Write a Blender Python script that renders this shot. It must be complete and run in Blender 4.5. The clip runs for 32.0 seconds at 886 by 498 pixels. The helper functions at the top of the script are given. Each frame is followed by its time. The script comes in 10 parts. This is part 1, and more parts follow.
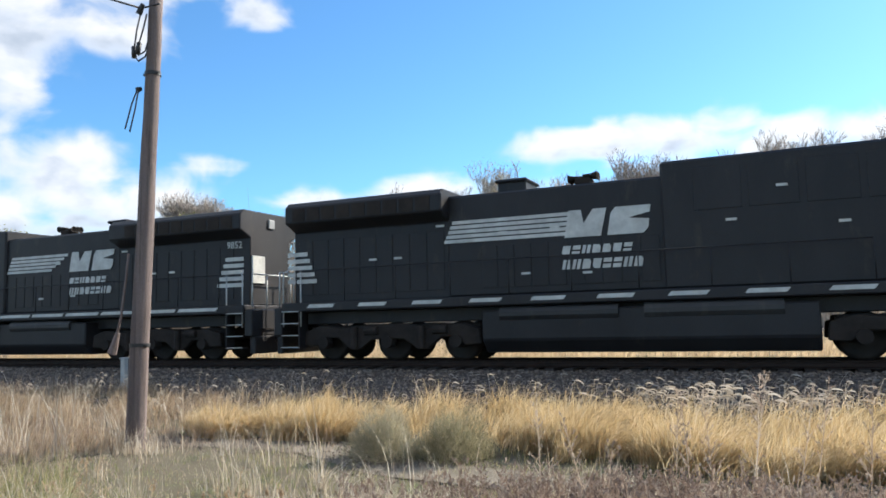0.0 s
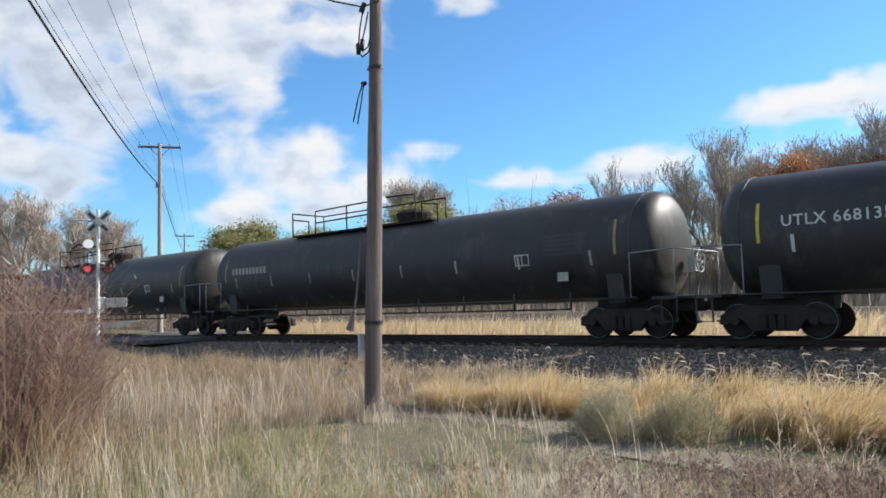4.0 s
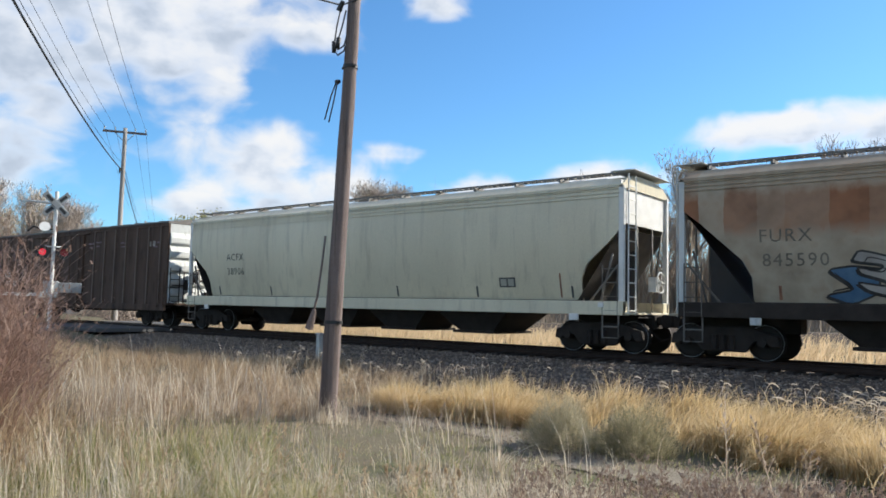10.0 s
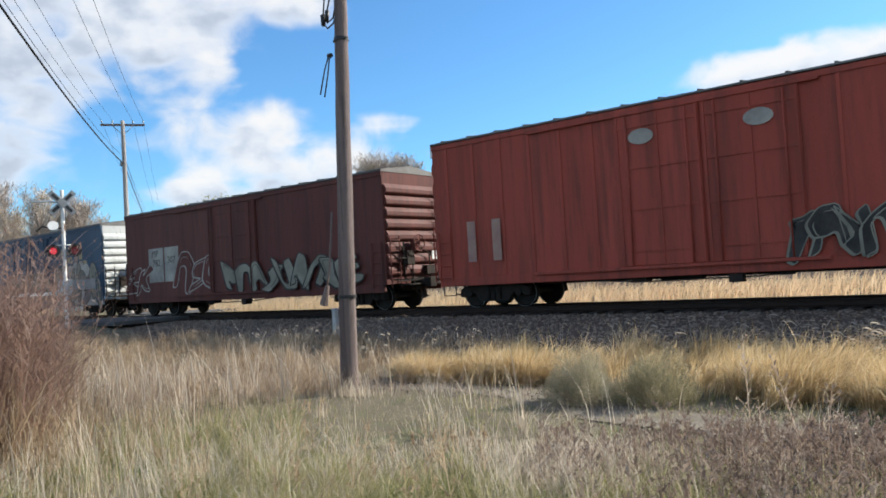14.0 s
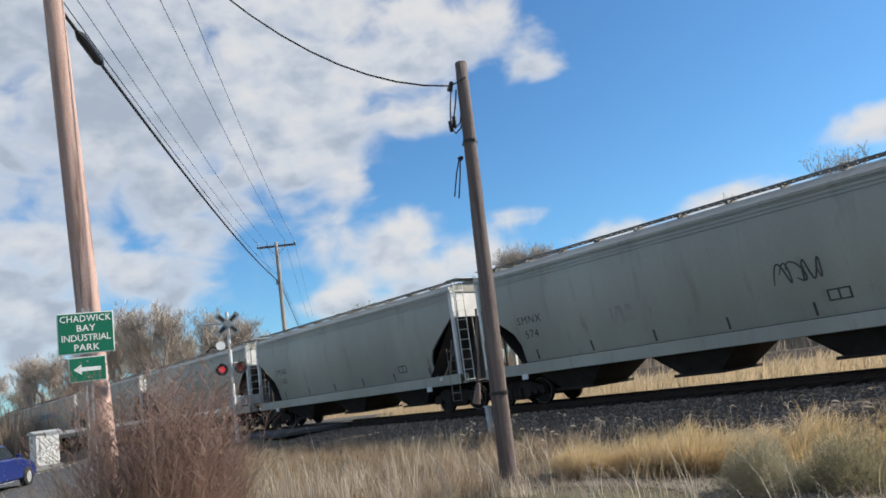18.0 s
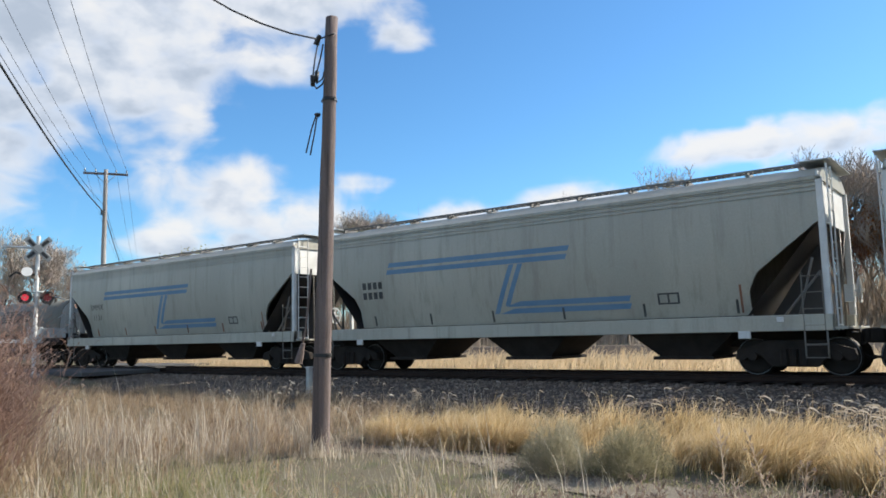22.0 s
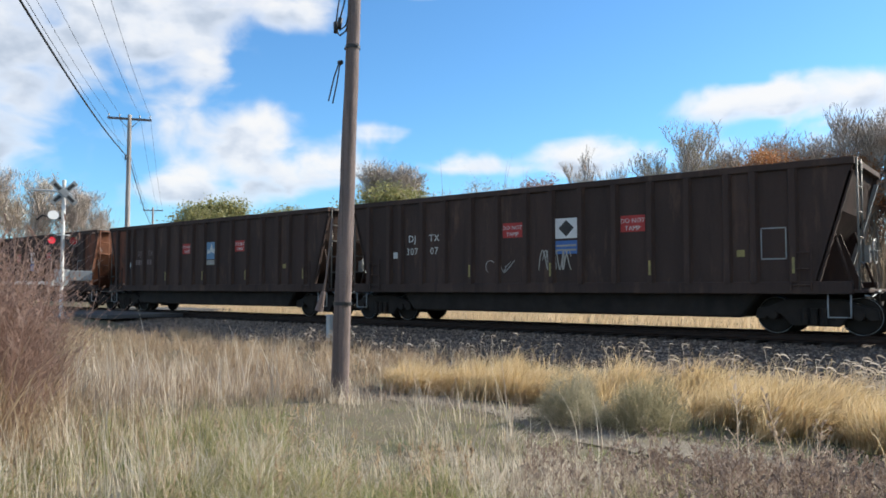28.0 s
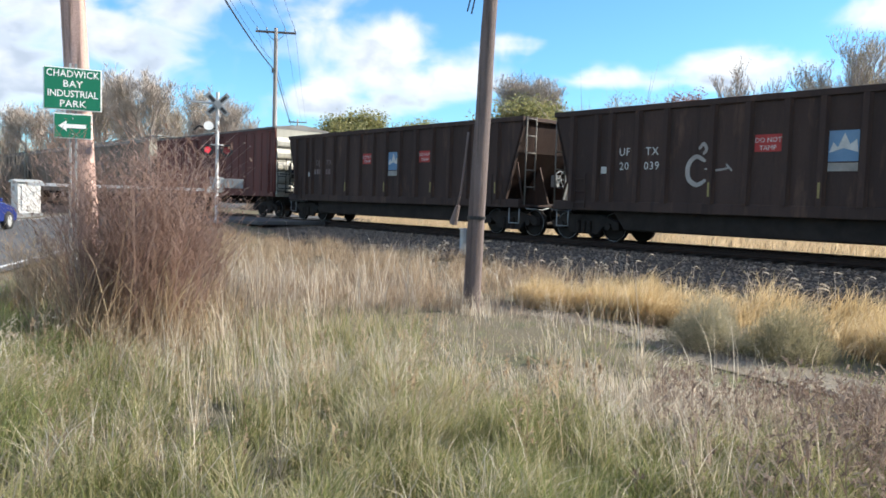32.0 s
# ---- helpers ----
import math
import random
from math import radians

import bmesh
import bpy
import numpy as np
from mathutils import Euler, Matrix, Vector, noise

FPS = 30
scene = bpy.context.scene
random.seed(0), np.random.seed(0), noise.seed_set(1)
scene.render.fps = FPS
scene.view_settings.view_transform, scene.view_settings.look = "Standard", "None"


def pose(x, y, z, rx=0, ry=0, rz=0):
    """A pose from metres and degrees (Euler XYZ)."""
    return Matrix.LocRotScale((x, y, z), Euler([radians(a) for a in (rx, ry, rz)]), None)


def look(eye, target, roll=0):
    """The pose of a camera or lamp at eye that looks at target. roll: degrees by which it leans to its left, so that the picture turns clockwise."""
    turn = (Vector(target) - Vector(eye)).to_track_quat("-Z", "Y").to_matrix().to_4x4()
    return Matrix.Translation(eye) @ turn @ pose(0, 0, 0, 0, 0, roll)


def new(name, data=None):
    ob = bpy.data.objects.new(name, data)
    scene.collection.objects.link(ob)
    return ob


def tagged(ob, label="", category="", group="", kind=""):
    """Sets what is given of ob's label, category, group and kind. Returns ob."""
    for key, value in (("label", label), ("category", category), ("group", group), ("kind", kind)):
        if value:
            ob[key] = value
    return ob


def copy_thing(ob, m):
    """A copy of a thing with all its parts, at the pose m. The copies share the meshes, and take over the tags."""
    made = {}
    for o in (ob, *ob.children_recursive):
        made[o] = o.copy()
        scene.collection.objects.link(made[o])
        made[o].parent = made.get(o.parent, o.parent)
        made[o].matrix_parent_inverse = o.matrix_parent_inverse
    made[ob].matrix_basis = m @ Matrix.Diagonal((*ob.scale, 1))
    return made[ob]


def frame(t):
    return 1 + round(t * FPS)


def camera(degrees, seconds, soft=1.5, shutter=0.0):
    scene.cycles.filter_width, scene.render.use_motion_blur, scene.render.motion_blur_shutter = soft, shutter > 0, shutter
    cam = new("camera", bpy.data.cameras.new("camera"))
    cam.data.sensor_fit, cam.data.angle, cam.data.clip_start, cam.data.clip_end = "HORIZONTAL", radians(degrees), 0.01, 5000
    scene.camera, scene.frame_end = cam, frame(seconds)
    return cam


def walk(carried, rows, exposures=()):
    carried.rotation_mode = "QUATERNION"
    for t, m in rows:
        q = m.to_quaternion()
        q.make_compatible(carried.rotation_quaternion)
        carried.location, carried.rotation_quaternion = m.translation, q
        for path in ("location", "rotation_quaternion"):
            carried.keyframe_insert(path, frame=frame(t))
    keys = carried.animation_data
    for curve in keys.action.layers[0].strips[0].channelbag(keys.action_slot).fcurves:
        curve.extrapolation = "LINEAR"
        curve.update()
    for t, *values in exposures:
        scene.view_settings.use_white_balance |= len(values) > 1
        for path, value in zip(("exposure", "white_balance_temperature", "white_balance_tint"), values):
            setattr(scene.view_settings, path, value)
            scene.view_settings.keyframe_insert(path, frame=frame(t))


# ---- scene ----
# World: x along the track (the train runs towards +x), y away from the viewer, z up; z = 0 is the verge.
CAM_Z = 1.6
RAIL_Z = 0.55
TRACK_Y = 19.5

cam = camera(60.8, 32.0, soft=1.7)
PATH = [(0, 95.48, 1.34, 24.63), (0.5, 96.26, 1.00, 23.71), (1, 95.95, 1.01, 24.11), (1.5, 95.36, 1.31, 24.72), 
        (2, 95.21, 1.47, 26.34), (2.5, 95.26, 0.47, 36.42), (3, 94.53, -0.29, 47.34), (3.5, 94.42, 0.58, 46.98), 
        (4, 94.23, 1.76, 41.13), (4.5, 94.23, 2.03, 39.06), (6.5, 94.78, -0.86, 37.16), (7, 94.85, -0.82, 38.01), 
        (7.5, 94.81, -1.00, 38.48), (8, 94.79, -0.87, 38.84), (8.5, 94.75, -1.07, 38.64), (9, 94.65, -0.92, 38.43), 
        (9.5, 94.54, -0.79, 38.34), (10, 94.56, -1.35, 38.19), (10.5, 94.66, -1.82, 38.07), (11, 94.89, -2.08, 38.14), 
        (11.5, 95.10, -2.03, 38.29), (12, 95.19, -1.63, 38.49), (12.5, 94.81, -0.46, 38.87), (13, 93.61, 2.15, 39.23), 
        (13.5, 92.24, 3.34, 38.82), (15.5, 92.41, 3.92, 41.02), (16, 94.59, 4.03, 41.77), (16.5, 95.73, 4.53, 42.75), 
        (17, 97.03, 5.80, 44.22), (17.5, 98.78, 6.46, 48.18), (18, 100.19, 7.79, 50.44), (18.5, 98.29, 7.66, 48.45), 
        (19, 96.66, 6.46, 47.79), (19.5, 96.19, 2.69, 43.42), (20, 95.92, 1.76, 40.51), (20.5, 95.67, 0.72, 39.50), 
        (21, 95.67, 1.52, 39.63), (21.5, 96.61, 1.53, 39.18), (22, 96.63, 1.29, 37.39), (22.5, 95.95, 1.41, 35.52), 
        (23, 95.26, 0.95, 33.89), (23.5, 94.69, 0.38, 34.79), (24, 94.34, 0.26, 38.62), (24.5, 94.14, 0.57, 39.35), 
        (25, 93.78, 1.08, 39.94), (25.5, 93.38, 1.34, 40.08), (27.5, 92.81, 0.57, 38.89), (28, 92.97, -0.02, 38.85), 
        (28.5, 92.82, -0.35, 39.08), (29, 92.33, 0.51, 40.54), (29.5, 91.51, 0.05, 42.03), (30, 90.44, -0.71, 43.95), 
        (30.5, 89.02, -1.61, 46.04), (31, 87.65, -2.31, 47.38), (31.5, 86.52, -1.97, 48.22), (32, 86.40, -1.71, 48.97),]
walk(cam, [(t, pose(0.0, 0.0, CAM_Z, a, b, c)) for t, a, b, c in PATH],
     exposures=[(0, 0.93), (2, 0.8), (3, 0.73), (12, 0.73), (16, 0.8), (17.2, 0.55), (18.2, 0.4), (19.2, 0.45), (20.5, 0.68), (23, 0.68), (29, 0.83), (30.5, 0.98), (32, 1.03)])

# ---- light ----
SUN = Vector((0.46, 0.71, 0.53)).normalized()
world = bpy.data.worlds.new("sky")
scene.world = world
world.use_nodes = True
wn = world.node_tree
sky = wn.nodes.new("ShaderNodeTexSky")
sky.sky_type = "NISHITA"
sky.sun_disc = False
sky.sun_elevation = math.asin(SUN.z)
sky.sun_rotation = math.atan2(SUN.x, SUN.y)
sky.air_density = 1.0
sky.dust_density = 0.3
sky.ozone_density = 4.5
CLOUD_GLOW = 0.57
bg = wn.nodes["Background"]
bg.inputs["Strength"].default_value = 0.106
tint = wn.nodes.new("ShaderNodeMix")
tint.data_type, tint.blend_type = "RGBA", "MULTIPLY"
tint.inputs[0].default_value = 1.0
tint.inputs[7].default_value = (0.66, 0.98, 1.12, 1)
wn.links.new(sky.outputs[0], tint.inputs[6])
wn.links.new(tint.outputs[2], bg.inputs[0])
lamp = bpy.data.lights.new("sun", "SUN")
lamp.energy, lamp.angle, lamp.color = 5.0, radians(0.55), (1.0, 0.93, 0.82)
sun = new("sun", lamp)
sun.matrix_world = look(SUN * 300, (0, 0, 0))

# ---- materials ----
def nodes_of(name):
    m = bpy.data.materials.new(name)
    m.use_nodes = True
    nt = m.node_tree
    return m, nt, nt.nodes["Principled BSDF"]


def add(nt, kind, **values):
    n = nt.nodes.new(kind)
    for k, v in values.items():
        if k in n.inputs:
            n.inputs[k].default_value = v
    return n


def noise_node(nt, vec, scale, detail=4.0, rough=0.55):
    n = add(nt, "ShaderNodeTexNoise", Scale=scale, Detail=detail, Roughness=rough)
    nt.links.new(vec, n.inputs["Vector"])
    return n


def ramp_node(nt, fac, stops):
    r = nt.nodes.new("ShaderNodeValToRGB")
    while len(r.color_ramp.elements) < len(stops):
        r.color_ramp.elements.new(0.5)
    for e, (p, c) in zip(r.color_ramp.elements, stops):
        e.position, e.color = p, (*c, 1)
    nt.links.new(fac, r.inputs[0])
    return r


def mix_node(nt, fac, a, b, mode="MIX"):
    m = nt.nodes.new("ShaderNodeMix")
    m.data_type, m.blend_type = "RGBA", mode
    if isinstance(fac, (int, float)):
        m.inputs[0].default_value = fac
    else:
        nt.links.new(fac, m.inputs[0])
    for sock, v in ((m.inputs[6], a), (m.inputs[7], b)):
        if isinstance(v, tuple):
            sock.default_value = (*v, 1)
        else:
            nt.links.new(v, sock)
    return m.outputs[2]


def surface(name, c1, c2, rough=0.6, metal=0.0, scale=1.5, grain=30.0, bump=0.15, streak=1.0, dirt=None, dirt_at=0.6, spec=0.2, gc=0.07, runs=None, runs_at=0.52):
    """Two tones in broad patches, fine grain, and dirt in blotches; streak < 1 draws the patches out downwards; runs are thin upright streaks."""
    m, nt, p = nodes_of(name)
    tc = nt.nodes.new("ShaderNodeTexCoord")
    mp = add(nt, "ShaderNodeMapping")
    mp.inputs["Scale"].default_value = (1, 1, streak)
    nt.links.new(tc.outputs["Object"], mp.inputs[0])
    big = noise_node(nt, mp.outputs[0], scale, 5, 0.6)
    fine = noise_node(nt, tc.outputs["Object"], grain, 3, 0.6)
    col = mix_node(nt, ramp_node(nt, big.outputs[0], [(0.35, (0, 0, 0)), (0.65, (1, 1, 1))]).outputs[0], c1, c2)
    if dirt:
        big2 = noise_node(nt, mp.outputs[0], scale * 2.7 + 0.3, 6, 0.65)
        col = mix_node(nt, ramp_node(nt, big2.outputs[0], [(dirt_at - 0.06, (0, 0, 0)), (dirt_at + 0.1, (1, 1, 1))]).outputs[0], col, dirt)
    if runs:
        mr = add(nt, "ShaderNodeMapping")
        mr.inputs["Scale"].default_value = (1, 1, 0.07)
        nt.links.new(tc.outputs["Object"], mr.inputs[0])
        thin = noise_node(nt, mr.outputs[0], 3.6, 5, 0.7)
        col = mix_node(nt, ramp_node(nt, thin.outputs[0], [(runs_at - 0.08, (0, 0, 0)), (runs_at + 0.12, (0.85, 0.85, 0.85))]).outputs[0], col, runs)
    g = ramp_node(nt, fine.outputs[0], [(0.3, (1 - gc, 1 - gc, 1 - gc)), (0.7, (1 + gc * 0.5, 1 + gc * 0.5, 1 + gc * 0.5))])
    col = mix_node(nt, 1.0, col, g.outputs[0], "MULTIPLY")
    nt.links.new(col, p.inputs["Base Color"])
    rr = nt.nodes.new("ShaderNodeMapRange")
    rr.inputs["To Min"].default_value, rr.inputs["To Max"].default_value = max(0.05, rough - 0.12), min(1, rough + 0.12)
    nt.links.new(big.outputs[0], rr.inputs[0])
    nt.links.new(rr.outputs[0], p.inputs["Roughness"])
    p.inputs["Metallic"].default_value = metal
    p.inputs["Specular IOR Level"].default_value = spec
    if bump:
        b = add(nt, "ShaderNodeBump", Strength=bump, Distance=0.02)
        nt.links.new(fine.outputs[0], b.inputs["Height"])
        nt.links.new(b.outputs[0], p.inputs["Normal"])
    return m


def foliage(name, stops, through_light=0.35, patch=0.25, patch_mix=0.5, gloss=0.48):
    """Leaf and blade colours, one for each island, shifted by broad patches; some light shines through."""
    m, nt, p = nodes_of(name)
    geo = nt.nodes.new("ShaderNodeNewGeometry")
    tc = nt.nodes.new("ShaderNodeTexCoord")
    n = noise_node(nt, tc.outputs["Object"], patch, 3)
    ma = nt.nodes.new("ShaderNodeMix")
    ma.inputs[0].default_value = patch_mix
    nt.links.new(geo.outputs["Random Per Island"], ma.inputs[2])
    nt.links.new(n.outputs[0], ma.inputs[3])
    r = ramp_node(nt, ma.outputs[0], stops)
    nt.links.new(r.outputs[0], p.inputs["Base Color"])
    p.inputs["Roughness"].default_value = gloss
    p.inputs["Specular IOR Level"].default_value = 0.4
    tr = nt.nodes.new("ShaderNodeBsdfTranslucent")
    nt.links.new(r.outputs[0], tr.inputs[0])
    mx = nt.nodes.new("ShaderNodeMixShader")
    mx.inputs[0].default_value = through_light
    out = nt.nodes["Material Output"]
    nt.links.new(p.outputs[0], mx.inputs[1])
    nt.links.new(tr.outputs[0], mx.inputs[2])
    nt.links.new(mx.outputs[0], out.inputs[0])
    return m


def plain(name, c, rough=0.5, metal=0.0, glow=0.0):
    m, nt, p = nodes_of(name)
    p.inputs["Base Color"].default_value = (*c, 1)
    p.inputs["Roughness"].default_value = rough
    p.inputs["Metallic"].default_value = metal
    if glow:
        p.inputs["Emission Color"].default_value = (*c, 1)
        p.inputs["Emission Strength"].default_value = glow
    return m


M_LOCO = surface("black_loco_paint", (0.023, 0.0218, 0.0231), (0.0335, 0.0318, 0.0332), 0.42, 0, 0.8, 25, 0.03, 0.4, (0.0544, 0.0457, 0.0386), 0.66)
M_UNDER = surface("grimy_running_gear", (0.0241, 0.0195, 0.0167), (0.0427, 0.0343, 0.0289), 0.85, 0, 2, 30, 0.3)
M_WHEEL = surface("worn_wheel_steel", (0.0223, 0.0187, 0.0161), (0.0357, 0.029, 0.0246), 0.6, 0.4, 3, 30, 0.1)
M_WHITE = surface("white_paint", (0.72, 0.72, 0.7), (0.6, 0.6, 0.58), 0.5, 0, 2, 30, 0.05)
M_STRIPE = surface("reflective_stripe", (0.62, 0.62, 0.58), (0.45, 0.45, 0.42), 0.4, 0, 3, 30, 0)
M_OLDYELLOW = surface("faded_yellow_reflector", (0.36, 0.3, 0.11), (0.24, 0.2, 0.09), 0.6, 0, 4, 30, 0)
M_YELLOW = surface("yellow_reflector", (0.62, 0.46, 0.06), (0.5, 0.36, 0.05), 0.5, 0, 4, 30, 0)
M_WTANK = surface("white_tank_paint", (0.57, 0.56, 0.5), (0.47, 0.46, 0.405), 0.42, 0, 0.5, 20, 0.03, 0.4, (0.33, 0.3, 0.23), 0.72, 0.35, runs=(0.36, 0.34, 0.28), runs_at=0.68)
M_BTANK = surface("black_tank_paint", (0.0254, 0.0254, 0.0254), (0.0432, 0.0419, 0.0406), 0.5, 0, 0.5, 20, 0.04, 0.35, (0.0762, 0.0686, 0.0598), 0.6, 0.35)
M_BTANK2 = surface("blue_black_tank_paint", (0.0135, 0.0156, 0.0176), (0.0212, 0.0225, 0.0234), 0.34, 0, 0.6, 20, 0.05, 0.4, (0.0385, 0.0347, 0.0293), 0.66, 0.4)
M_GREYH = surface("weathered_grey_hopper_paint", (0.37, 0.363, 0.308), (0.299, 0.292, 0.246), 0.4, 0, 0.4, 25, 0.03, 0.22, (0.238, 0.22, 0.18), 0.62, spec=0.55, runs=(0.238, 0.224, 0.189), runs_at=0.66)
M_CREAMA = surface("clean_cream_hopper_paint", (0.666, 0.598, 0.436), (0.573, 0.515, 0.373), 0.4, 0, 0.4, 25, 0.03, 0.22, (0.462, 0.396, 0.277), 0.64, spec=0.55, runs=(0.416, 0.37, 0.269), runs_at=0.6)
M_CREAMH = surface("pale_cream_hopper_paint", (0.448, 0.432, 0.36), (0.376, 0.36, 0.3), 0.4, 0, 0.4, 25, 0.03, 0.22, (0.304, 0.276, 0.22), 0.64, spec=0.55, runs=(0.296, 0.276, 0.224), runs_at=0.58)


def rust_hopper_paint():
    """Pale paint that has failed in upright panels along the upper side, with thin rust below."""
    m, nt, pr = nodes_of("rust_patched_pale_paint")
    tc = nt.nodes.new("ShaderNodeTexCoord")
    sep = nt.nodes.new("ShaderNodeSeparateXYZ")
    nt.links.new(tc.outputs["Object"], sep.inputs[0])
    big = noise_node(nt, tc.outputs["Object"], 1.3, 6)

    def calc(op, a, b):
        q = nt.nodes.new("ShaderNodeMath")
        q.operation = op
        for s, v in zip(q.inputs, (a, b)):
            if isinstance(v, (int, float)):
                s.default_value = v
            else:
                nt.links.new(v, s)
        return q.outputs[0]
    zz = calc("DIVIDE", calc("ADD", sep.outputs[2], calc("MULTIPLY", calc("SUBTRACT", big.outputs[0], 0.5), 0.9)), 5.0)
    band = ramp_node(nt, zz, [(0.0, (0.1, 0.1, 0.1)), (0.56, (0.12, 0.12, 0.12)), (0.63, (0.9, 0.9, 0.9)), (0.76, (0.95, 0.95, 0.95)), (0.81, (0.25, 0.25, 0.25))])
    vo = nt.nodes.new("ShaderNodeTexVoronoi")
    vo.voronoi_dimensions = "1D"
    vo.inputs["Scale"].default_value = 1.45
    nt.links.new(calc("ADD", sep.outputs[0], calc("MULTIPLY", big.outputs[0], 0.15)), vo.inputs["W"])
    sv = nt.nodes.new("ShaderNodeSeparateColor")
    nt.links.new(vo.outputs["Color"], sv.inputs[0])
    panel = ramp_node(nt, sv.outputs[0], [(0.1, (0.08, 0.08, 0.08)), (0.22, (0.55, 0.55, 0.55)), (0.6, (0.75, 0.75, 0.75)), (0.9, (1, 1, 1))])
    mask = calc("MULTIPLY", band.outputs[0], panel.outputs[0])
    pale = ramp_node(nt, big.outputs[0], [(0.3, (0.29, 0.235, 0.17)), (0.55, (0.4, 0.345, 0.26)), (0.75, (0.29, 0.21, 0.14))])
    rust = ramp_node(nt, big.outputs[0], [(0.3, (0.17, 0.07, 0.035)), (0.6, (0.3, 0.125, 0.06)), (0.8, (0.36, 0.18, 0.09))])
    nt.links.new(mix_node(nt, mask, pale.outputs[0], rust.outputs[0]), pr.inputs["Base Color"])
    pr.inputs["Roughness"].default_value = 0.75
    pr.inputs["Specular IOR Level"].default_value = 0.2
    return m


M_RUSTH = rust_hopper_paint()
M_DIRTYH = surface("grimy_tan_hopper_paint", (0.2, 0.175, 0.14), (0.145, 0.125, 0.1), 0.75, 0, 0.5, 25, 0.05, 0.25, (0.09, 0.075, 0.06), 0.58)
M_GALV = surface("galvanised_steel", (0.5, 0.51, 0.5), (0.4, 0.41, 0.4), 0.5, 0.3, 3, 30, 0.05)
M_BROWNB = surface("weathered_brown_boxcar_paint", (0.107, 0.0697, 0.0526), (0.0798, 0.0523, 0.0397), 0.75, 0, 0.9, 25, 0.06, 0.3, (0.0495, 0.0334, 0.026), 0.6, 0.15, runs=(0.043, 0.0281, 0.0222), runs_at=0.57)
M_BROWNRIB = surface("pale_worn_rib_edges", (0.172, 0.13, 0.105), (0.123, 0.0912, 0.0725), 0.75, 0, 0.7, 25, 0.06, 0.15, runs=(0.07, 0.055, 0.046))
M_TEALB = surface("faded_teal_boxcar_paint", (0.16, 0.225, 0.235), (0.12, 0.17, 0.18), 0.6, 0, 0.5, 25, 0.04, 0.2, (0.08, 0.09, 0.09), 0.6, runs=(0.085, 0.11, 0.115), runs_at=0.63)
M_REDB = surface("red_oxide_boxcar_paint", (0.388, 0.078, 0.052), (0.312, 0.0624, 0.0416), 0.6, 0, 0.6, 25, 0.04, 0.15, (0.16, 0.05, 0.036), 0.64, runs=(0.2, 0.05, 0.037), runs_at=0.53)
M_MAROON = surface("maroon_boxcar_paint", (0.138, 0.0414, 0.033), (0.11, 0.0345, 0.0286), 0.62, 0, 0.6, 25, 0.06, 0.15, (0.075, 0.035, 0.03), 0.64, runs=(0.075, 0.031, 0.026), runs_at=0.52)
M_BLUEB = surface("dark_blue_boxcar_paint", (0.0471, 0.0883, 0.141), (0.0354, 0.0649, 0.108), 0.55, 0, 0.5, 25, 0.04, 0.2, (0.0769, 0.082, 0.0922), 0.64, runs=(0.03, 0.05, 0.08), runs_at=0.6)
M_COAL = surface("sooty_brown_gondola_paint", (0.0737, 0.0487, 0.0403), (0.0492, 0.0347, 0.0301), 0.8, 0, 0.7, 25, 0.08, 0.2, (0.113, 0.0701, 0.0526), 0.63, 0.15, runs=(0.0395, 0.0293, 0.0252), runs_at=0.6)
M_COALRUST = surface("orange_rusted_steel", (0.33, 0.149, 0.088), (0.22, 0.101, 0.064), 0.8, 0, 1.2, 25, 0.2, 0.3, (0.11, 0.0675, 0.056), 0.6)
M_RUSTSIDE = surface("rust_blotched_side_paint", (0.17, 0.062, 0.035), (0.115, 0.047, 0.03), 0.85, 0, 1.4, 25, 0.15, 0.25, (0.055, 0.036, 0.029), 0.55)
M_COILFRAME = surface("dark_brown_frame_paint", (0.026, 0.02, 0.018), (0.04, 0.031, 0.028), 0.75, 0, 0.8, 25, 0.08, 0.3, (0.06, 0.047, 0.04), 0.64)
M_HOODG = surface("silver_grey_cover_paint", (0.225, 0.222, 0.195), (0.175, 0.172, 0.152), 0.5, 0, 0.6, 25, 0.04, 0.3, (0.12, 0.112, 0.097), 0.62)
M_HOODB = surface("dirty_brown_grey_cover_paint", (0.17, 0.158, 0.14), (0.125, 0.115, 0.102), 0.5, 0, 0.5, 25, 0.05, 0.35, (0.075, 0.068, 0.06), 0.58)
M_COVERRED = surface("dull_maroon_cover_paint", (0.098, 0.034, 0.029), (0.073, 0.027, 0.024), 0.6, 0, 0.6, 25, 0.05, 0.3, (0.05, 0.026, 0.023), 0.62)
M_OCHRE = surface("dull_ochre_paint", (0.3, 0.2, 0.07), (0.22, 0.145, 0.055), 0.6, 0, 2, 25, 0.04)
# also serves as the painted shade of the hopper end bays
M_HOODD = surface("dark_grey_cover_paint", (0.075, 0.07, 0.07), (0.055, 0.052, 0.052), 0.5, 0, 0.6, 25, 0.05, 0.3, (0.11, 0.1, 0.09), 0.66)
M_BLACKG = surface("black_gondola_paint", (0.0299, 0.0299, 0.0329), (0.0478, 0.0448, 0.0448), 0.6, 0, 0.7, 25, 0.1, 0.2, (0.0897, 0.0673, 0.0598), 0.66)
M_ROOF = surface("dull_galvanised_roof", (0.2, 0.2, 0.195), (0.14, 0.13, 0.12), 0.6, 0.3, 1, 25, 0.1)
# weathered end paint, lightened: sunlight on the ends is put into its colour
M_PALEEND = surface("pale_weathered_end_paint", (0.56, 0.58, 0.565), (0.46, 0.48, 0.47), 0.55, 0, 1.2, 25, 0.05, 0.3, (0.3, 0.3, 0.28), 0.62)
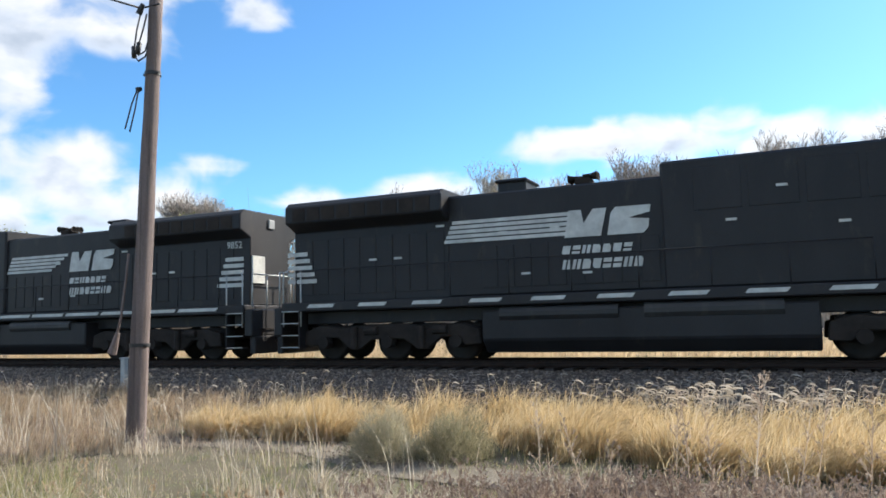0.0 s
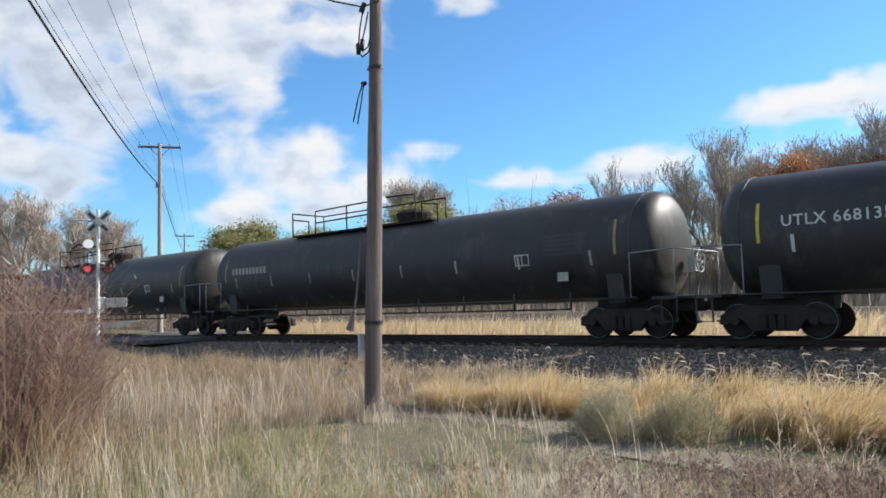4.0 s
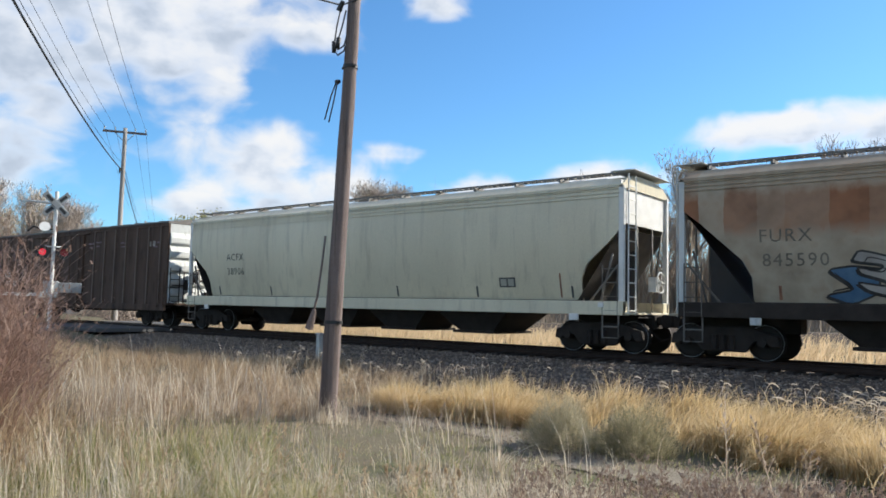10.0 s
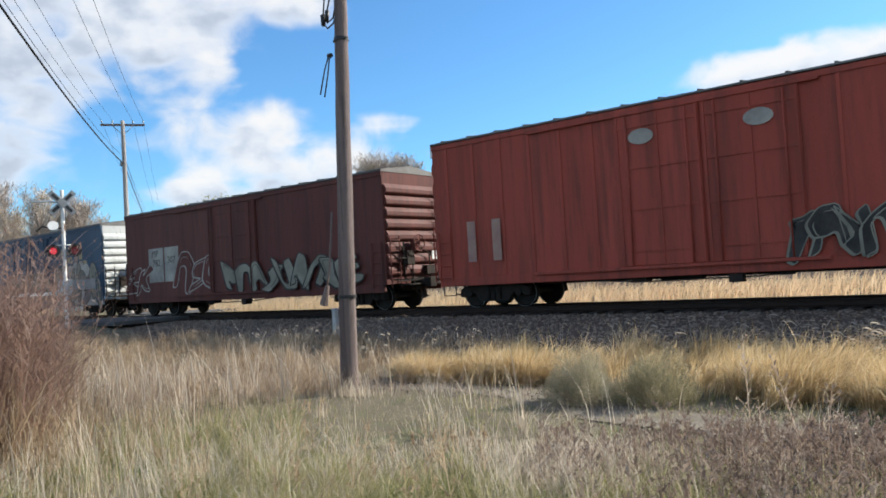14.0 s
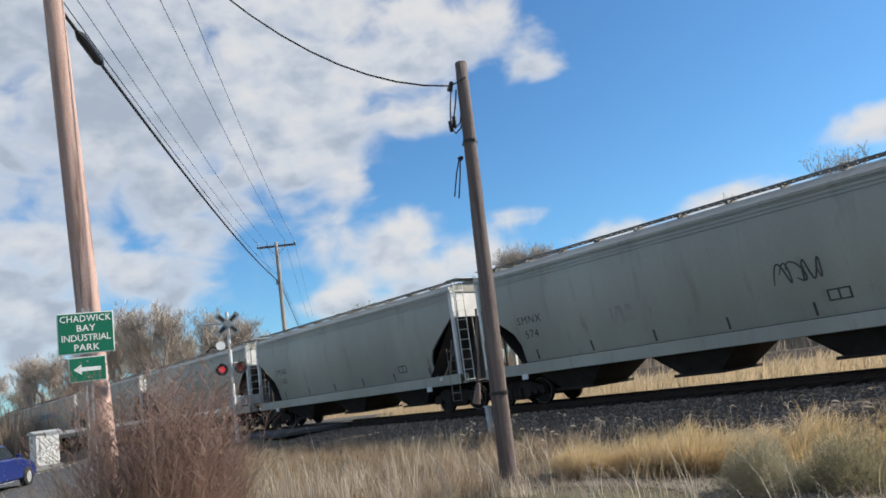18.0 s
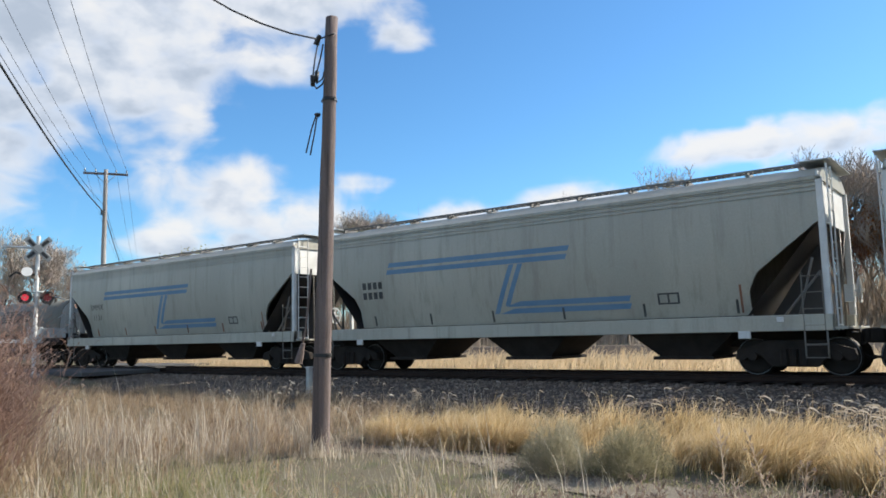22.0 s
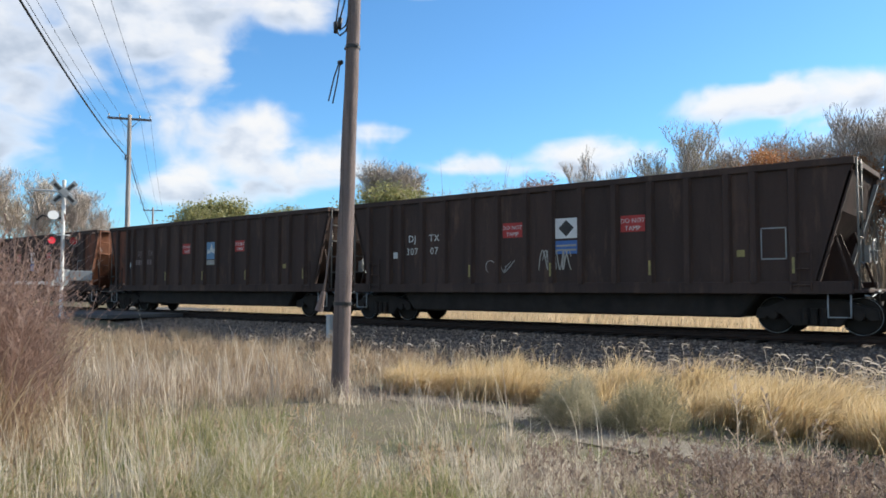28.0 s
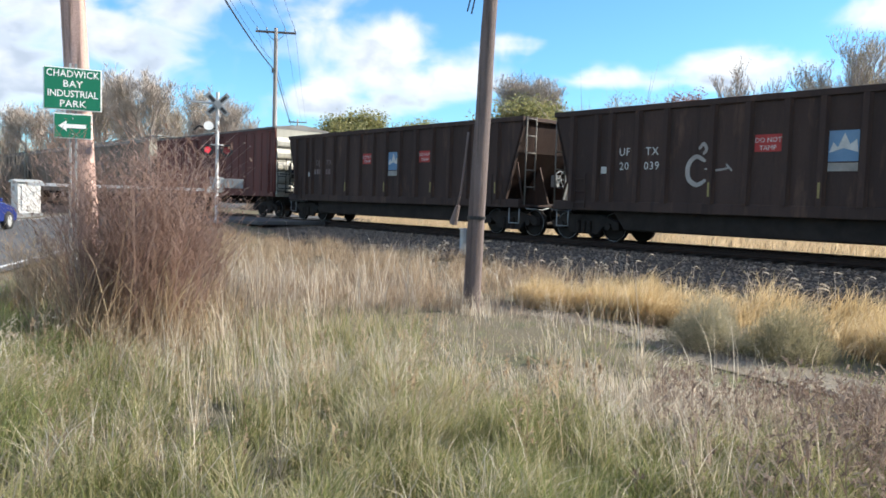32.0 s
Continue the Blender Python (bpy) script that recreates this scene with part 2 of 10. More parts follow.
# lighter copy of the teal body paint, with the end's sunlight in its colour
M_TEALEND = surface("chalky_teal_end_paint", (0.296, 0.337, 0.348), (0.244, 0.281, 0.296), 0.55, 0, 1.2, 25, 0.05, 0.3, (0.148, 0.163, 0.17), 0.62)
M_GLASS = plain("dark_cab_glass", (0.03, 0.04, 0.05), 0.06)
M_GRAF_PALE = surface("pale_spray_paint", (0.42, 0.4, 0.35), (0.22, 0.21, 0.19), 0.6, 0, 1.2, 30, 0)
M_GRAF_YEL = surface("ochre_spray_paint", (0.378, 0.323, 0.209), (0.27, 0.212, 0.114), 0.6, 0, 2, 30, 0)
M_GRAF_BLUE = surface("blue_spray_paint", (0.0434, 0.0992, 0.186), (0.093, 0.167, 0.248), 0.6, 0, 1.5, 30, 0)
M_GRAF_SKY = surface("pale_blue_spray_paint", (0.0806, 0.155, 0.223), (0.124, 0.192, 0.248), 0.6, 0, 1.5, 30, 0)
M_GRAF_TEAL = surface("teal_spray_paint", (0.05, 0.17, 0.14), (0.09, 0.22, 0.18), 0.6, 0, 2, 30, 0)
M_GRAF_GREY = surface("grey_spray_paint", (0.42, 0.385, 0.345), (0.25, 0.23, 0.21), 0.6, 0, 0.9, 30, 0)
M_GRAF_SLATE = surface("slate_spray_paint", (0.075, 0.072, 0.085), (0.1, 0.1, 0.11), 0.6, 0, 1.2, 30, 0)
M_GRAF_DIM = surface("smoky_grey_spray_paint", (0.194, 0.18, 0.158), (0.0648, 0.0612, 0.0576), 0.6, 0, 1.6, 30, 0, 0.5, (0.0432, 0.0432, 0.0468), 0.62)
M_GRAF_DARK = surface("black_spray_paint", (0.03, 0.028, 0.027), (0.065, 0.06, 0.055), 0.6, 0, 2, 30, 0)
M_GRAF_OLIVE = surface("olive_spray_paint", (0.295, 0.279, 0.221), (0.164, 0.156, 0.123), 0.6, 0, 0.9, 30, 0)
M_GRAF_VIOLET = surface("violet_spray_paint", (0.216, 0.158, 0.176), (0.12, 0.0825, 0.096), 0.6, 0, 2, 30, 0)
M_GRAF_NAVY = surface("navy_spray_paint", (0.03, 0.07, 0.13), (0.05, 0.1, 0.18), 0.6, 0, 1.5, 30, 0)
M_GRAF_TANP = surface("tan_spray_paint", (0.448, 0.288, 0.172), (0.336, 0.23, 0.148), 0.6, 0, 1.2, 30, 0)
M_GRAF_ROSE = surface("dull_rose_spray_paint", (0.3, 0.17, 0.15), (0.38, 0.26, 0.2), 0.6, 0, 1.5, 30, 0)
M_GRAF_MAUVE = surface("mauve_grey_spray_paint", (0.15, 0.11, 0.105), (0.2, 0.165, 0.155), 0.6, 0, 1.5, 30, 0)
M_LOGO_BLUE = surface("faded_blue_emblem_paint", (0.13, 0.24, 0.37), (0.17, 0.28, 0.4), 0.6, 0, 1.5, 30, 0)
M_LOGO_GREEN = surface("faded_green_emblem_paint", (0.2, 0.25, 0.225), (0.26, 0.29, 0.255), 0.6, 0, 1.5, 30, 0)
M_PATCH = surface("dark_stencil_paint", (0.06, 0.06, 0.06), (0.09, 0.09, 0.085), 0.6, 0, 3, 30, 0)
M_REDSIGN = surface("red_decal", (0.42, 0.05, 0.045), (0.36, 0.045, 0.04), 0.5, 0, 3, 30, 0)
M_BLUESIGN = surface("blue_decal", (0.06, 0.14, 0.36), (0.08, 0.17, 0.4), 0.5, 0, 3, 30, 0)
M_POLE = surface("weathered_pole_wood", (0.237, 0.187, 0.173), (0.11, 0.0879, 0.0825), 0.85, 0, 7, 60, 0.6, 0.03, (0.0662, 0.0529, 0.0499), 0.6, gc=0.2)
M_POLE2 = surface("reddish_pole_wood", (0.644, 0.449, 0.386), (0.398, 0.259, 0.211), 0.85, 0, 5, 60, 0.6, 0.04, (0.176, 0.115, 0.0935), 0.6, gc=0.2)
M_POLEG = surface("pale_grey_pole_wood", (0.4, 0.375, 0.35), (0.27, 0.25, 0.235), 0.85, 0, 5, 60, 0.5, 0.04, (0.17, 0.155, 0.145), 0.62, gc=0.2)
M_STEEL = surface("grey_painted_steel", (0.32, 0.33, 0.33), (0.25, 0.26, 0.26), 0.5, 0.2, 3, 30, 0.05)
M_DARKSTEEL = plain("black_iron", (0.02, 0.02, 0.021), 0.5)
M_WIRE = plain("dark_cable_sheath", (0.03, 0.03, 0.032), 0.6)
M_SIGN = surface("green_sign_face", (0.012, 0.15, 0.085), (0.016, 0.17, 0.1), 0.4, 0, 2, 30, 0)
M_SIGNWHITE = plain("white_sign_legend", (0.78, 0.8, 0.78), 0.4)
M_LENS_ON = plain("lit_red_lens", (0.9, 0.03, 0.06), 0.3, 0, 0.4)
M_LENS_OFF = plain("dark_red_lens", (0.2, 0.012, 0.015), 0.25, 0, 0.12)
M_RAIL = surface("brown_rail_steel", (0.044, 0.0272, 0.02), (0.032, 0.0216, 0.0176), 0.6, 0.4, 4, 40, 0.1)
M_TIE = surface("creosoted_tie", (0.036, 0.0288, 0.024), (0.056, 0.0464, 0.04), 0.9, 0, 3, 50, 0.4)
M_ASPHALT = surface("grey_road_asphalt", (0.109, 0.109, 0.109), (0.0884, 0.0884, 0.0884), 0.85, 0, 0.5, 60, 0.3)
M_BALLAST = surface("grey_ballast_bed", (0.124, 0.099, 0.0792), (0.083, 0.0656, 0.0524), 0.9, 0, 3, 22, 1.0, gc=0.3)
M_STONE = foliage("ballast_stone", [(0.1, (0.0734, 0.057, 0.0449)), (0.5, (0.164, 0.13, 0.104)), (0.85, (0.328, 0.268, 0.213))], 0.0, gloss=0.85)
M_GRAVEL = surface("grey_gravel_path", (0.243, 0.212, 0.165), (0.175, 0.151, 0.114), 0.95, 0, 1.5, 40, 1.0, gc=0.35)
M_CARBLUE = surface("dark_blue_car_paint", (0.02, 0.035, 0.16), (0.022, 0.038, 0.17), 0.25, 0.2, 1, 20, 0)
M_TYRE = plain("black_rubber", (0.015, 0.015, 0.015), 0.8)


# ---- shapes ----
def part(name, bm, material, parent=None, label=""):
    """Links a bmesh as one mesh object, under a thing or a part."""
    me = bpy.data.meshes.new(name)
    bm.to_mesh(me)
    bm.free()
    me.materials.append(material)
    ob = new(name, me)
    ob.parent = parent
    if label:
        tagged(ob, label)
    return ob


def thing(name, label, category, group="", kind=""):
    return tagged(new(name), label, category, group, kind)


def mesh_part(name, verts, faces, material, parent=None, label=""):
    """A mesh from an array of corners and an array of faces that have equally many corners."""
    me = bpy.data.meshes.new(name)
    v, f = np.asarray(verts, np.float32), np.asarray(faces, np.int32)
    me.vertices.add(len(v))
    me.vertices.foreach_set("co", v.ravel())
    me.loops.add(f.size)
    me.loops.foreach_set("vertex_index", f.ravel())
    me.polygons.add(len(f))
    me.polygons.foreach_set("loop_start", np.arange(0, f.size, f.shape[1], dtype=np.int32))
    me.update(calc_edges=True)
    me.materials.append(material)
    ob = new(name, me)
    ob.parent = parent
    if label:
        tagged(ob, label)
    return ob


def box(bm, x0, x1, y0, y1, z0, z1, bevel=0.0):
    vs = [bm.verts.new((x, y, z)) for x in (x0, x1) for y in (y0, y1) for z in (z0, z1)]
    fs = [bm.faces.new([vs[i] for i in q]) for q in ((0, 1, 3, 2), (4, 6, 7, 5), (0, 4, 5, 1), (2, 3, 7, 6), (0, 2, 6, 4), (1, 5, 7, 3))]
    if bevel:
        es = list({e for f in fs for e in f.edges})
        bmesh.ops.bevel(bm, geom=es, offset=bevel, segments=1, affect="EDGES")
    return bm


def boxes(*rows, bevel=0.0):
    bm = bmesh.new()
    for r in rows:
        box(bm, *r, bevel=bevel)
    return bm


def cyl(bm, p0, p1, r0, r1=None, seg=8, caps=True):
    """A round bar from p0 to p1."""
    p0, p1 = Vector(p0), Vector(p1)
    r1 = r0 if r1 is None else r1
    d = (p1 - p0).normalized()
    u = d.orthogonal().normalized()
    w = d.cross(u)
    rings = []
    for p, r in ((p0, r0), (p1, r1)):
        rings.append([bm.verts.new(p + r * (math.cos(a) * u + math.sin(a) * w)) for a in (2 * math.pi * k / seg for k in range(seg))])
    for k in range(seg):
        bm.faces.new((rings[0][k], rings[0][(k + 1) % seg], rings[1][(k + 1) % seg], rings[1][k]))
    if caps:
        bm.faces.new(rings[0][::-1])
        bm.faces.new(rings[1])
    return bm


def tube(bm, line, r, seg=6):
    """One unbroken round bar along a polyline."""
    line = [Vector(p) for p in line]
    rings, u = [], None
    for k, p in enumerate(line):
        d = (line[min(k + 1, len(line) - 1)] - line[max(k - 1, 0)]).normalized()
        u = d.orthogonal().normalized() if u is None else (u - d * u.dot(d)).normalized()
        w = d.cross(u)
        rings.append([bm.verts.new(p + r * (math.cos(a) * u + math.sin(a) * w)) for a in (2 * math.pi * i / seg for i in range(seg))])
    for a, b in zip(rings, rings[1:]):
        for i in range(seg):
            bm.faces.new((a[i], a[(i + 1) % seg], b[(i + 1) % seg], b[i])).smooth = True
    bm.faces.new(rings[0][::-1])
    bm.faces.new(rings[-1])
    return bm


def bars(r, *lines, seg=6):
    """Round bars along polylines."""
    bm = bmesh.new()
    for line in lines:
        tube(bm, line, r, seg)
    return bm


def extrude(bm, outline, a0, a1, axis="x", bevel=0.0):
    """A prism: the outline lies across the axis (yz for x, xz for y, xy for z)."""
    def at(p, a):
        return {"x": (a, p[0], p[1]), "y": (p[0], a, p[1]), "z": (p[0], p[1], a)}[axis]
    lo = [bm.verts.new(at(p, a0)) for p in outline]
    hi = [bm.verts.new(at(p, a1)) for p in outline]
    n = len(outline)
    fs = [bm.faces.new(lo[::-1]), bm.faces.new(hi)]
    fs += [bm.faces.new((lo[k], lo[(k + 1) % n], hi[(k + 1) % n], hi[k])) for k in range(n)]
    bmesh.ops.recalc_face_normals(bm, faces=fs)
    if bevel:
        bmesh.ops.bevel(bm, geom=list({e for f in fs for e in f.edges}), offset=bevel, segments=1, affect="EDGES")
    return bm


def lathe_x(bm, profile, seg=32, zc=0.0, yc=0.0):
    """A body of revolution about an axis along x; profile: (x, radius)."""
    rings = []
    for x, r in profile:
        rings.append([bm.verts.new((x, yc + r * math.cos(a), zc + r * math.sin(a))) for a in (2 * math.pi * k / seg for k in range(seg))] if r > 1e-4 else [bm.verts.new((x, yc, zc))])
    for a, b in zip(rings, rings[1:]):
        for k in range(seg):
            k2 = (k + 1) % seg
            if len(a) == 1:
                f = bm.faces.new((a[0], b[k], b[k2]))
            elif len(b) == 1:
                f = bm.faces.new((a[k], a[k2], b[0]))
            else:
                f = bm.faces.new((a[k], a[k2], b[k2], b[k]))
            f.smooth = True
    bmesh.ops.recalc_face_normals(bm, faces=bm.faces)
    return bm


def lettering(text, size, m, material, parent, name="lettering", label="", align="CENTER", spacing=1.0, bold=0.0):
    """Words as a thin flat mesh, placed by the pose m (text lies in its xy plane)."""
    cu = bpy.data.curves.new("words", "FONT")
    cu.body, cu.size, cu.align_x, cu.extrude, cu.space_character, cu.offset = text, size, align, 0.001, spacing, bold
    cu.resolution_u = 2
    ob = bpy.data.objects.new("words", cu)
    scene.collection.objects.link(ob)
    me = bpy.data.meshes.new_from_object(ob.evaluated_get(bpy.context.evaluated_depsgraph_get()))
    bpy.data.objects.remove(ob)
    bpy.data.curves.remove(cu)
    me.name = name
    me.transform(m)
    me.materials.clear()
    me.materials.append(material)
    o = new(name, me)
    o.parent = parent
    if label:
        tagged(o, label)
    return o


def pieces(name, rows, material, parent, bevel=0.0, label=""):
    """One box part for each row."""
    for r in rows:
        part(name, boxes(r, bevel=bevel), material, parent, label)


def side_text(text, size, x, z, material, parent, y=-1.51, **kw):
    """Lettering on the near side of a car, its middle at x, its foot at z."""
    return lettering(text, size, pose(x, y, z, 90, 0, 0), material, parent, **kw)


def side_bars(rows, material, parent, y=-1.51, name="marking", label="", slant=0.0):
    """Flat paint marks on the near side: rows of (x0, x1, z0, z1)."""
    if name.startswith("reflective") and len(rows) > 1:
        for r in rows:
            side_bars([r], material, parent, y, name, label, slant)
        return None
    bm = bmesh.new()
    for x0, x1, z0, z1 in rows:
        extrude(bm, [(x0, z0), (x1, z0), (x1 + slant * (z1 - z0), z1), (x0 + slant * (z1 - z0), z1)], y - 0.003, y, "y")
    return part(name, bm, material, parent, label)


# ---- the train: parts that all cars share ----
TRAIN = []
MESHES = {}


def shared(key, build, material):
    if key not in MESHES:
        bm = build()
        me = bpy.data.meshes.new(key)
        bm.to_mesh(me)
        bm.free()
        me.materials.append(material)
        MESHES[key] = me
    return MESHES[key]


def fit(name, mesh, parent, x=0.0, y=0.0, z=0.0, rz=0.0):
    ob = new(name, mesh)
    ob.parent = parent
    ob.matrix_basis = pose(x, y, z, 0, 0, rz)
    return ob


def wheel_pair(r):
    bm = bmesh.new()
    lathe_x(bm, [(-0.80, 0), (-0.80, 0.12), (-0.79, r - 0.09), (-0.79, r), (-0.70, r), (-0.68, r + 0.025), (-0.66, r + 0.02), (-0.66, r - 0.07), (-0.7, 0.14), (-0.66, 0.08),
                 (0.66, 0.08), (0.7, 0.14), (0.66, r - 0.07), (0.66, r + 0.02), (0.68, r + 0.025), (0.70, r), (0.79, r), (0.79, r - 0.09), (0.80, 0.12), (0.80, 0)], 18)
    bmesh.ops.rotate(bm, verts=bm.verts, matrix=Matrix.Rotation(math.pi / 2, 3, "Z"))
    return bm


def side_frame(h):
    k = h / 0.9
    out = [(-1.28, 0.36), (-1.24, 0.60), (-1.0, 0.66), (-0.62, 0.80), (0.62, 0.80), (1.0, 0.66), (1.24, 0.60), (1.28, 0.36), (1.1, 0.33), (0.98, 0.42), (0.72, 0.46), (0.5, 0.2), (-0.5, 0.2), (-0.72, 0.46), (-0.98, 0.42), (-1.1, 0.33)]
    bm = extrude(bmesh.new(), [(x * k, z * k) for x, z in out], -0.09, 0.09, "y", 0.02)
    for x in (-0.89, 0.89):
        cyl(bm, (x * k, -0.15, 0.45 * k), (x * k, 0.1, 0.45 * k), 0.11, seg=10)
    for x in (-0.2, 0.0, 0.2):
        cyl(bm, (x, -0.12, 0.25), (x, -0.12, 0.6), 0.08, seg=8)
    return bm


def truck(car, x):
    """A two-axle truck: bolster > side frames, wheel sets."""
    t = fit("truck", shared("bolster", lambda: boxes((-0.22, 0.22, -0.95, 0.95, 0.5, 0.78), (-0.9, -0.75, -0.85, 0.85, 0.4, 0.5), (0.75, 0.9, -0.85, 0.85, 0.4, 0.5), bevel=0.02), M_UNDER), car, x)
    for y in (-1.0, 1.0):
        fit("side_frame", shared("side_frame", lambda: side_frame(0.9), M_UNDER), t, 0, y, 0, 0 if y < 0 else 180)
    for dx in (-0.89, 0.89):
        fit("wheel_set", shared("wheel_set", lambda: wheel_pair(0.43), M_WHEEL), t, dx, 0, 0.43)
        fit("wheel_rim", shared("wheel_rim", lambda: tube(bmesh.new(), [(0.415 * math.cos(a), -0.795, 0.415 * math.sin(a)) for a in (0.3142 * k for k in range(21))], 0.008, 4), M_STEEL), t, dx, 0, 0.43)
    return t


def coupler_mesh():
    bm = boxes((-0.5, 0.35, -0.1, 0.1, 0.76, 0.98), (0.3, 0.62, -0.2, 0.16, 0.7, 1.04), (-0.35, -0.1, -0.3, 0.3, 0.68, 1.06), bevel=0.03)
    pts = [(0.0, -0.3, 0.75), (0.15, -0.34, 0.5), (0.35, -0.3, 0.36), (0.55, -0.22, 0.42)]
    for a, b in zip(pts, pts[1:]):
        cyl(bm, a, b, 0.028, seg=6)
    cyl(bm, (0.1, -1.2, 0.95), (0.1, 0.2, 0.95), 0.02, seg=6)
    return bm


def gear(car, half, inset=1.7, sill=True, low=0.62):
    """Trucks, couplers, centre sill and brake rigging."""
    for s in (-1, 1):
        truck(car, s * (half - inset))
        fit("coupler", shared("coupler", coupler_mesh, M_UNDER), car, s * (half + 0.15), 0, 0, 0 if s > 0 else 180)
    if sill:
        part("centre_sill", boxes((-half, half, -0.3, 0.3, low, 1.05), bevel=0.02), M_UNDER, car)
        bm = bmesh.new()
        cyl(bm, (-1.6, -0.7, 0.78), (-0.5, -0.7, 0.78), 0.2, seg=12)
        cyl(bm, (0.3, -0.75, 0.8), (0.75, -0.75, 0.8), 0.14, seg=10)
        box(bm, 1.2, 1.6, -0.9, -0.6, 0.6, 0.9)
        cyl(bm, (-3.5, -0.5, 0.85), (3.5, -0.5, 0.85), 0.03, seg=6)
        part("brake_gear", bm, M_UNDER, car)


def ladder(car, x, y, z0, z1, along="x", width=0.42, material=None, r=0.017, step=0.36):
    bm = bmesh.new()
    dx, dy = (width / 2, 0) if along == "x" else (0, width / 2)
    for s in (-1, 1):
        cyl(bm, (x + s * dx, y + s * dy, z0), (x + s * dx, y + s * dy, z1), r * 1.3, seg=5)
    z = z0 + 0.12
    while z < z1:
        cyl(bm, (x - dx, y - dy, z), (x + dx, y + dy, z), r, seg=5)
        z += step
    return part("ladder", bm, material or M_GALV, car)


def brake_wheel(car, x, y, z, material=None):
    bm = bmesh.new()
    n = 14
    pts = [(x, y + 0.28 * math.cos(2 * math.pi * k / n), z + 0.28 * math.sin(2 * math.pi * k / n)) for k in range(n + 1)]
    for a, b in zip(pts, pts[1:]):
        cyl(bm, a, b, 0.022, seg=5)
    for k in range(0, n, 3):
        cyl(bm, (x, y, z), pts[k], 0.014, seg=4)
    cyl(bm, (x - 0.3, y, z), (x + 0.05, y, z), 0.04, seg=6)
    box(bm, x - 0.3, x - 0.1, y - 0.12, y + 0.12, z - 0.25, z + 0.15)
    return part("brake_wheel", bm, material or M_GALV, car)


def blocks(text_rows, x0, z_top, h, w, gap, material, car, y, name="marking", label="", slant=0.0, right=None):
    """Rows of plain letter-sized bars; each row a count of characters."""
    rows = []
    for i, n in enumerate(text_rows):
        z1 = z_top - i * h * 1.45
        start = x0 if right is None else right - n * (w + gap)
        rows += [(start + k * (w + gap), start + k * (w + gap) + w, z1 - h, z1) for k in range(n)]
    if name.startswith("company"):
        cut = ([[(0, 0), (1, 0), (1, 0.7), (0.7, 1), (0, 1)]], [[(0, 0), (0.4, 0), (0.4, 1), (0, 1)], [(0.6, 0), (1, 0), (1, 1), (0.6, 1)]],
               [[(0, 0), (1, 0), (1, 0.4), (0, 0.4)], [(0, 0.58), (1, 0.58), (1, 1), (0, 1)]], [[(0.3, 0), (1, 0), (1, 1), (0, 1), (0, 0.3)]])
        for k, (a, b, c, d) in enumerate(rows):
            bm = bmesh.new()
            for shape in cut[(k * 3 + k // 4 + len(rows)) % 4]:
                extrude(bm, [(a + u * (b - a) + slant * v * (d - c), c + v * (d - c)) for u, v in shape], y - 0.003, y, "y")
            part("name_bar", bm, material, car, label)
        return None
    return side_bars(rows, material, car, y, name, label, slant)


def blob(cx, cz, w, h, rng, n=16):
    """An uneven rounded outline."""
    pts, ph = [], rng.uniform(0, 6.28)
    for k in range(n):
        a = 2 * math.pi * k / n
        sq = 1 / max(abs(math.cos(a)), abs(math.sin(a))) ** 0.6
        rr = sq * (1 + 0.16 * math.sin(3 * a + ph) + rng.uniform(-0.1, 0.1))
        pts.append((cx + 0.5 * w * rr * math.cos(a), cz + 0.5 * h * rr * math.sin(a)))
    return pts


def ribbon(bm, pts, width, y):
    """A flat painted line through points (x, z), each stroke a hair above the one before."""
    for k, ((x0, z0), (x1, z1)) in enumerate(zip(pts, pts[1:])):
        d = math.hypot(x1 - x0, z1 - z0) or 1e-6
        nx, nz = -(z1 - z0) / d * width / 2, (x1 - x0) / d * width / 2
        ex, ez = (x1 - x0) / d * width * 0.3, (z1 - z0) / d * width * 0.3
        yy = y - 0.0003 * (len(bm.faces) % 12)
        vs = [bm.verts.new((x, yy, z)) for x, z in ((x0 - ex + nx, z0 - ez + nz), (x1 + ex + nx, z1 + ez + nz), (x1 + ex - nx, z1 + ez - nz), (x0 - ex - nx, z0 - ez - nz))]
        bm.faces.new(vs[::-1])


def soft_curve(pts, steps=4):
    """Points along a soft curve through the given points."""
    out = []
    P = [pts[0]] + list(pts) + [pts[-1]]
    for a, b, c, d in zip(P, P[1:], P[2:], P[3:]):
        for k in range(steps):
            u = k / steps
            out.append(tuple(0.5 * (2 * b[i] + (c[i] - a[i]) * u + (2 * a[i] - 5 * b[i] + 4 * c[i] - d[i]) * u * u + (3 * b[i] - a[i] - 3 * c[i] + d[i]) * u ** 3) for i in (0, 1)))
    return out + [pts[-1]]


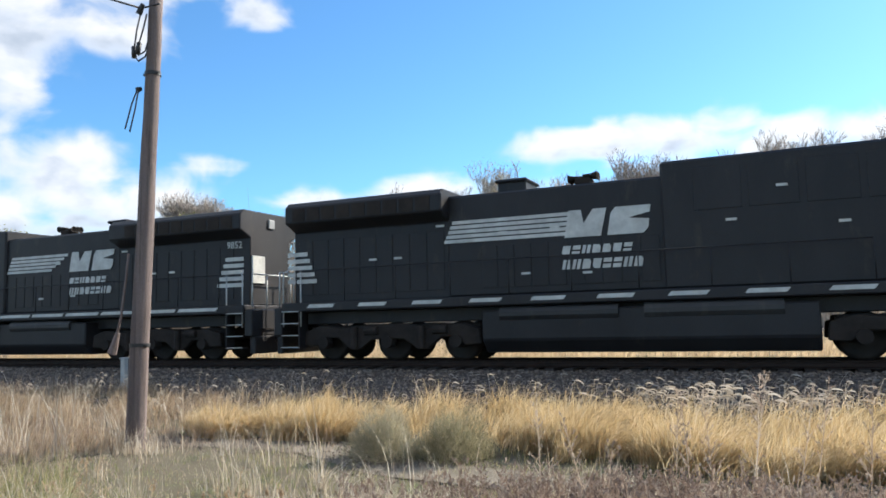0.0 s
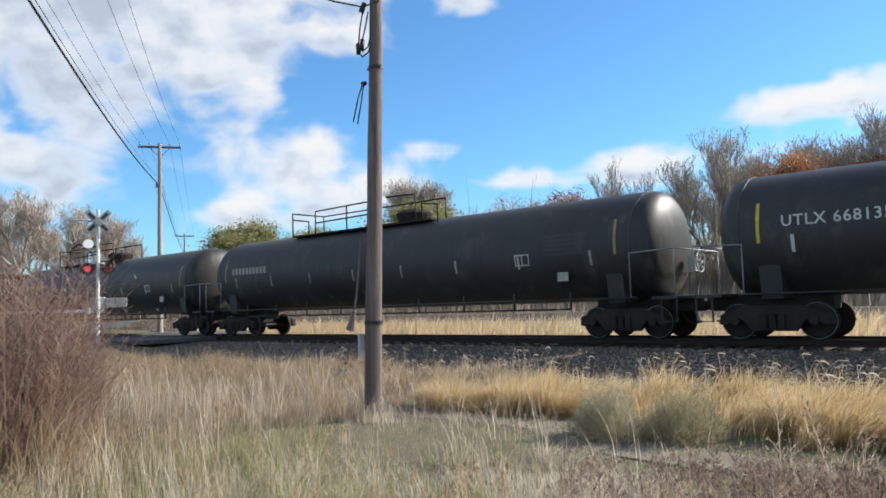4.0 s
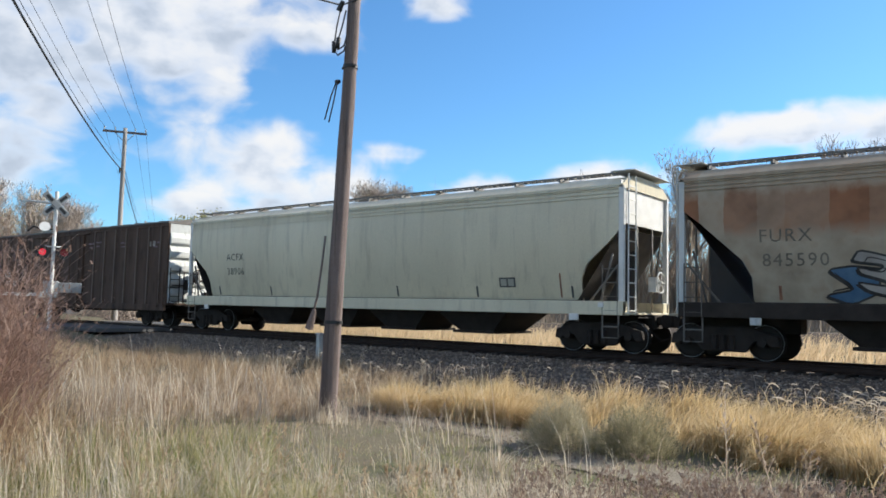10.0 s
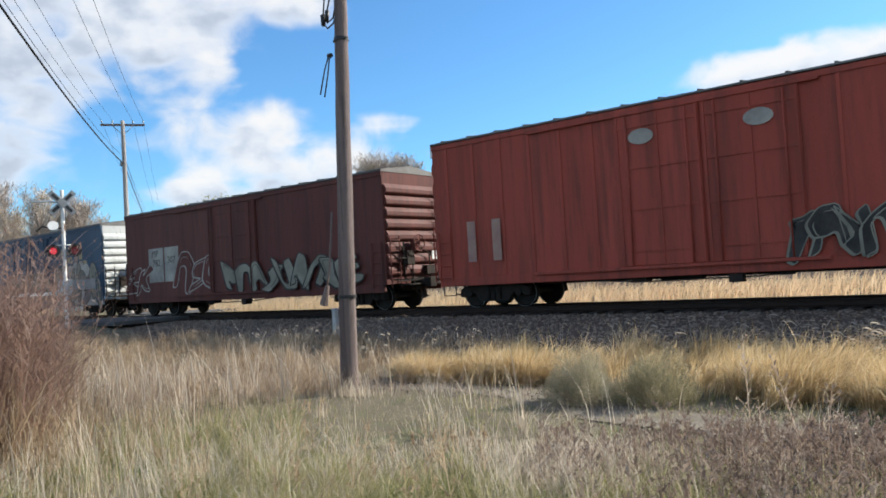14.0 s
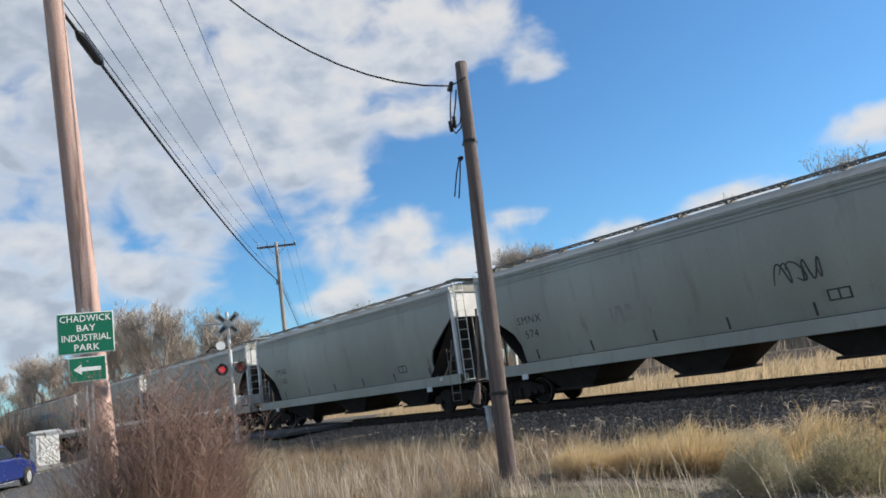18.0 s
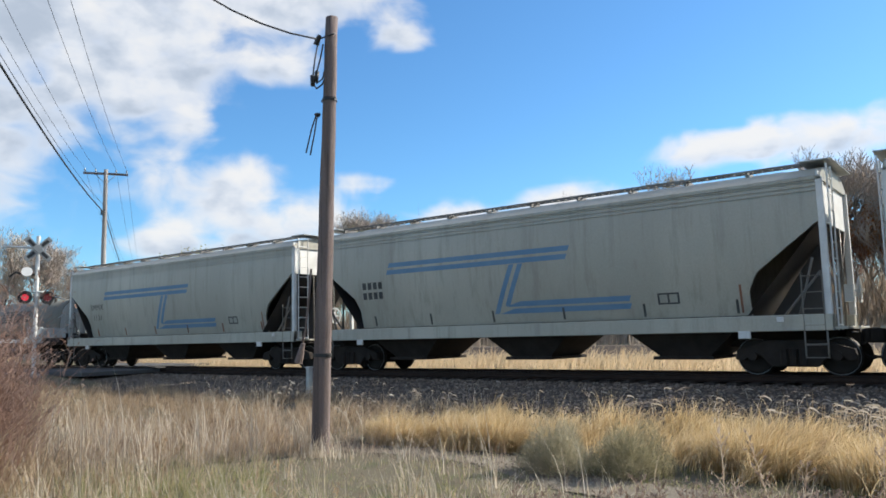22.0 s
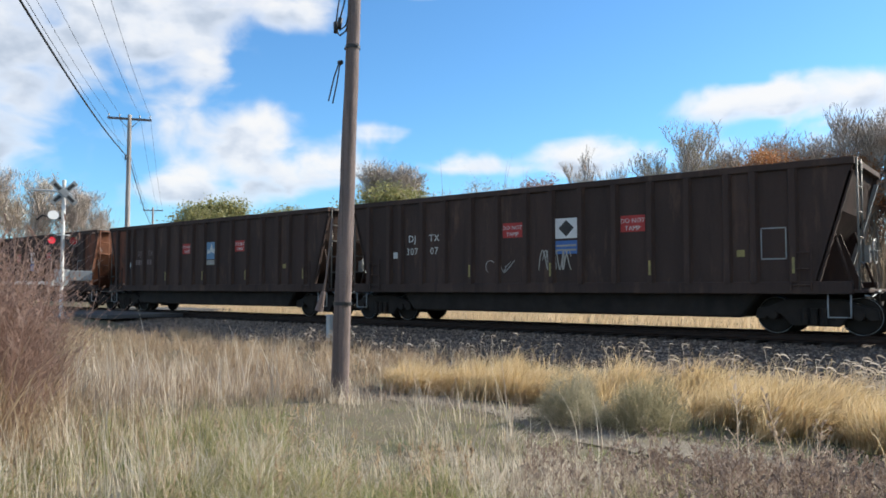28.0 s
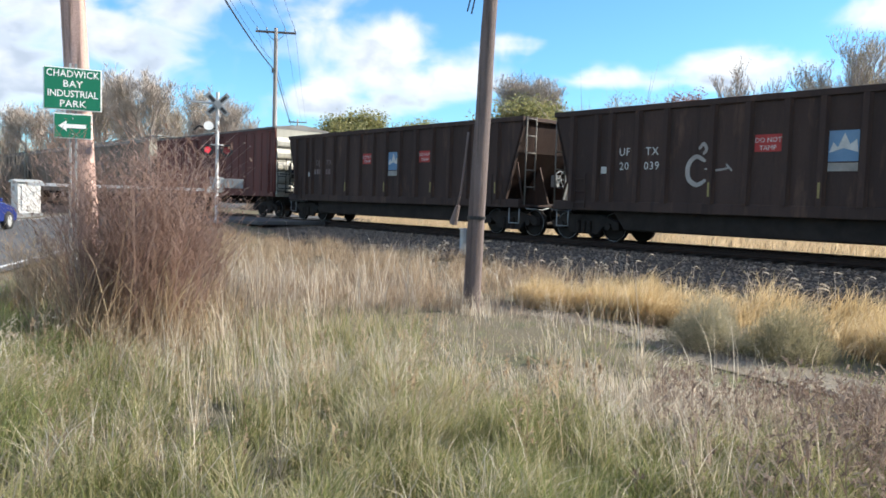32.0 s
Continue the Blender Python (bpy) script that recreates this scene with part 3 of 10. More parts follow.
def sprayed(bm, pts, width, y, taper=0.0):
    """One flat band of paint along a soft curve, with rounded ends."""
    n = len(pts)
    left, right = [], []
    for k, (x, z) in enumerate(pts):
        (xa, za), (xb, zb) = pts[max(0, k - 1)], pts[min(n - 1, k + 1)]
        d = math.hypot(xb - xa, zb - za) or 1e-6
        w = width / 2 * (1 - taper * abs(2 * k / (n - 1) - 1) ** 3)
        left.append((x - (zb - za) / d * w, z + (xb - xa) / d * w))
        right.append((x + (zb - za) / d * w, z - (xb - xa) / d * w))
    a = [bm.verts.new((x, y, z)) for x, z in left]
    b = [bm.verts.new((x, y, z)) for x, z in right]
    for k in range(n - 1):
        bm.faces.new((a[k], b[k], b[k + 1], a[k + 1]))
    for k, row in ((0, (a[0], b[0])), (n - 1, (b[-1], a[-1]))):
        x, z = pts[k]
        xo, zo = pts[1 if k == 0 else n - 2]
        d = math.hypot(x - xo, z - zo) or 1e-6
        w = width * 0.42 * (1 - taper)
        bm.faces.new((row[1], row[0], bm.verts.new((x + (x - xo) / d * w, y, z + (z - zo) / d * w))))


LETTER_FORMS = ([(0, 0), (0, 0.7), (0.15, 0.95), (0.5, 1), (0.85, 0.95), (1, 0.7), (1, 0), (0.68, 0), (0.66, 0.55), (0.5, 0.66), (0.34, 0.55), (0.32, 0)],
                [(0.05, 0.05), (0.75, 0), (1, 0.22), (0.95, 0.45), (0.5, 0.62), (0.95, 0.7), (0.95, 0.95), (0.3, 1), (0.02, 0.8), (0.05, 0.55), (0.5, 0.38), (0.05, 0.3)],
                [(0, 0), (0, 1), (0.35, 1), (0.36, 0.65), (0.68, 1), (1, 0.92), (0.66, 0.52), (1, 0.05), (0.62, 0), (0.36, 0.38), (0.35, 0)],
                [(0, 0.02), (0.05, 0.98), (0.95, 1), (0.98, 0.75), (0.45, 0.7), (0.45, 0.6), (0.85, 0.58), (0.84, 0.4), (0.45, 0.36), (0.46, 0.26), (1, 0.25), (0.97, 0)],
                [(0, 0), (0.32, 1), (0.66, 1), (1, 0), (0.68, 0), (0.6, 0.25), (0.4, 0.25), (0.32, 0)],
                [(0, 1), (0, 0.3), (0.2, 0.02), (0.75, 0), (1, 0.3), (1, 1), (0.66, 1), (0.66, 0.35), (0.5, 0.26), (0.36, 0.35), (0.34, 1)],
                [(0, 0), (0.02, 1), (0.6, 1), (0.98, 0.82), (0.95, 0.5), (0.6, 0.36), (0.38, 0.36), (0.36, 0)],
                [(0, 0.1), (0.4, 0.45), (0.1, 0.8), (0.6, 1), (1, 0.7), (0.8, 0.5), (1, 0.1), (0.55, 0)])


def graffiti(car, x0, x1, z0, z1, n, seed, fill, line, halo=None, y=-1.505, edge_w=0.045, wild=0.1, cast_dx=0.05):
    """A sprayed piece: a ragged ground coat, then fat overlapping letter-like forms with dark edges and a cast edge; nothing legible."""
    rng = random.Random(seed)
    fills = fill if isinstance(fill, tuple) else (fill,)
    w, h = (x1 - x0) / n, z1 - z0
    if halo:
        m, lobes = 14 * n, 1.3 * n
        pts = []
        for k in range(m + 1):
            u = k / m
            swell = math.sin(math.pi * u) ** 0.35
            bump = abs(math.sin(math.pi * u * lobes + seed)) * 0.09 + 0.07 * math.sin(u * 7 + seed)
            pts.append((x0 - 0.28 + (x1 - x0 + 0.56) * u, z0 + 0.02 + h * swell * (1.0 + bump)))
        pts += [(x1 + 0.2 - (x1 - x0 + 0.4) * k / m, z0 - 0.02 + 0.015 * math.sin(k * 0.9 + seed)) for k in range(1, m)]
        part("sprayed_ground", extrude(bmesh.new(), pts, y - 0.002, y, "y"), halo, car)
    edge, cast, mark = bmesh.new(), bmesh.new(), bmesh.new()
    last = -1
    for k in range(n):
        f = rng.randrange(len(LETTER_FORMS))
        f = (f + 1) % len(LETTER_FORMS) if f == last else f
        last = f
        form = LETTER_FORMS[f]
        if rng.random() < 0.25:
            form = [(1 - a, b) for a, b in form][::-1]
        tall, drop, tilt = rng.uniform(0.8, 1.0), rng.uniform(0.0, 0.08), rng.uniform(-0.1, 0.22)
        pa, pb = rng.uniform(0, 6.28), rng.uniform(0, 6.28)
        form = [(a + 0.22 * math.sin(3.4 * b + pa), b + 0.16 * math.sin(3.8 * a + pb)) for a, b in form]
        pts = [(x0 + (k + 0.5 + 1.34 * (a - 0.5 + rng.uniform(-wild, wild) * 0.5)) * w + tilt * (b - 0.5) * h * 0.4, z0 + h * (drop + b * (tall - drop) + rng.uniform(-wild, wild) * 0.35)) for a, b in form]
        ring = []
        for i in range(len(pts)):
            a, b, c = pts[i - 1], pts[i], pts[(i + 1) % len(pts)]
            ring += [tuple(b[q] + 0.22 * (a[q] - b[q]) for q in (0, 1)), tuple(b[q] + 0.06 * (a[q] + c[q] - 2 * b[q]) for q in (0, 1)), tuple(b[q] + 0.22 * (c[q] - b[q]) for q in (0, 1))]
        depth = y - 0.005 - 0.0016 * k
        extrude(cast, [(px - cast_dx, pz - cast_dx * 0.7) for px, pz in ring], depth - 0.0004, depth - 0.0002, "y")
        part("sprayed_letter", extrude(bmesh.new(), ring, depth - 0.0008, depth - 0.0006, "y"), fills[k % len(fills)], car)
        sprayed(edge, ring + ring[:2], edge_w, depth - 0.0011)
        for _ in range(3):
            i = rng.randrange(0, len(ring) - 6)
            cx, cz = x0 + (k + 0.5) * w, z0 + 0.5 * h
            sprayed(mark, [(cx + (px - cx) * 0.72, cz + (pz - cz) * 0.76) for px, pz in ring[i:i + 6]], 0.03, depth - 0.0013, 0.7)
    part("sprayed_edge", edge, line, car)
    part("sprayed_cast_edge", cast, line, car)
    part("sprayed_accents", mark, line, car)


def scrawl(car, x0, x1, z0, z1, n, seed, material, y=-1.505, lw=0.035):
    """Thin looping sprayed strokes."""
    rng = random.Random(seed)
    bm = bmesh.new()
    for k in range(n):
        cx, cz = x0 + (k + 0.5) * (x1 - x0) / n, (z0 + z1) / 2
        w, h = (x1 - x0) / n * 0.6, (z1 - z0) / 2
        p1, p2, f = rng.uniform(0, 6), rng.uniform(0, 6), rng.choice((1, 2, 3))
        pts = [(cx + w * math.sin(p1 + a * 0.9), cz + h * math.sin(p2 + f * a)) for a in (0.45 * i for i in range(13))]
        sprayed(bm, soft_curve(pts, 3), lw, y - 0.004 - 0.0012 * k, 0.4)
    part("sprayed_scrawl", bm, material, car)


def start_car(name, label, s0, s1, category="freight car", group="freight cars of the train"):
    car = thing(name, label, category, group)
    TRAIN.append((car, (s0 + s1) / 2))
    return car, (s0 - s1) / 2


# ---- locomotives ----
def loco_side_frame():
    out = [(-2.75, 0.45), (-2.7, 0.85), (-2.2, 1.0), (-1.2, 0.9), (-0.6, 1.02), (0.6, 1.02), (1.2, 0.9), (2.2, 1.0), (2.7, 0.85), (2.75, 0.45), (2.3, 0.42), (2.0, 0.65), (1.6, 0.65), (1.2, 0.32), (0.9, 0.32), (0.5, 0.6), (-0.5, 0.6), (-0.9, 0.32), (-1.2, 0.32), (-1.6, 0.65), (-2.0, 0.65), (-2.3, 0.42)]
    bm = extrude(bmesh.new(), out, -0.1, 0.1, "y", 0.03)
    for x in (-2.05, 0, 2.05):
        cyl(bm, (x, -0.2, 0.53), (x, 0.1, 0.53), 0.17, seg=12)
    for x in (-1.05, 1.05):
        cyl(bm, (x, -0.16, 0.35), (x, -0.16, 0.95), 0.1, seg=8)
        cyl(bm, (x + 0.35, -0.14, 0.85), (x + 0.75, -0.14, 0.85), 0.12, seg=8)
    return bm


def locomotive(s0, s1, cab, number):
    """Cab at the end that cab (1 or -1) names."""
    car, half = start_car("diesel_locomotive", "black six-axle diesel locomotive with white stripes and handrails" if cab < 0 else "black six-axle diesel locomotive with long hood and white emblem", s0, s1, "locomotive", "locomotives of the train")

    def fx(*rows):
        return [(min(a * cab, b * cab), max(a * cab, b * cab), *r) for a, b, *r in rows]

    part("frame", boxes(*fx((-half + 0.3, half - 0.3, -1.5, 1.5, 1.42, 1.68), (-half + 0.8, half - 0.8, -0.9, 0.9, 1.05, 1.42)), bevel=0.03), M_LOCO, car)
    tank = extrude(bmesh.new(), [(-1.42, 1.3), (-1.42, 0.55), (-1.1, 0.22), (1.1, 0.22), (1.42, 0.55), (1.42, 1.3)], -3.9, 3.9, "x", 0.04)
    part("fuel_tank", tank, M_LOCO, car, "black fuel tank under the frame")
    for x in (-3.4, 0.2):
        part("air_reservoir", cyl(bmesh.new(), (x, -1.3, 1.2), (x + 3.0, -1.3, 1.2), 0.2, seg=12), M_BTANK, car)
    for x in (-6.75, 6.75):
        t = fit("truck", shared("loco_bolster", lambda: boxes((-2.6, 2.6, -0.8, 0.8, 0.65, 1.0), bevel=0.05), M_UNDER), car, x)
        for y in (-1.12, 1.12):
            fit("side_frame", shared("loco_side_frame", loco_side_frame, M_UNDER), t, 0, y, 0, 0 if y < 0 else 180)
        for dx in (-2.05, 0, 2.05):
            fit("wheel_set", shared("loco_wheel_set", lambda: wheel_pair(0.53), M_WHEEL), t, dx, 0, 0.53)
    # hoods
    part("long_hood", boxes(*fx((-5.0, 4.9, -1.0, 1.0, 1.68, 4.42)), bevel=0.06), M_LOCO, car)
    rad = extrude(bmesh.new(), [(-1.0, 1.68), (-1.0, 3.75), (-1.48, 3.98), (-1.48, 4.45), (-1.3, 4.6), (1.3, 4.6), (1.48, 4.45), (1.48, 3.98), (1.0, 3.75), (1.0, 1.68)], *sorted((cab * -(half - 0.42), cab * -4.95)), "x", 0.03)
    part("radiator_section", rad, M_LOCO, car, "flared radiator section at the hood end")
    bm = bmesh.new()
    for k in range(9):
        x = (-9.7 + k * 0.5) * cab
        box(bm, x, x + 0.42 * 1, -1.5, -1.48, 4.03, 4.4)
    part("radiator_grille", bm, M_UNDER, car)
    part("equipment_hood", boxes(*fx((0.65, 6.5, -1.1, 1.1, 1.68, 4.74)), bevel=0.06), M_LOCO, car)
    for x in (1.4, 2.6, 3.8, 5.0):
        part("side_panel", boxes(*fx((x, x + 1.05, -1.115, -1.09, 3.5, 4.5)), bevel=0.008), M_LOCO, car)
    for k in range(11):
        x = (-4.0 + k * 0.46) * cab
        part("hood_door", boxes((min(x, x + 0.42 * cab), max(x, x + 0.42 * cab), -1.02, -1.0, 1.9, 3.0), bevel=0.005), M_LOCO, car)
    for k in range(9):
        x = (-9.8 + k * 0.53) * cab
        part("hood_door", boxes((min(x, x + 0.47 * cab), max(x, x + 0.47 * cab), -1.02, -1.0, 1.9, 3.5), bevel=0.005), M_LOCO, car)
    for x, z in ((-3.4, 3.3), (-2.0, 3.35), (2.2, 3.2), (3.3, 3.9), (-6.5, 2.8), (-7.3, 2.8), (4.5, 3.0), (-5.2, 3.6), (-1.2, 2.15), (-2.8, 2.2)):
        part("latch", boxes((x * cab - 0.12, x * cab + 0.12, -1.13 if x > 0.6 else -1.03, -1.0, z, z + 0.06)), M_STRIPE, car)
    # cab and nose
    cb = extrude(bmesh.new(), [(6.5 * cab, 1.68), (9.2 * cab, 1.68), (9.35 * cab, 3.75), (9.0 * cab, 4.6), (6.5 * cab, 4.72)], -1.5, 1.5, "y", 0.05)
    cabo = part("cab", cb, M_LOCO, car, "wide black crew cab with square side windows")
    ns = extrude(bmesh.new(), [(9.2 * cab, 1.68), (10.4 * cab, 1.68), (10.4 * cab, 3.1), (10.2 * cab, 3.45), (9.3 * cab, 3.7)], -1.35, 1.35, "y", 0.05)
    part("nose", ns, M_LOCO, car)
    part("roof_edge", boxes(*fx((6.5, 9.15, -1.53, -1.49, 4.42, 4.56)), bevel=0.005), M_STEEL, cabo)
    for a, b in ((6.95, 7.7), (7.8, 8.5)):
        part("window_frame", boxes(*fx((a, b, -1.53, -1.5, 3.62, 4.34)), bevel=0.01), M_STEEL, cabo)
        part("window", boxes(*fx((a + 0.06, b - 0.06, -1.54, -1.52, 3.68, 4.28))), M_GLASS, cabo)
    part("quarter_window", boxes(*fx((8.62, 9.0, -1.53, -1.5, 3.66, 4.3)), bevel=0.01), M_GLASS, cabo)
    part("sun_visor", boxes(*fx((6.9, 8.6, -1.72, -1.5, 4.36, 4.4)), bevel=0.01), M_STEEL, cabo)
    pieces("roof_box", fx((6.8, 7.8, -0.8, -0.2, 4.7, 4.86), (8.0, 8.8, -0.9, -0.4, 4.64, 4.78)), M_LOCO, cabo, 0.04)
    pieces("mirror", fx((9.0, 9.1, -1.66, -1.5, 3.62, 3.86), (6.62, 6.72, -1.66, -1.5, 3.62, 3.86)), M_WHITE, cabo, 0.01)
    # roof things
    sx, hx = (-3.3, -1.3) if cab > 0 else (-4.3, -2.0)
    stack = boxes(*fx((sx - 0.4, sx + 0.4, -0.5, 0.5, 4.4, 4.78), (sx - 0.46, sx + 0.46, -0.58, 0.58, 4.72, 4.82)), bevel=0.04)
    part("exhaust_outlet", stack, M_LOCO, car)
    horn = part("air_horn", boxes((hx * cab - 0.2, hx * cab + 0.2, -0.78, -0.32, 4.4, 4.6), bevel=0.02), M_UNDER, car)
    for dy in (-0.15, 0.0, 0.15):
        for dx, dz in ((0.35, 0.04), (-0.38, 0.0)):
            part("horn_bell", lathe_x(bmesh.new(), [(hx * cab + f * dx * cab, r) for f, r in ((0, 0), (0, 0.04), (0.6, 0.05), (0.85, 0.075), (1, 0.115), (0.97, 0.1), (0.8, 0))], 10, 4.62 + dz, -0.55 + dy), M_UNDER, horn)
    # ends: pilots, steps, rails
    for s in (-1, 1):
        xe = s * half
        pil = boxes((min(xe, xe - s * 0.28), max(xe, xe - s * 0.28), -1.45, 1.45, 0.75, 1.55), (min(xe, xe - s * 0.2), max(xe, xe - s * 0.2), -1.3, 1.3, 0.22, 0.75), bevel=0.03)
        part("pilot", pil, M_LOCO, car)
        a, b = sorted((xe - s * 0.9, xe - s * 0.3))
        for y0, y1 in ((-1.5, -1.12), (1.12, 1.5)):
            pieces("step", [(a, b, y0, y1, 0.38 + 0.34 * k, 0.42 + 0.34 * k) for k in range(4)], M_UNDER, car)
            pieces("step_edge", [(a, b, y0 - 0.004, y0 - 0.001, 0.4 + 0.34 * k, 0.42 + 0.34 * k) for k in range(4)], M_STRIPE, car)
            part("step_side", boxes((*sorted((xe - s * 0.93, xe - s * 0.9)), y0, y1, 0.35, 1.6)), M_LOCO, car)
        fit("coupler", shared("coupler", coupler_mesh, M_UNDER), car, s * (half - 0.05), 0, 0, 0 if s > 0 else 180)
        hr = [[(xe - s * 0.35, -1.45, 1.0), (xe - s * 0.35, -1.45, 2.55), (xe - s * 0.55, -1.3, 2.7)], [(xe - s * 0.95, -1.45, 1.0), (xe - s * 0.95, -1.45, 2.6)],
              [(xe - s * 0.1, -1.3, 1.6), (xe - s * 0.1, -1.3, 2.6), (xe - s * 0.1, 1.3, 2.6), (xe - s * 0.1, 1.3, 1.6)], [(xe - s * 0.1, -0.6, 1.6), (xe - s * 0.1, -0.6, 2.6)], [(xe - s * 0.1, 0.6, 1.6), (xe - s * 0.1, 0.6, 2.6)]]
        part("end_handrail", bars(0.022, *hr), M_GALV if s == -cab else M_STEEL, car)
    posts = [[(x * cab, -1.46, 1.68), (x * cab, -1.46, 2.6)] for x in np.arange(-9.6, 5.9, 1.62)]
    part("side_handrail", bars(0.018, [(-9.6 * cab, -1.46, 2.6), (4.98 * cab, -1.46, 2.6)], *posts, seg=5), M_LOCO, car)
    # paint
    k = np.arange(-half + 1.2, half - 1.5, 1.66) if cab > 0 else np.arange(-half + 0.6, half - 1.5, 1.66)
    w = 0.85 if cab > 0 else 1.52
    side_bars([(x, x + w, 1.52, 1.62) for x in k], M_STRIPE, car, -1.505, "reflective_stripe", slant=0.8)
    # an emblem of slanted bands and two blocks, and two lines of letter-sized bars below
    x0 = -0.4 if cab < 0 else -4.85
    y = -1.345 if cab > 0 else -1.345
    for i in range(5):
        z = 3.72 - i * 0.125
        side_bars([(x0 - 0.06 * i, x0 + (2.9 if cab < 0 else 3.2) - 0.2 * i * (cab < 0), z - 0.09, z)], M_STRIPE, car, -1.025, "emblem_band", slant=0.35)
    emblem = bmesh.new()
    e0 = x0 + 3.0 if cab < 0 else x0 + 3.1
    yy = -1.028
    for shape in ([(0, 0), (0.92, 0), (1.08, 1), (0.74, 1), (0.5, 0.5), (0.44, 1), (0.12, 1)], [(1.08, 0), (1.95, 0), (2.08, 0.2), (2.1, 0.5), (1.6, 0.58), (2.12, 0.74), (2.15, 1), (1.3, 1), (1.18, 0.8)]):
        extrude(emblem, [(e0 + u, 3.07 + 0.68 * v) for u, v in shape], yy - 0.003, yy, "y")
    part("emblem", emblem, M_STRIPE, car, "white block emblem")
    blocks((7, 8), x0 + 3.0, 2.86, 0.24, 0.2, 0.055, M_STRIPE, car, -1.028, "company_name_bars", slant=0.25)
    if number:
        lettering(number, 0.44, pose(7.75 * cab, -1.552, 3.18, 90, 0, 0) @ Matrix.Diagonal((1.18, 1, 1, 1)), M_STRIPE, car, name="road_number", spacing=1.12)
        side_text(number, 0.3, -9.85 * cab, 3.45, M_STRIPE, car, -1.035, name="road_number", bold=0.006)
    else:
        blocks((4,), 7.15, 3.52, 0.34, 0.2, 0.07, M_STRIPE, car, -1.552, "road_number_bars")
    for i in range(5):
        side_bars([(min(-10.2 * cab, (-9.5 + 0.08 * i) * cab), max(-10.2 * cab, (-9.5 + 0.08 * i) * cab), 3.05 - 0.2 * i, 3.17 - 0.2 * i)], M_STRIPE, car, -1.03, "hood_stripe")
        side_bars([(min((9.15 + 0.07 * i) * cab, 10.39 * cab), max((9.15 + 0.07 * i) * cab, 10.39 * cab), 2.95 - 0.18 * i, 3.06 - 0.18 * i)], M_STRIPE, car, -1.36, "nose_stripe")
    side_bars([(8.2 * cab - 0.3, 8.2 * cab + 0.2, 2.98, 3.08)], M_REDSIGN, car, -1.555, "small_red_marking")
    bm = boxes(*fx((-half + 0.36, -half + 0.42, -0.95, -0.35, 2.35, 3.2)), bevel=0.01)
    part("end_panel", bm, M_STRIPE, car, "white block on the hood end")
    part("end_headlight", boxes(*fx((-half + 0.36, -half + 0.42, -0.15, 0.15, 4.1, 4.4)), bevel=0.02), M_STEEL, car)


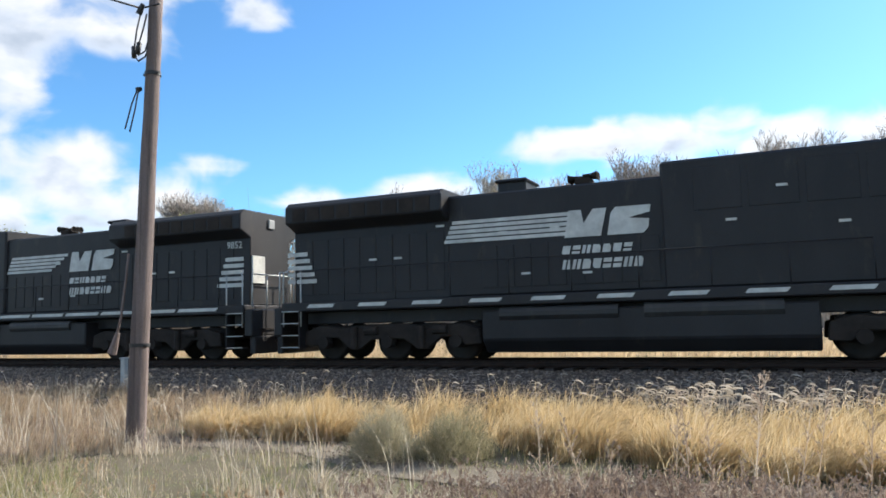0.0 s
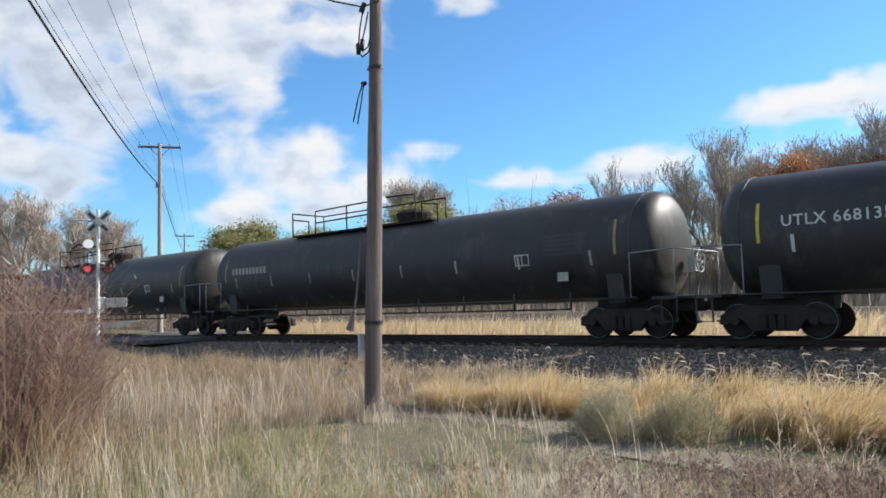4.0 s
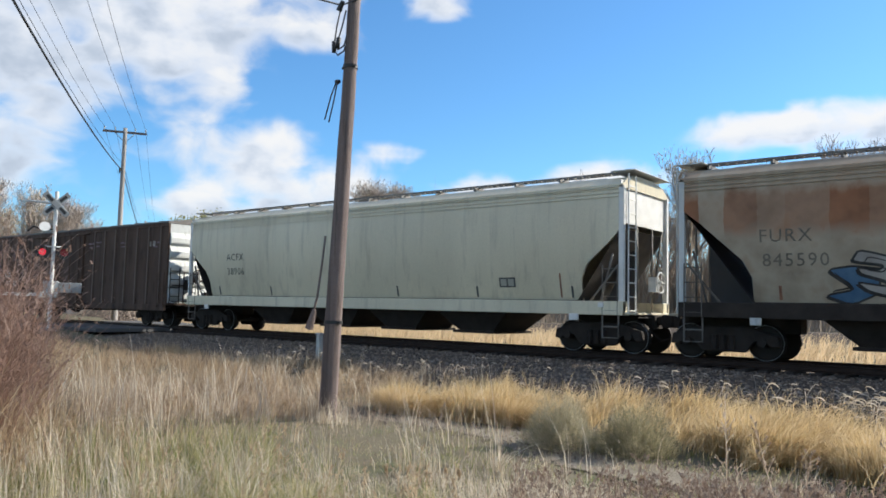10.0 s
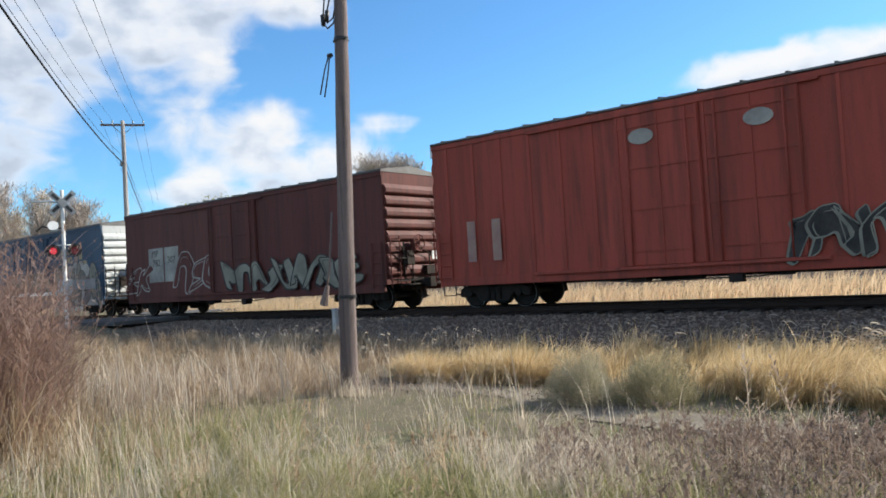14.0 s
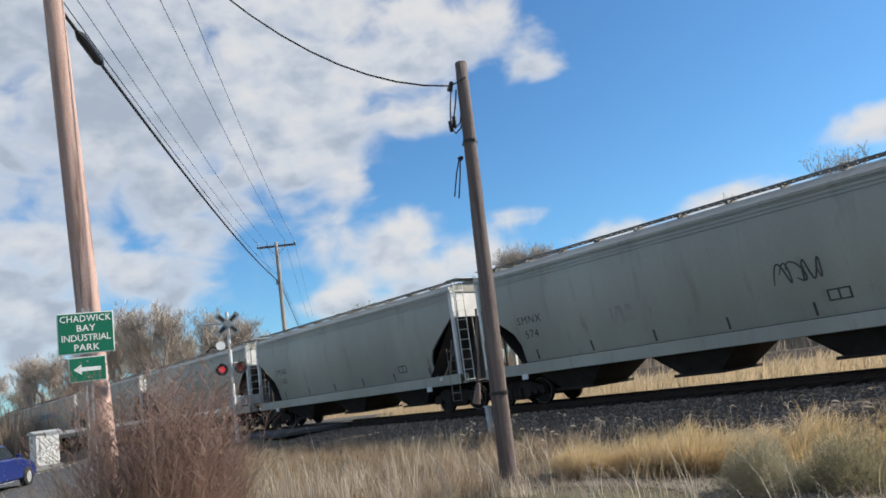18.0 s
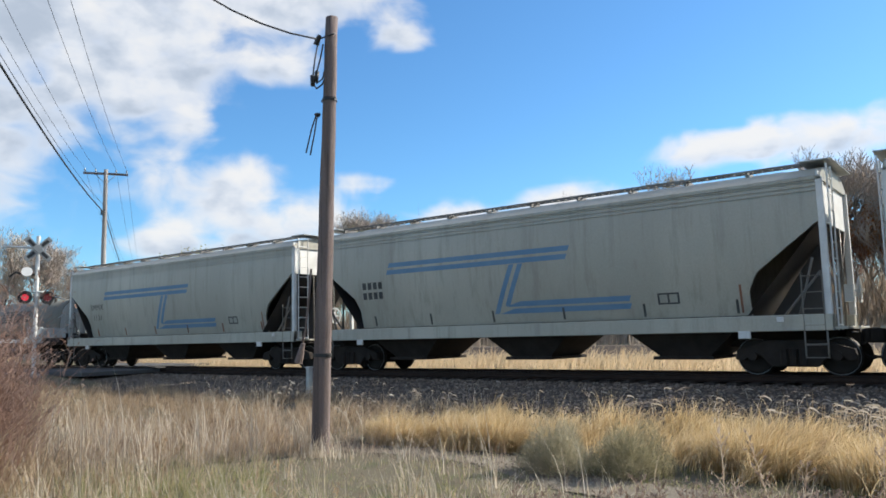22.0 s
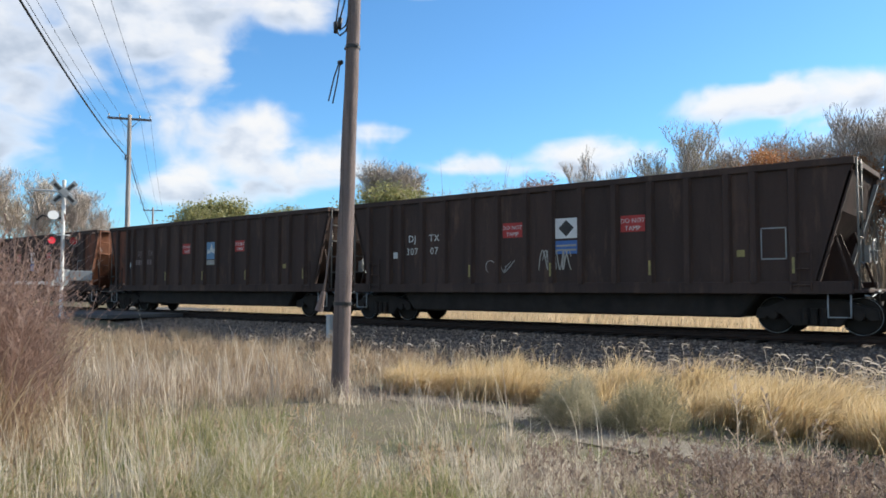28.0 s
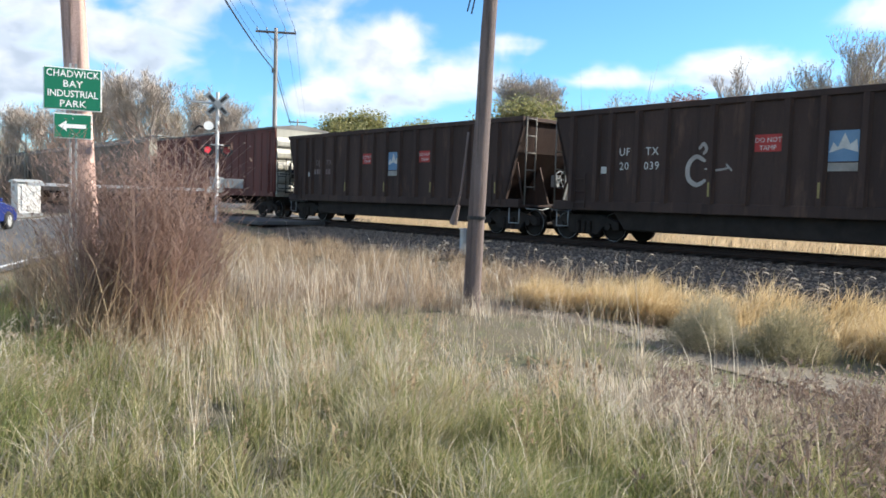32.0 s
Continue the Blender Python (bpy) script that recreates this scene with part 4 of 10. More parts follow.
# ---- tank cars ----
def tank_car(s0, s1, paint, label, R=1.5, zc=2.5, style="short", texts=(), pale=False, marks=None):
    car, half = start_car("tank_car", label, s0, s1)
    deep = 0.66
    shell = part("shell", lathe_x(bmesh.new(), [(-half + deep, R), (-half * 0.33, R), (half * 0.33, R), (half - deep, R)], 64, zc), paint, car)
    for s in (-1, 1):
        head = [(s * (half - deep * (1 - (1 - u ** 2.5) ** 0.4)), R * u) for u in (0, 0.15, 0.3, 0.45, 0.6, 0.72, 0.82, 0.9, 0.95, 0.98, 1.0)]
        part("tank_head", lathe_x(bmesh.new(), head, 64, zc), paint, car, "domed end of the tank")
    for x in (half - deep - 0.04, -half + deep + 0.04):
        part("weld_band", lathe_x(bmesh.new(), [(x - 0.03, R), (x - 0.03, R + 0.012), (x + 0.03, R + 0.012), (x + 0.03, R)], 48, zc), paint, shell)
    gear(car, half - 0.1, 1.15, sill=False)
    m_fit = M_WTANK if pale else M_BTANK
    for s in (-1, 1):
        a, b = sorted((s * (half + 0.55), s * (half - 2.4)))
        part("stub_sill", boxes((a, b, -0.32, 0.32, 0.68, 1.05), bevel=0.03), M_UNDER, car)
        sad = extrude(bmesh.new(), [(-1.2, 0.95), (1.2, 0.95), (1.3, 1.75), (0.9, 1.3), (0, 1.05), (-0.9, 1.3), (-1.3, 1.75)], s * (half - 1.3) - 0.25, s * (half - 1.3) + 0.25, "x", 0.02)
        part("saddle", sad, m_fit, car)
        a, b = sorted((s * (half - 0.2), s * (half + 0.5)))
        part("end_platform", boxes((a, b, -1.45, 1.45, 1.02, 1.1), bevel=0.01), m_fit, car)
        xe, xi = s * (half + 0.45), s * (half - 0.75)
        part("end_railing", bars(0.02, [(xi, -1.48, 1.1), (xi, -1.48, 2.25), (xe, -1.45, 2.3), (xe, 1.45, 2.3), (xi, 1.48, 2.25), (xi, 1.48, 1.1)], [(xe, -1.45, 1.1), (xe, -1.45, 2.3)], [(xe, 1.45, 1.1), (xe, 1.45, 2.3)], seg=5), M_GALV if pale else M_STEEL, car)
        brs = bars(0.025, [(xe, -1.4, 1.05), (xe, -1.4, 0.45), (xe - s * 0.4, -1.4, 0.45), (xe - s * 0.4, -1.4, 1.05)])
        part("sill_step", brs, m_fit, car)
    brake_wheel(car, half + 0.4, 0.35, 2.0)
    # running rail along the foot of the shell
    lines = [[(-half + 0.6, -1.42, 1.08), (half - 0.6, -1.42, 1.08)]]
    if style != "short":
        lines.append([(-half + 2.6, -1.42, 0.82), (half - 2.6, -1.42, 0.82)])
        lines += [[(x, -1.42, 0.82), (x, -1.42, 1.3)] for x in np.arange(-half + 2.6, half - 2.5, (2 * half - 5.2) / 8)]
    part("running_rail", bars(0.028, *lines, seg=6), m_fit, car)
    top = zc + R
    if style == "short":
        part("top_platform", boxes((-2.0, 2.2, -0.95, 0.95, top - 0.12, top - 0.06), bevel=0.01), M_GALV if pale else M_UNDER, car)
        bm = bmesh.new()
        cyl(bm, (-0.7, 0, top - 0.1), (-0.7, 0, top + 0.32), 0.36, 0.32, 14)
        cyl(bm, (0.5, 0, top - 0.1), (0.5, 0, top + 0.12), 0.5, 0.46, 14)
        cyl(bm, (1.2, 0.2, top - 0.1), (1.2, 0.2, top + 0.25), 0.12, seg=8)
        part("manway", bm, paint, car)
        rails = []
        for y in (-0.95, 0.95):
            rails += [[(-2.0, y, top - 0.1), (-2.0, y, top + 0.82), (-0.2, y, top + 0.88), (-0.2, y, top - 0.1)], [(0.4, y, top - 0.1), (0.4, y, top + 0.88), (1.1, y, top + 0.88), (2.2, y, top + 0.62), (2.2, y, top - 0.1)], [(-2.0, y, top + 0.4), (-0.2, y, top + 0.42)]]
        rails += [[(-2.0, -0.95, top + 0.82), (-2.0, 0.95, top + 0.82)], [(2.2, -0.95, top + 0.62), (2.2, 0.95, top + 0.62)]]
        part("top_railing", bars(0.019, *rails, seg=5), M_GALV if pale else M_UNDER, car)
        ladder(car, 0.1, -R + 0.02, 1.1, zc + 0.5, "x", 0.45, M_GALV if pale else M_UNDER)
    elif style == "mid":
        bm = bmesh.new()
        cyl(bm, (0.5, 0, top - 0.12), (0.5, 0, top + 0.3), 0.5, 0.66, 16)
        cyl(bm, (0.5, 0, top + 0.3), (0.5, 0, top + 0.42), 0.66, 0.5, 16)
        part("valve_bonnet", bm, M_UNDER, car)
        part("top_platform", boxes((-5.4, 2.0, -0.8, 0.8, top - 0.1, top - 0.04), bevel=0.01), M_UNDER, car)
        rails = [[(-5.4, -0.8, top - 0.1), (-5.4, -0.8, top + 0.85)], [(-5.4, -0.8, top + 0.6), (-4.4, -0.8, top + 0.45), (-4.4, -0.8, top - 0.1)],
                 [(-4.0, -0.8, top - 0.1), (-4.0, -0.8, top + 0.8), (-0.4, -0.8, top + 0.86), (-0.4, -0.8, top - 0.1)], [(-2.2, -0.8, top - 0.1), (-2.2, -0.8, top + 0.83)], [(-4.0, -0.8, top + 0.35), (-0.4, -0.8, top + 0.4)],
                 [(-0.1, -0.8, top + 0.9), (1.3, -0.8, top + 0.86), (1.3, -0.8, top - 0.1)], [(1.6, -0.8, top - 0.1), (1.6, -0.8, top + 0.5), (2.3, -0.8, top + 0.4), (2.3, -0.8, top - 0.2)],
                 [(-5.4, 0.8, top - 0.1), (-5.4, 0.8, top + 0.85), (1.3, 0.8, top + 0.86), (1.3, 0.8, top - 0.1)], [(-5.4, -0.8, top + 0.85), (-5.4, 0.8, top + 0.85)]]
        part("top_railing", bars(0.03, *rails, seg=5), M_UNDER, car)
    else:
        part("top_platform", boxes((-half + 0.8, half - 0.8, -0.6, 0.6, top - 0.02, top + 0.03), bevel=0.01), M_UNDER, car)
        bm = bmesh.new()
        cyl(bm, (0.5, 0, top - 0.1), (0.5, 0, top + 0.42), 0.48, 0.48, 16)
        cyl(bm, (0.5, 0, top + 0.42), (0.5, 0, top + 0.5), 0.52, 0.4, 16)
        part("valve_bonnet", bm, M_UNDER, car)
        n = 10
        xs = np.linspace(-half + 0.5, half - 0.5, n)
        rails = [[(-half + 0.3, -0.62, top - 0.45), (-half + 0.5, -0.62, top + 0.78), (half - 0.5, -0.62, top + 0.78), (half - 0.3, -0.62, top - 0.45)], [(-half + 0.5, 0.62, top + 0.78), (half - 0.5, 0.62, top + 0.78)]]
        rails += [[(x, y, top - 0.05), (x, y, top + 0.78)] for x in xs for y in (-0.62, 0.62)]
        part("top_railing", bars(0.032, *rails, seg=5), M_UNDER, car)
        lines = [[(-half + 0.05, -0.3, top - 0.4), (-half - 0.35, -0.3, zc), (-half - 0.4, -0.3, 1.1)], [(-half + 0.05, 0.2, top - 0.4), (-half - 0.35, 0.2, zc), (-half - 0.4, 0.2, 1.1)]]
        part("end_ladder", bars(0.03, *lines, seg=5), M_UNDER, car)
    # reflective strips, data panel and stencils follow the bulge of the shell
    y_at = lambda z: -math.sqrt(max(0.01, R * R - (z - zc) ** 2)) - 0.006

    def patch(bm, x0, x1, z0, z1):
        n = max(1, math.ceil((z1 - z0) / 0.13))
        rows = [[bm.verts.new((x, y_at(z), z)) for x in (x0, x1)] for z in (z0 + (z1 - z0) * k / n for k in range(n + 1))]
        for a, b in zip(rows, rows[1:]):
            bm.faces.new((a[0], a[1], b[1], b[0]))
    n = 8
    for x in np.linspace(-half + 1.9, half - 1.9, n):
        rows = bmesh.new()
        patch(rows, x - 0.04, x + 0.04, zc - 0.5, zc - 0.1)
        part("reflective_strip", rows, M_YELLOW if style == "long" else M_GRAF_PALE if style == "mid" else M_STRIPE, car)
    for x in (half - 1.15, -half + 1.15):
        y2 = bmesh.new()
        for z in (zc - 0.25, zc + 0.0, zc + 0.25, zc + 0.45):
            patch(y2, x - 0.04, x + 0.04, z, z + 0.24)
        part("yellow_end_band", y2, M_OLDYELLOW if style == "mid" else M_YELLOW, car)
    dp = bmesh.new()
    for k in range(2 if pale or style == "long" else 5):
        patch(dp, half - (2.6 if pale else 3.4), half - 2.0 - 0.15 * (k % 2), zc + 0.35 - 0.13 * k, zc + 0.42 - 0.13 * k)
    part("data_stencil", dp, M_PATCH if pale else M_GRAF_GREY if style == "long" else M_HOODD, car)
    fr = bmesh.new()
    bx, bz = half - 4.4, zc - 0.4
    for r in ((bx, bx + 0.5, bz, bz + 0.03), (bx, bx + 0.5, bz + 0.3, bz + 0.33), (bx, bx + 0.03, bz, bz + 0.33), (bx + 0.47, bx + 0.5, bz, bz + 0.33), (bx + 0.24, bx + 0.27, bz, bz + 0.33)):
        patch(fr, *r)
    part("test_stencil", fr, M_PATCH if pale else M_STRIPE, car)
    part("placard", boxes((half - 2.95, half - 2.6, -1.5, -1.48, zc - 0.9, zc - 0.65), bevel=0.005), M_GRAF_PALE, car)
    if marks:
        n, mat, x, z = marks
        blocks((n,), x, z, 0.26, 0.17, 0.07, mat, car, y_at(z - 0.13) - 0.012, "reporting_mark_bars")
    for txt, size, x, z, mat in texts:
        side_text(txt, size, x, z, mat, car, y_at(z + size * 0.35) - 0.012, name="reporting_mark", spacing=1.1, bold=0.004)
    return car


# ---- covered hoppers ----
def hopper_car(s0, s1, paint, label, H=4.62, marks=(), emblem=False, seed=1, white_end=None, bay=1.75, bay_top=3.45, grimy=False):
    car, half = start_car("covered_hopper", label, s0, s1)
    Wd, top, zs = 1.5, H, 1.36
    we = white_end or paint
    # side sheets: full length at the eave, cut back by the slope sheets
    low = half - bay
    cut = [(-half + 0.1, top - 0.3), (half - 0.1, top - 0.3), (half - 0.1, bay_top), (half - 0.1 - bay * 0.26, bay_top - 0.35), (low + 0.2, 2.35), (low, 1.95), (low, zs), (-low, zs), (-low, 1.95), (-low - 0.2, 2.35), (-half + 0.1 + bay * 0.26, bay_top - 0.35), (-half + 0.1, bay_top)]
    part("side_sheet", extrude(bmesh.new(), cut, -Wd, -Wd + 0.05, "y"), paint, car)
    part("side_sheet", extrude(bmesh.new(), cut, Wd - 0.05, Wd, "y"), paint, car)
    roof = extrude(bmesh.new(), [(-Wd, top - 0.3), (-Wd, top - 0.22), (-1.15, top + 0.0), (-0.5, top + 0.1), (0.5, top + 0.1), (1.15, top), (Wd, top - 0.22), (Wd, top - 0.3)], -half + 0.05, half - 0.05, "x")
    part("roof", roof, paint, car)
    pieces("eave_rib", [(-half + 0.1, half - 0.1, -Wd - 0.025, -Wd, top - dz - 0.045, top - dz) for dz in (0.3, 0.4, 0.5)], paint, car)
    for s in (-1, 1):
        x_top, x_bot = s * (half - 0.12), s * (low - 0.05)
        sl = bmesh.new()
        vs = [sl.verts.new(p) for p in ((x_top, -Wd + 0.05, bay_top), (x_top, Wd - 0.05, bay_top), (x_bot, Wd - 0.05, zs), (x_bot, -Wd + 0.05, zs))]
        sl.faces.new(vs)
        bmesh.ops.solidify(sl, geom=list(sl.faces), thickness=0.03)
        # dark grey puts the shade of the end bay into the sheet's colour
        part("slope_sheet", sl, M_HOODD, car, "slope sheet with the bay's shade put into its dark colour")
        # plate added to close the bay, in the same painted shade
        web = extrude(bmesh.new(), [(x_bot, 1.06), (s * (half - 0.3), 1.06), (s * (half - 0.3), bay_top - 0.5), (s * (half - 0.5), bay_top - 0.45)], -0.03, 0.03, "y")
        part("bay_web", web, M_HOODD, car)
        a, b = sorted((s * (half - 0.1), s * (half - 0.14)))
        part("end_sheet", boxes((a, b, -Wd + 0.02, Wd - 0.02, 3.4, top - 0.1), bevel=0.005), we, car)
        a, b = sorted((s * (half - 0.02), s * (half - 0.16)))
        pieces("corner_post", [(a, b, -Wd, -Wd + 0.12, 1.0, top - 0.25), (a, b, Wd - 0.12, Wd, 1.0, top - 0.25)], we, car, 0.008)
        a, b = sorted((s * (half + 0.25), s * (low)))
        part("end_platform", boxes((a, b, -1.45, 1.45, 1.02, 1.08), bevel=0.01), paint, car)
        br = bars(0.03, [(s * (half - 0.75), -1.42, 1.1), (s * (half - 0.35), -1.42, 2.6)], [(s * (half - 1.2), -1.42, 1.1), (s * (half - 0.2), -1.42, 2.3)], [(s * (half - 0.4), 1.2, 1.1), (s * (half - 0.1), 1.2, 3.4)], [(s * (half - 0.1), -0.5, 1.1), (s * (half - 0.1), -0.5, 3.4)], [(s * (half - 0.1), 0.5, 1.1), (s * (half - 0.1), 0.5, 3.4)])
        part("end_brace", br, M_HOODB, car)
        ladder(car, s * (half + 0.06), -1.15, 1.0, top + 0.05, "y", 0.45, we)
        ladder(car, s * (half - 0.38), -1.53, 1.0, 2.3, "x", 0.42, M_HOODB, 0.013)
        part("sill_step", bars(0.022, [(s * (half - 0.6), -1.5, 1.0), (s * (half - 0.6), -1.5, 0.42), (s * (half - 0.15), -1.5, 0.42), (s * (half - 0.15), -1.5, 1.0)], [(s * (half - 0.6), -1.5, 0.7), (s * (half - 0.15), -1.5, 0.7)]), M_HOODB, car)
        part("roof_end_grating", boxes((*sorted((s * (half + 0.15), s * (half - 0.55))), -1.2, 1.2, top + 0.17, top + 0.2), bevel=0.01), M_GALV, car)
    brake_wheel(car, half + 0.28, 0.2, 1.9, we)
    pieces("side_sill", [(-half + 0.02, half - 0.02, -1.54, -1.12, 1.0, zs), (-half + 0.02, half - 0.02, 1.12, 1.54, 1.0, zs)], M_UNDER if grimy else paint, car, 0.015)
    # discharge hoppers below
    body = extrude(bmesh.new(), [(-low, zs + 0.02), (low, zs + 0.02), (low - 0.6, 1.0), (-low + 0.6, 1.0)], -1.3, 1.3, "y")
    part("hopper_floor", body, M_UNDER, car)
    for x in (-4.6, -0.0 - 1.55 + 0.2, 1.6, 4.6) if half > 9 else (-4.4, 0.0, 4.4):
        g = bmesh.new()
        tp = [(x - 1.35, -1.2, 1.05), (x + 1.35, -1.2, 1.05), (x + 1.35, 1.2, 1.05), (x - 1.35, 1.2, 1.05)]
        bt = [(x - 0.6, -0.9, 0.42), (x + 0.6, -0.9, 0.42), (x + 0.6, 0.9, 0.42), (x - 0.6, 0.9, 0.42)]
        tv, bv = [g.verts.new(p) for p in tp], [g.verts.new(p) for p in bt]
        g.faces.new(bv)
        for k in range(4):
            g.faces.new((tv[k], tv[(k + 1) % 4], bv[(k + 1) % 4], bv[k]))
        box(g, x - 0.75, x + 0.75, -1.05, 1.05, 0.36, 0.44)
        bmesh.ops.recalc_face_normals(g, faces=g.faces)
        part("discharge_gate", g, M_UNDER, car)
    # roof walkway and hatches
    wk = bmesh.new()
    for k in range(int(2 * half / 1.5)):
        x = -half + 0.5 + 1.5 * k
        box(wk, x, x + 0.06, -0.85, 0.85, top + 0.08, top + 0.2)
    for y in (-0.88, -0.62, 0.59, 0.85):
        box(wk, -half + 0.2, half - 0.2, y, y + 0.03, top + 0.17, top + 0.22)
    for x in np.arange(-half + 0.25, half - 0.2, 0.22):
        for y in (-0.86, 0.61):
            box(wk, x, x + 0.05, y, y + 0.25, top + 0.18, top + 0.2)
    part("roof_walkway", wk, M_ROOF, car)
    part("hatch_cover", boxes((-half + 1.0, half - 1.0, -0.4, 0.4, top + 0.08, top + 0.17), bevel=0.03), we, car)
    gear(car, half, 0.95, sill=False)
    pieces("stub_sill", [(low - 0.8, half + 0.3, -0.3, 0.3, 0.65, 1.02), (-half - 0.3, -low + 0.8, -0.3, 0.3, 0.65, 1.02)], M_UNDER, car, 0.02)
    # stencils and tabs
    rng = random.Random(seed)
    pieces("side_tab", [(x - 0.03, x + 0.03, -Wd - 0.012, -Wd, zs + 0.08, zs + 0.4) for x in np.linspace(-low + 0.6, low - 0.3, 6)], M_PATCH if seed % 2 else M_COALRUST, car)
    side_bars([(half - 3.95, half - 3.4, 1.72, 2.0)], M_PATCH, car, -Wd - 0.002, "dark_data_panel")
    side_bars([(half - 3.9, half - 3.7, 1.76, 1.96), (half - 3.65, half - 3.45, 1.76, 1.96)], M_GREYH, car, -Wd - 0.006, "data_print")
    side_bars([(half - 1.97, half - 1.92, 1.45, 2.1)], M_COALRUST, car, -Wd - 0.004, "rust_run")
    pieces("jacking_pad", [(low - 0.25, low + 0.02, -1.56, -1.5, 0.85, 1.02), (low + 0.6, low + 0.75, -1.57, -1.5, 1.2, 1.32), (-low, -low + 0.25, -1.56, -1.5, 0.85, 1.02)], we, car, 0.01)
    for txt, size, x, z, mat in marks:
        side_text(txt, size, x, z, mat, car, -Wd - 0.008, name="reporting_mark", spacing=1.15)
    if emblem:
        y = -Wd - 0.004
        short = emblem == 2
        paint_e = M_LOGO_GREEN if short else M_LOGO_BLUE
        x0, x1, x2, x3 = (-0.8, 1.75, -0.35, 3.6) if short else (-4.9, 1.5, -0.3, 3.2)
        for dz in (0.0, 0.22):
            part("emblem_band", extrude(bmesh.new(), [(x0 + dz * 0.4, 3.05 + dz), (x1 + dz * 0.4, 3.05 + dz), (x1 + 0.06 + dz * 0.4, 3.19 + dz), (x0 + 0.06 + dz * 0.4, 3.19 + dz)], y - 0.003, y, "y"), paint_e, car)
            part("emblem_band", extrude(bmesh.new(), [(x2 - 0.45 + dz, 1.65 + dz * 0.9), (x3, 1.65 + dz * 0.9), (x3 + 0.06, 1.79 + dz * 0.9), (x2 + 0.06 + dz, 1.79 + dz * 0.9)], y - 0.003, y, "y"), paint_e, car)
        for dx, z0 in ((0.0, 1.66), (0.29, 1.88)):
            a = x2 - 0.62 + dx + (z0 - 1.66) * 0.46
            part("emblem_band", extrude(bmesh.new(), [(a, z0), (a + 0.16, z0), (x2 + 0.18 + dx, 3.03), (x2 + 0.02 + dx, 3.03)], y - 0.003, y, "y"), paint_e, car)
    return car, half


BARREL_LEVELS = [1.5 + 0.25 * k for k in range(12)]
ON_THE_SIDE = ("side_sheet", "eave_rib", "emblem", "reporting_mark", "sprayed", "dark_data_panel", "data_print", "rust_run", "side_tab", "side_scrape")


def barrel_inset(z):
    return 0.3 * ((3.5 - z) / 2.1) ** 2 if z < 3.5 else 0.05 * ((z - 3.5) / 0.8) ** 2


def barrel(car):
    """Curves the side sheets of a covered hopper inwards to the sill and the eave, with all that is painted on them."""
    for ob in car.children:
        if not ob.name.startswith(ON_THE_SIDE):
            continue
        bm = bmesh.new()
        bm.from_mesh(ob.data)
        zs = [v.co.z for v in bm.verts]
        for level in BARREL_LEVELS:
            if min(zs) < level - 0.005 and max(zs) > level + 0.005:
                bmesh.ops.bisect_plane(bm, geom=bm.verts[:] + bm.edges[:] + bm.faces[:], dist=1e-5, plane_co=(0, 0, level), plane_no=(0, 0, 1))
        grid = [min(BARREL_LEVELS[0], 1.3)] + BARREL_LEVELS + [4.4]
        for v in bm.verts:
            v.co.y -= math.copysign(float(np.interp(v.co.z, grid, [barrel_inset(q) for q in grid])), v.co.y)
        if ob.name.startswith("side_sheet"):
            bm.normal_update()
            for f in bm.faces:
                f.smooth = True
            for e in bm.edges:
                e.smooth = len(e.link_faces) < 2 or e.calc_face_angle(0.0) < 0.6
        bm.to_mesh(ob.data)
        bm.free()


# ---- boxcars ----
def end_mesh(H, n, width=1.42):
    out = [(0.0, 1.05)]
    z, dz = 1.1, (H - 0.55 - 1.1) / n
    for _ in range(n):
        out += [(0.0, z), (0.015, z + dz * 0.06), (0.09, z + dz * 0.2), (0.105, z + dz * 0.3), (0.1, z + dz * 0.6), (0.03, z + dz * 0.9)]
        z += dz
    out += [(0.0, z), (0.0, H - 0.12), (-0.06, H - 0.12), (-0.06, 1.05)]
    return extrude(bmesh.new(), out, -width, width, "y")


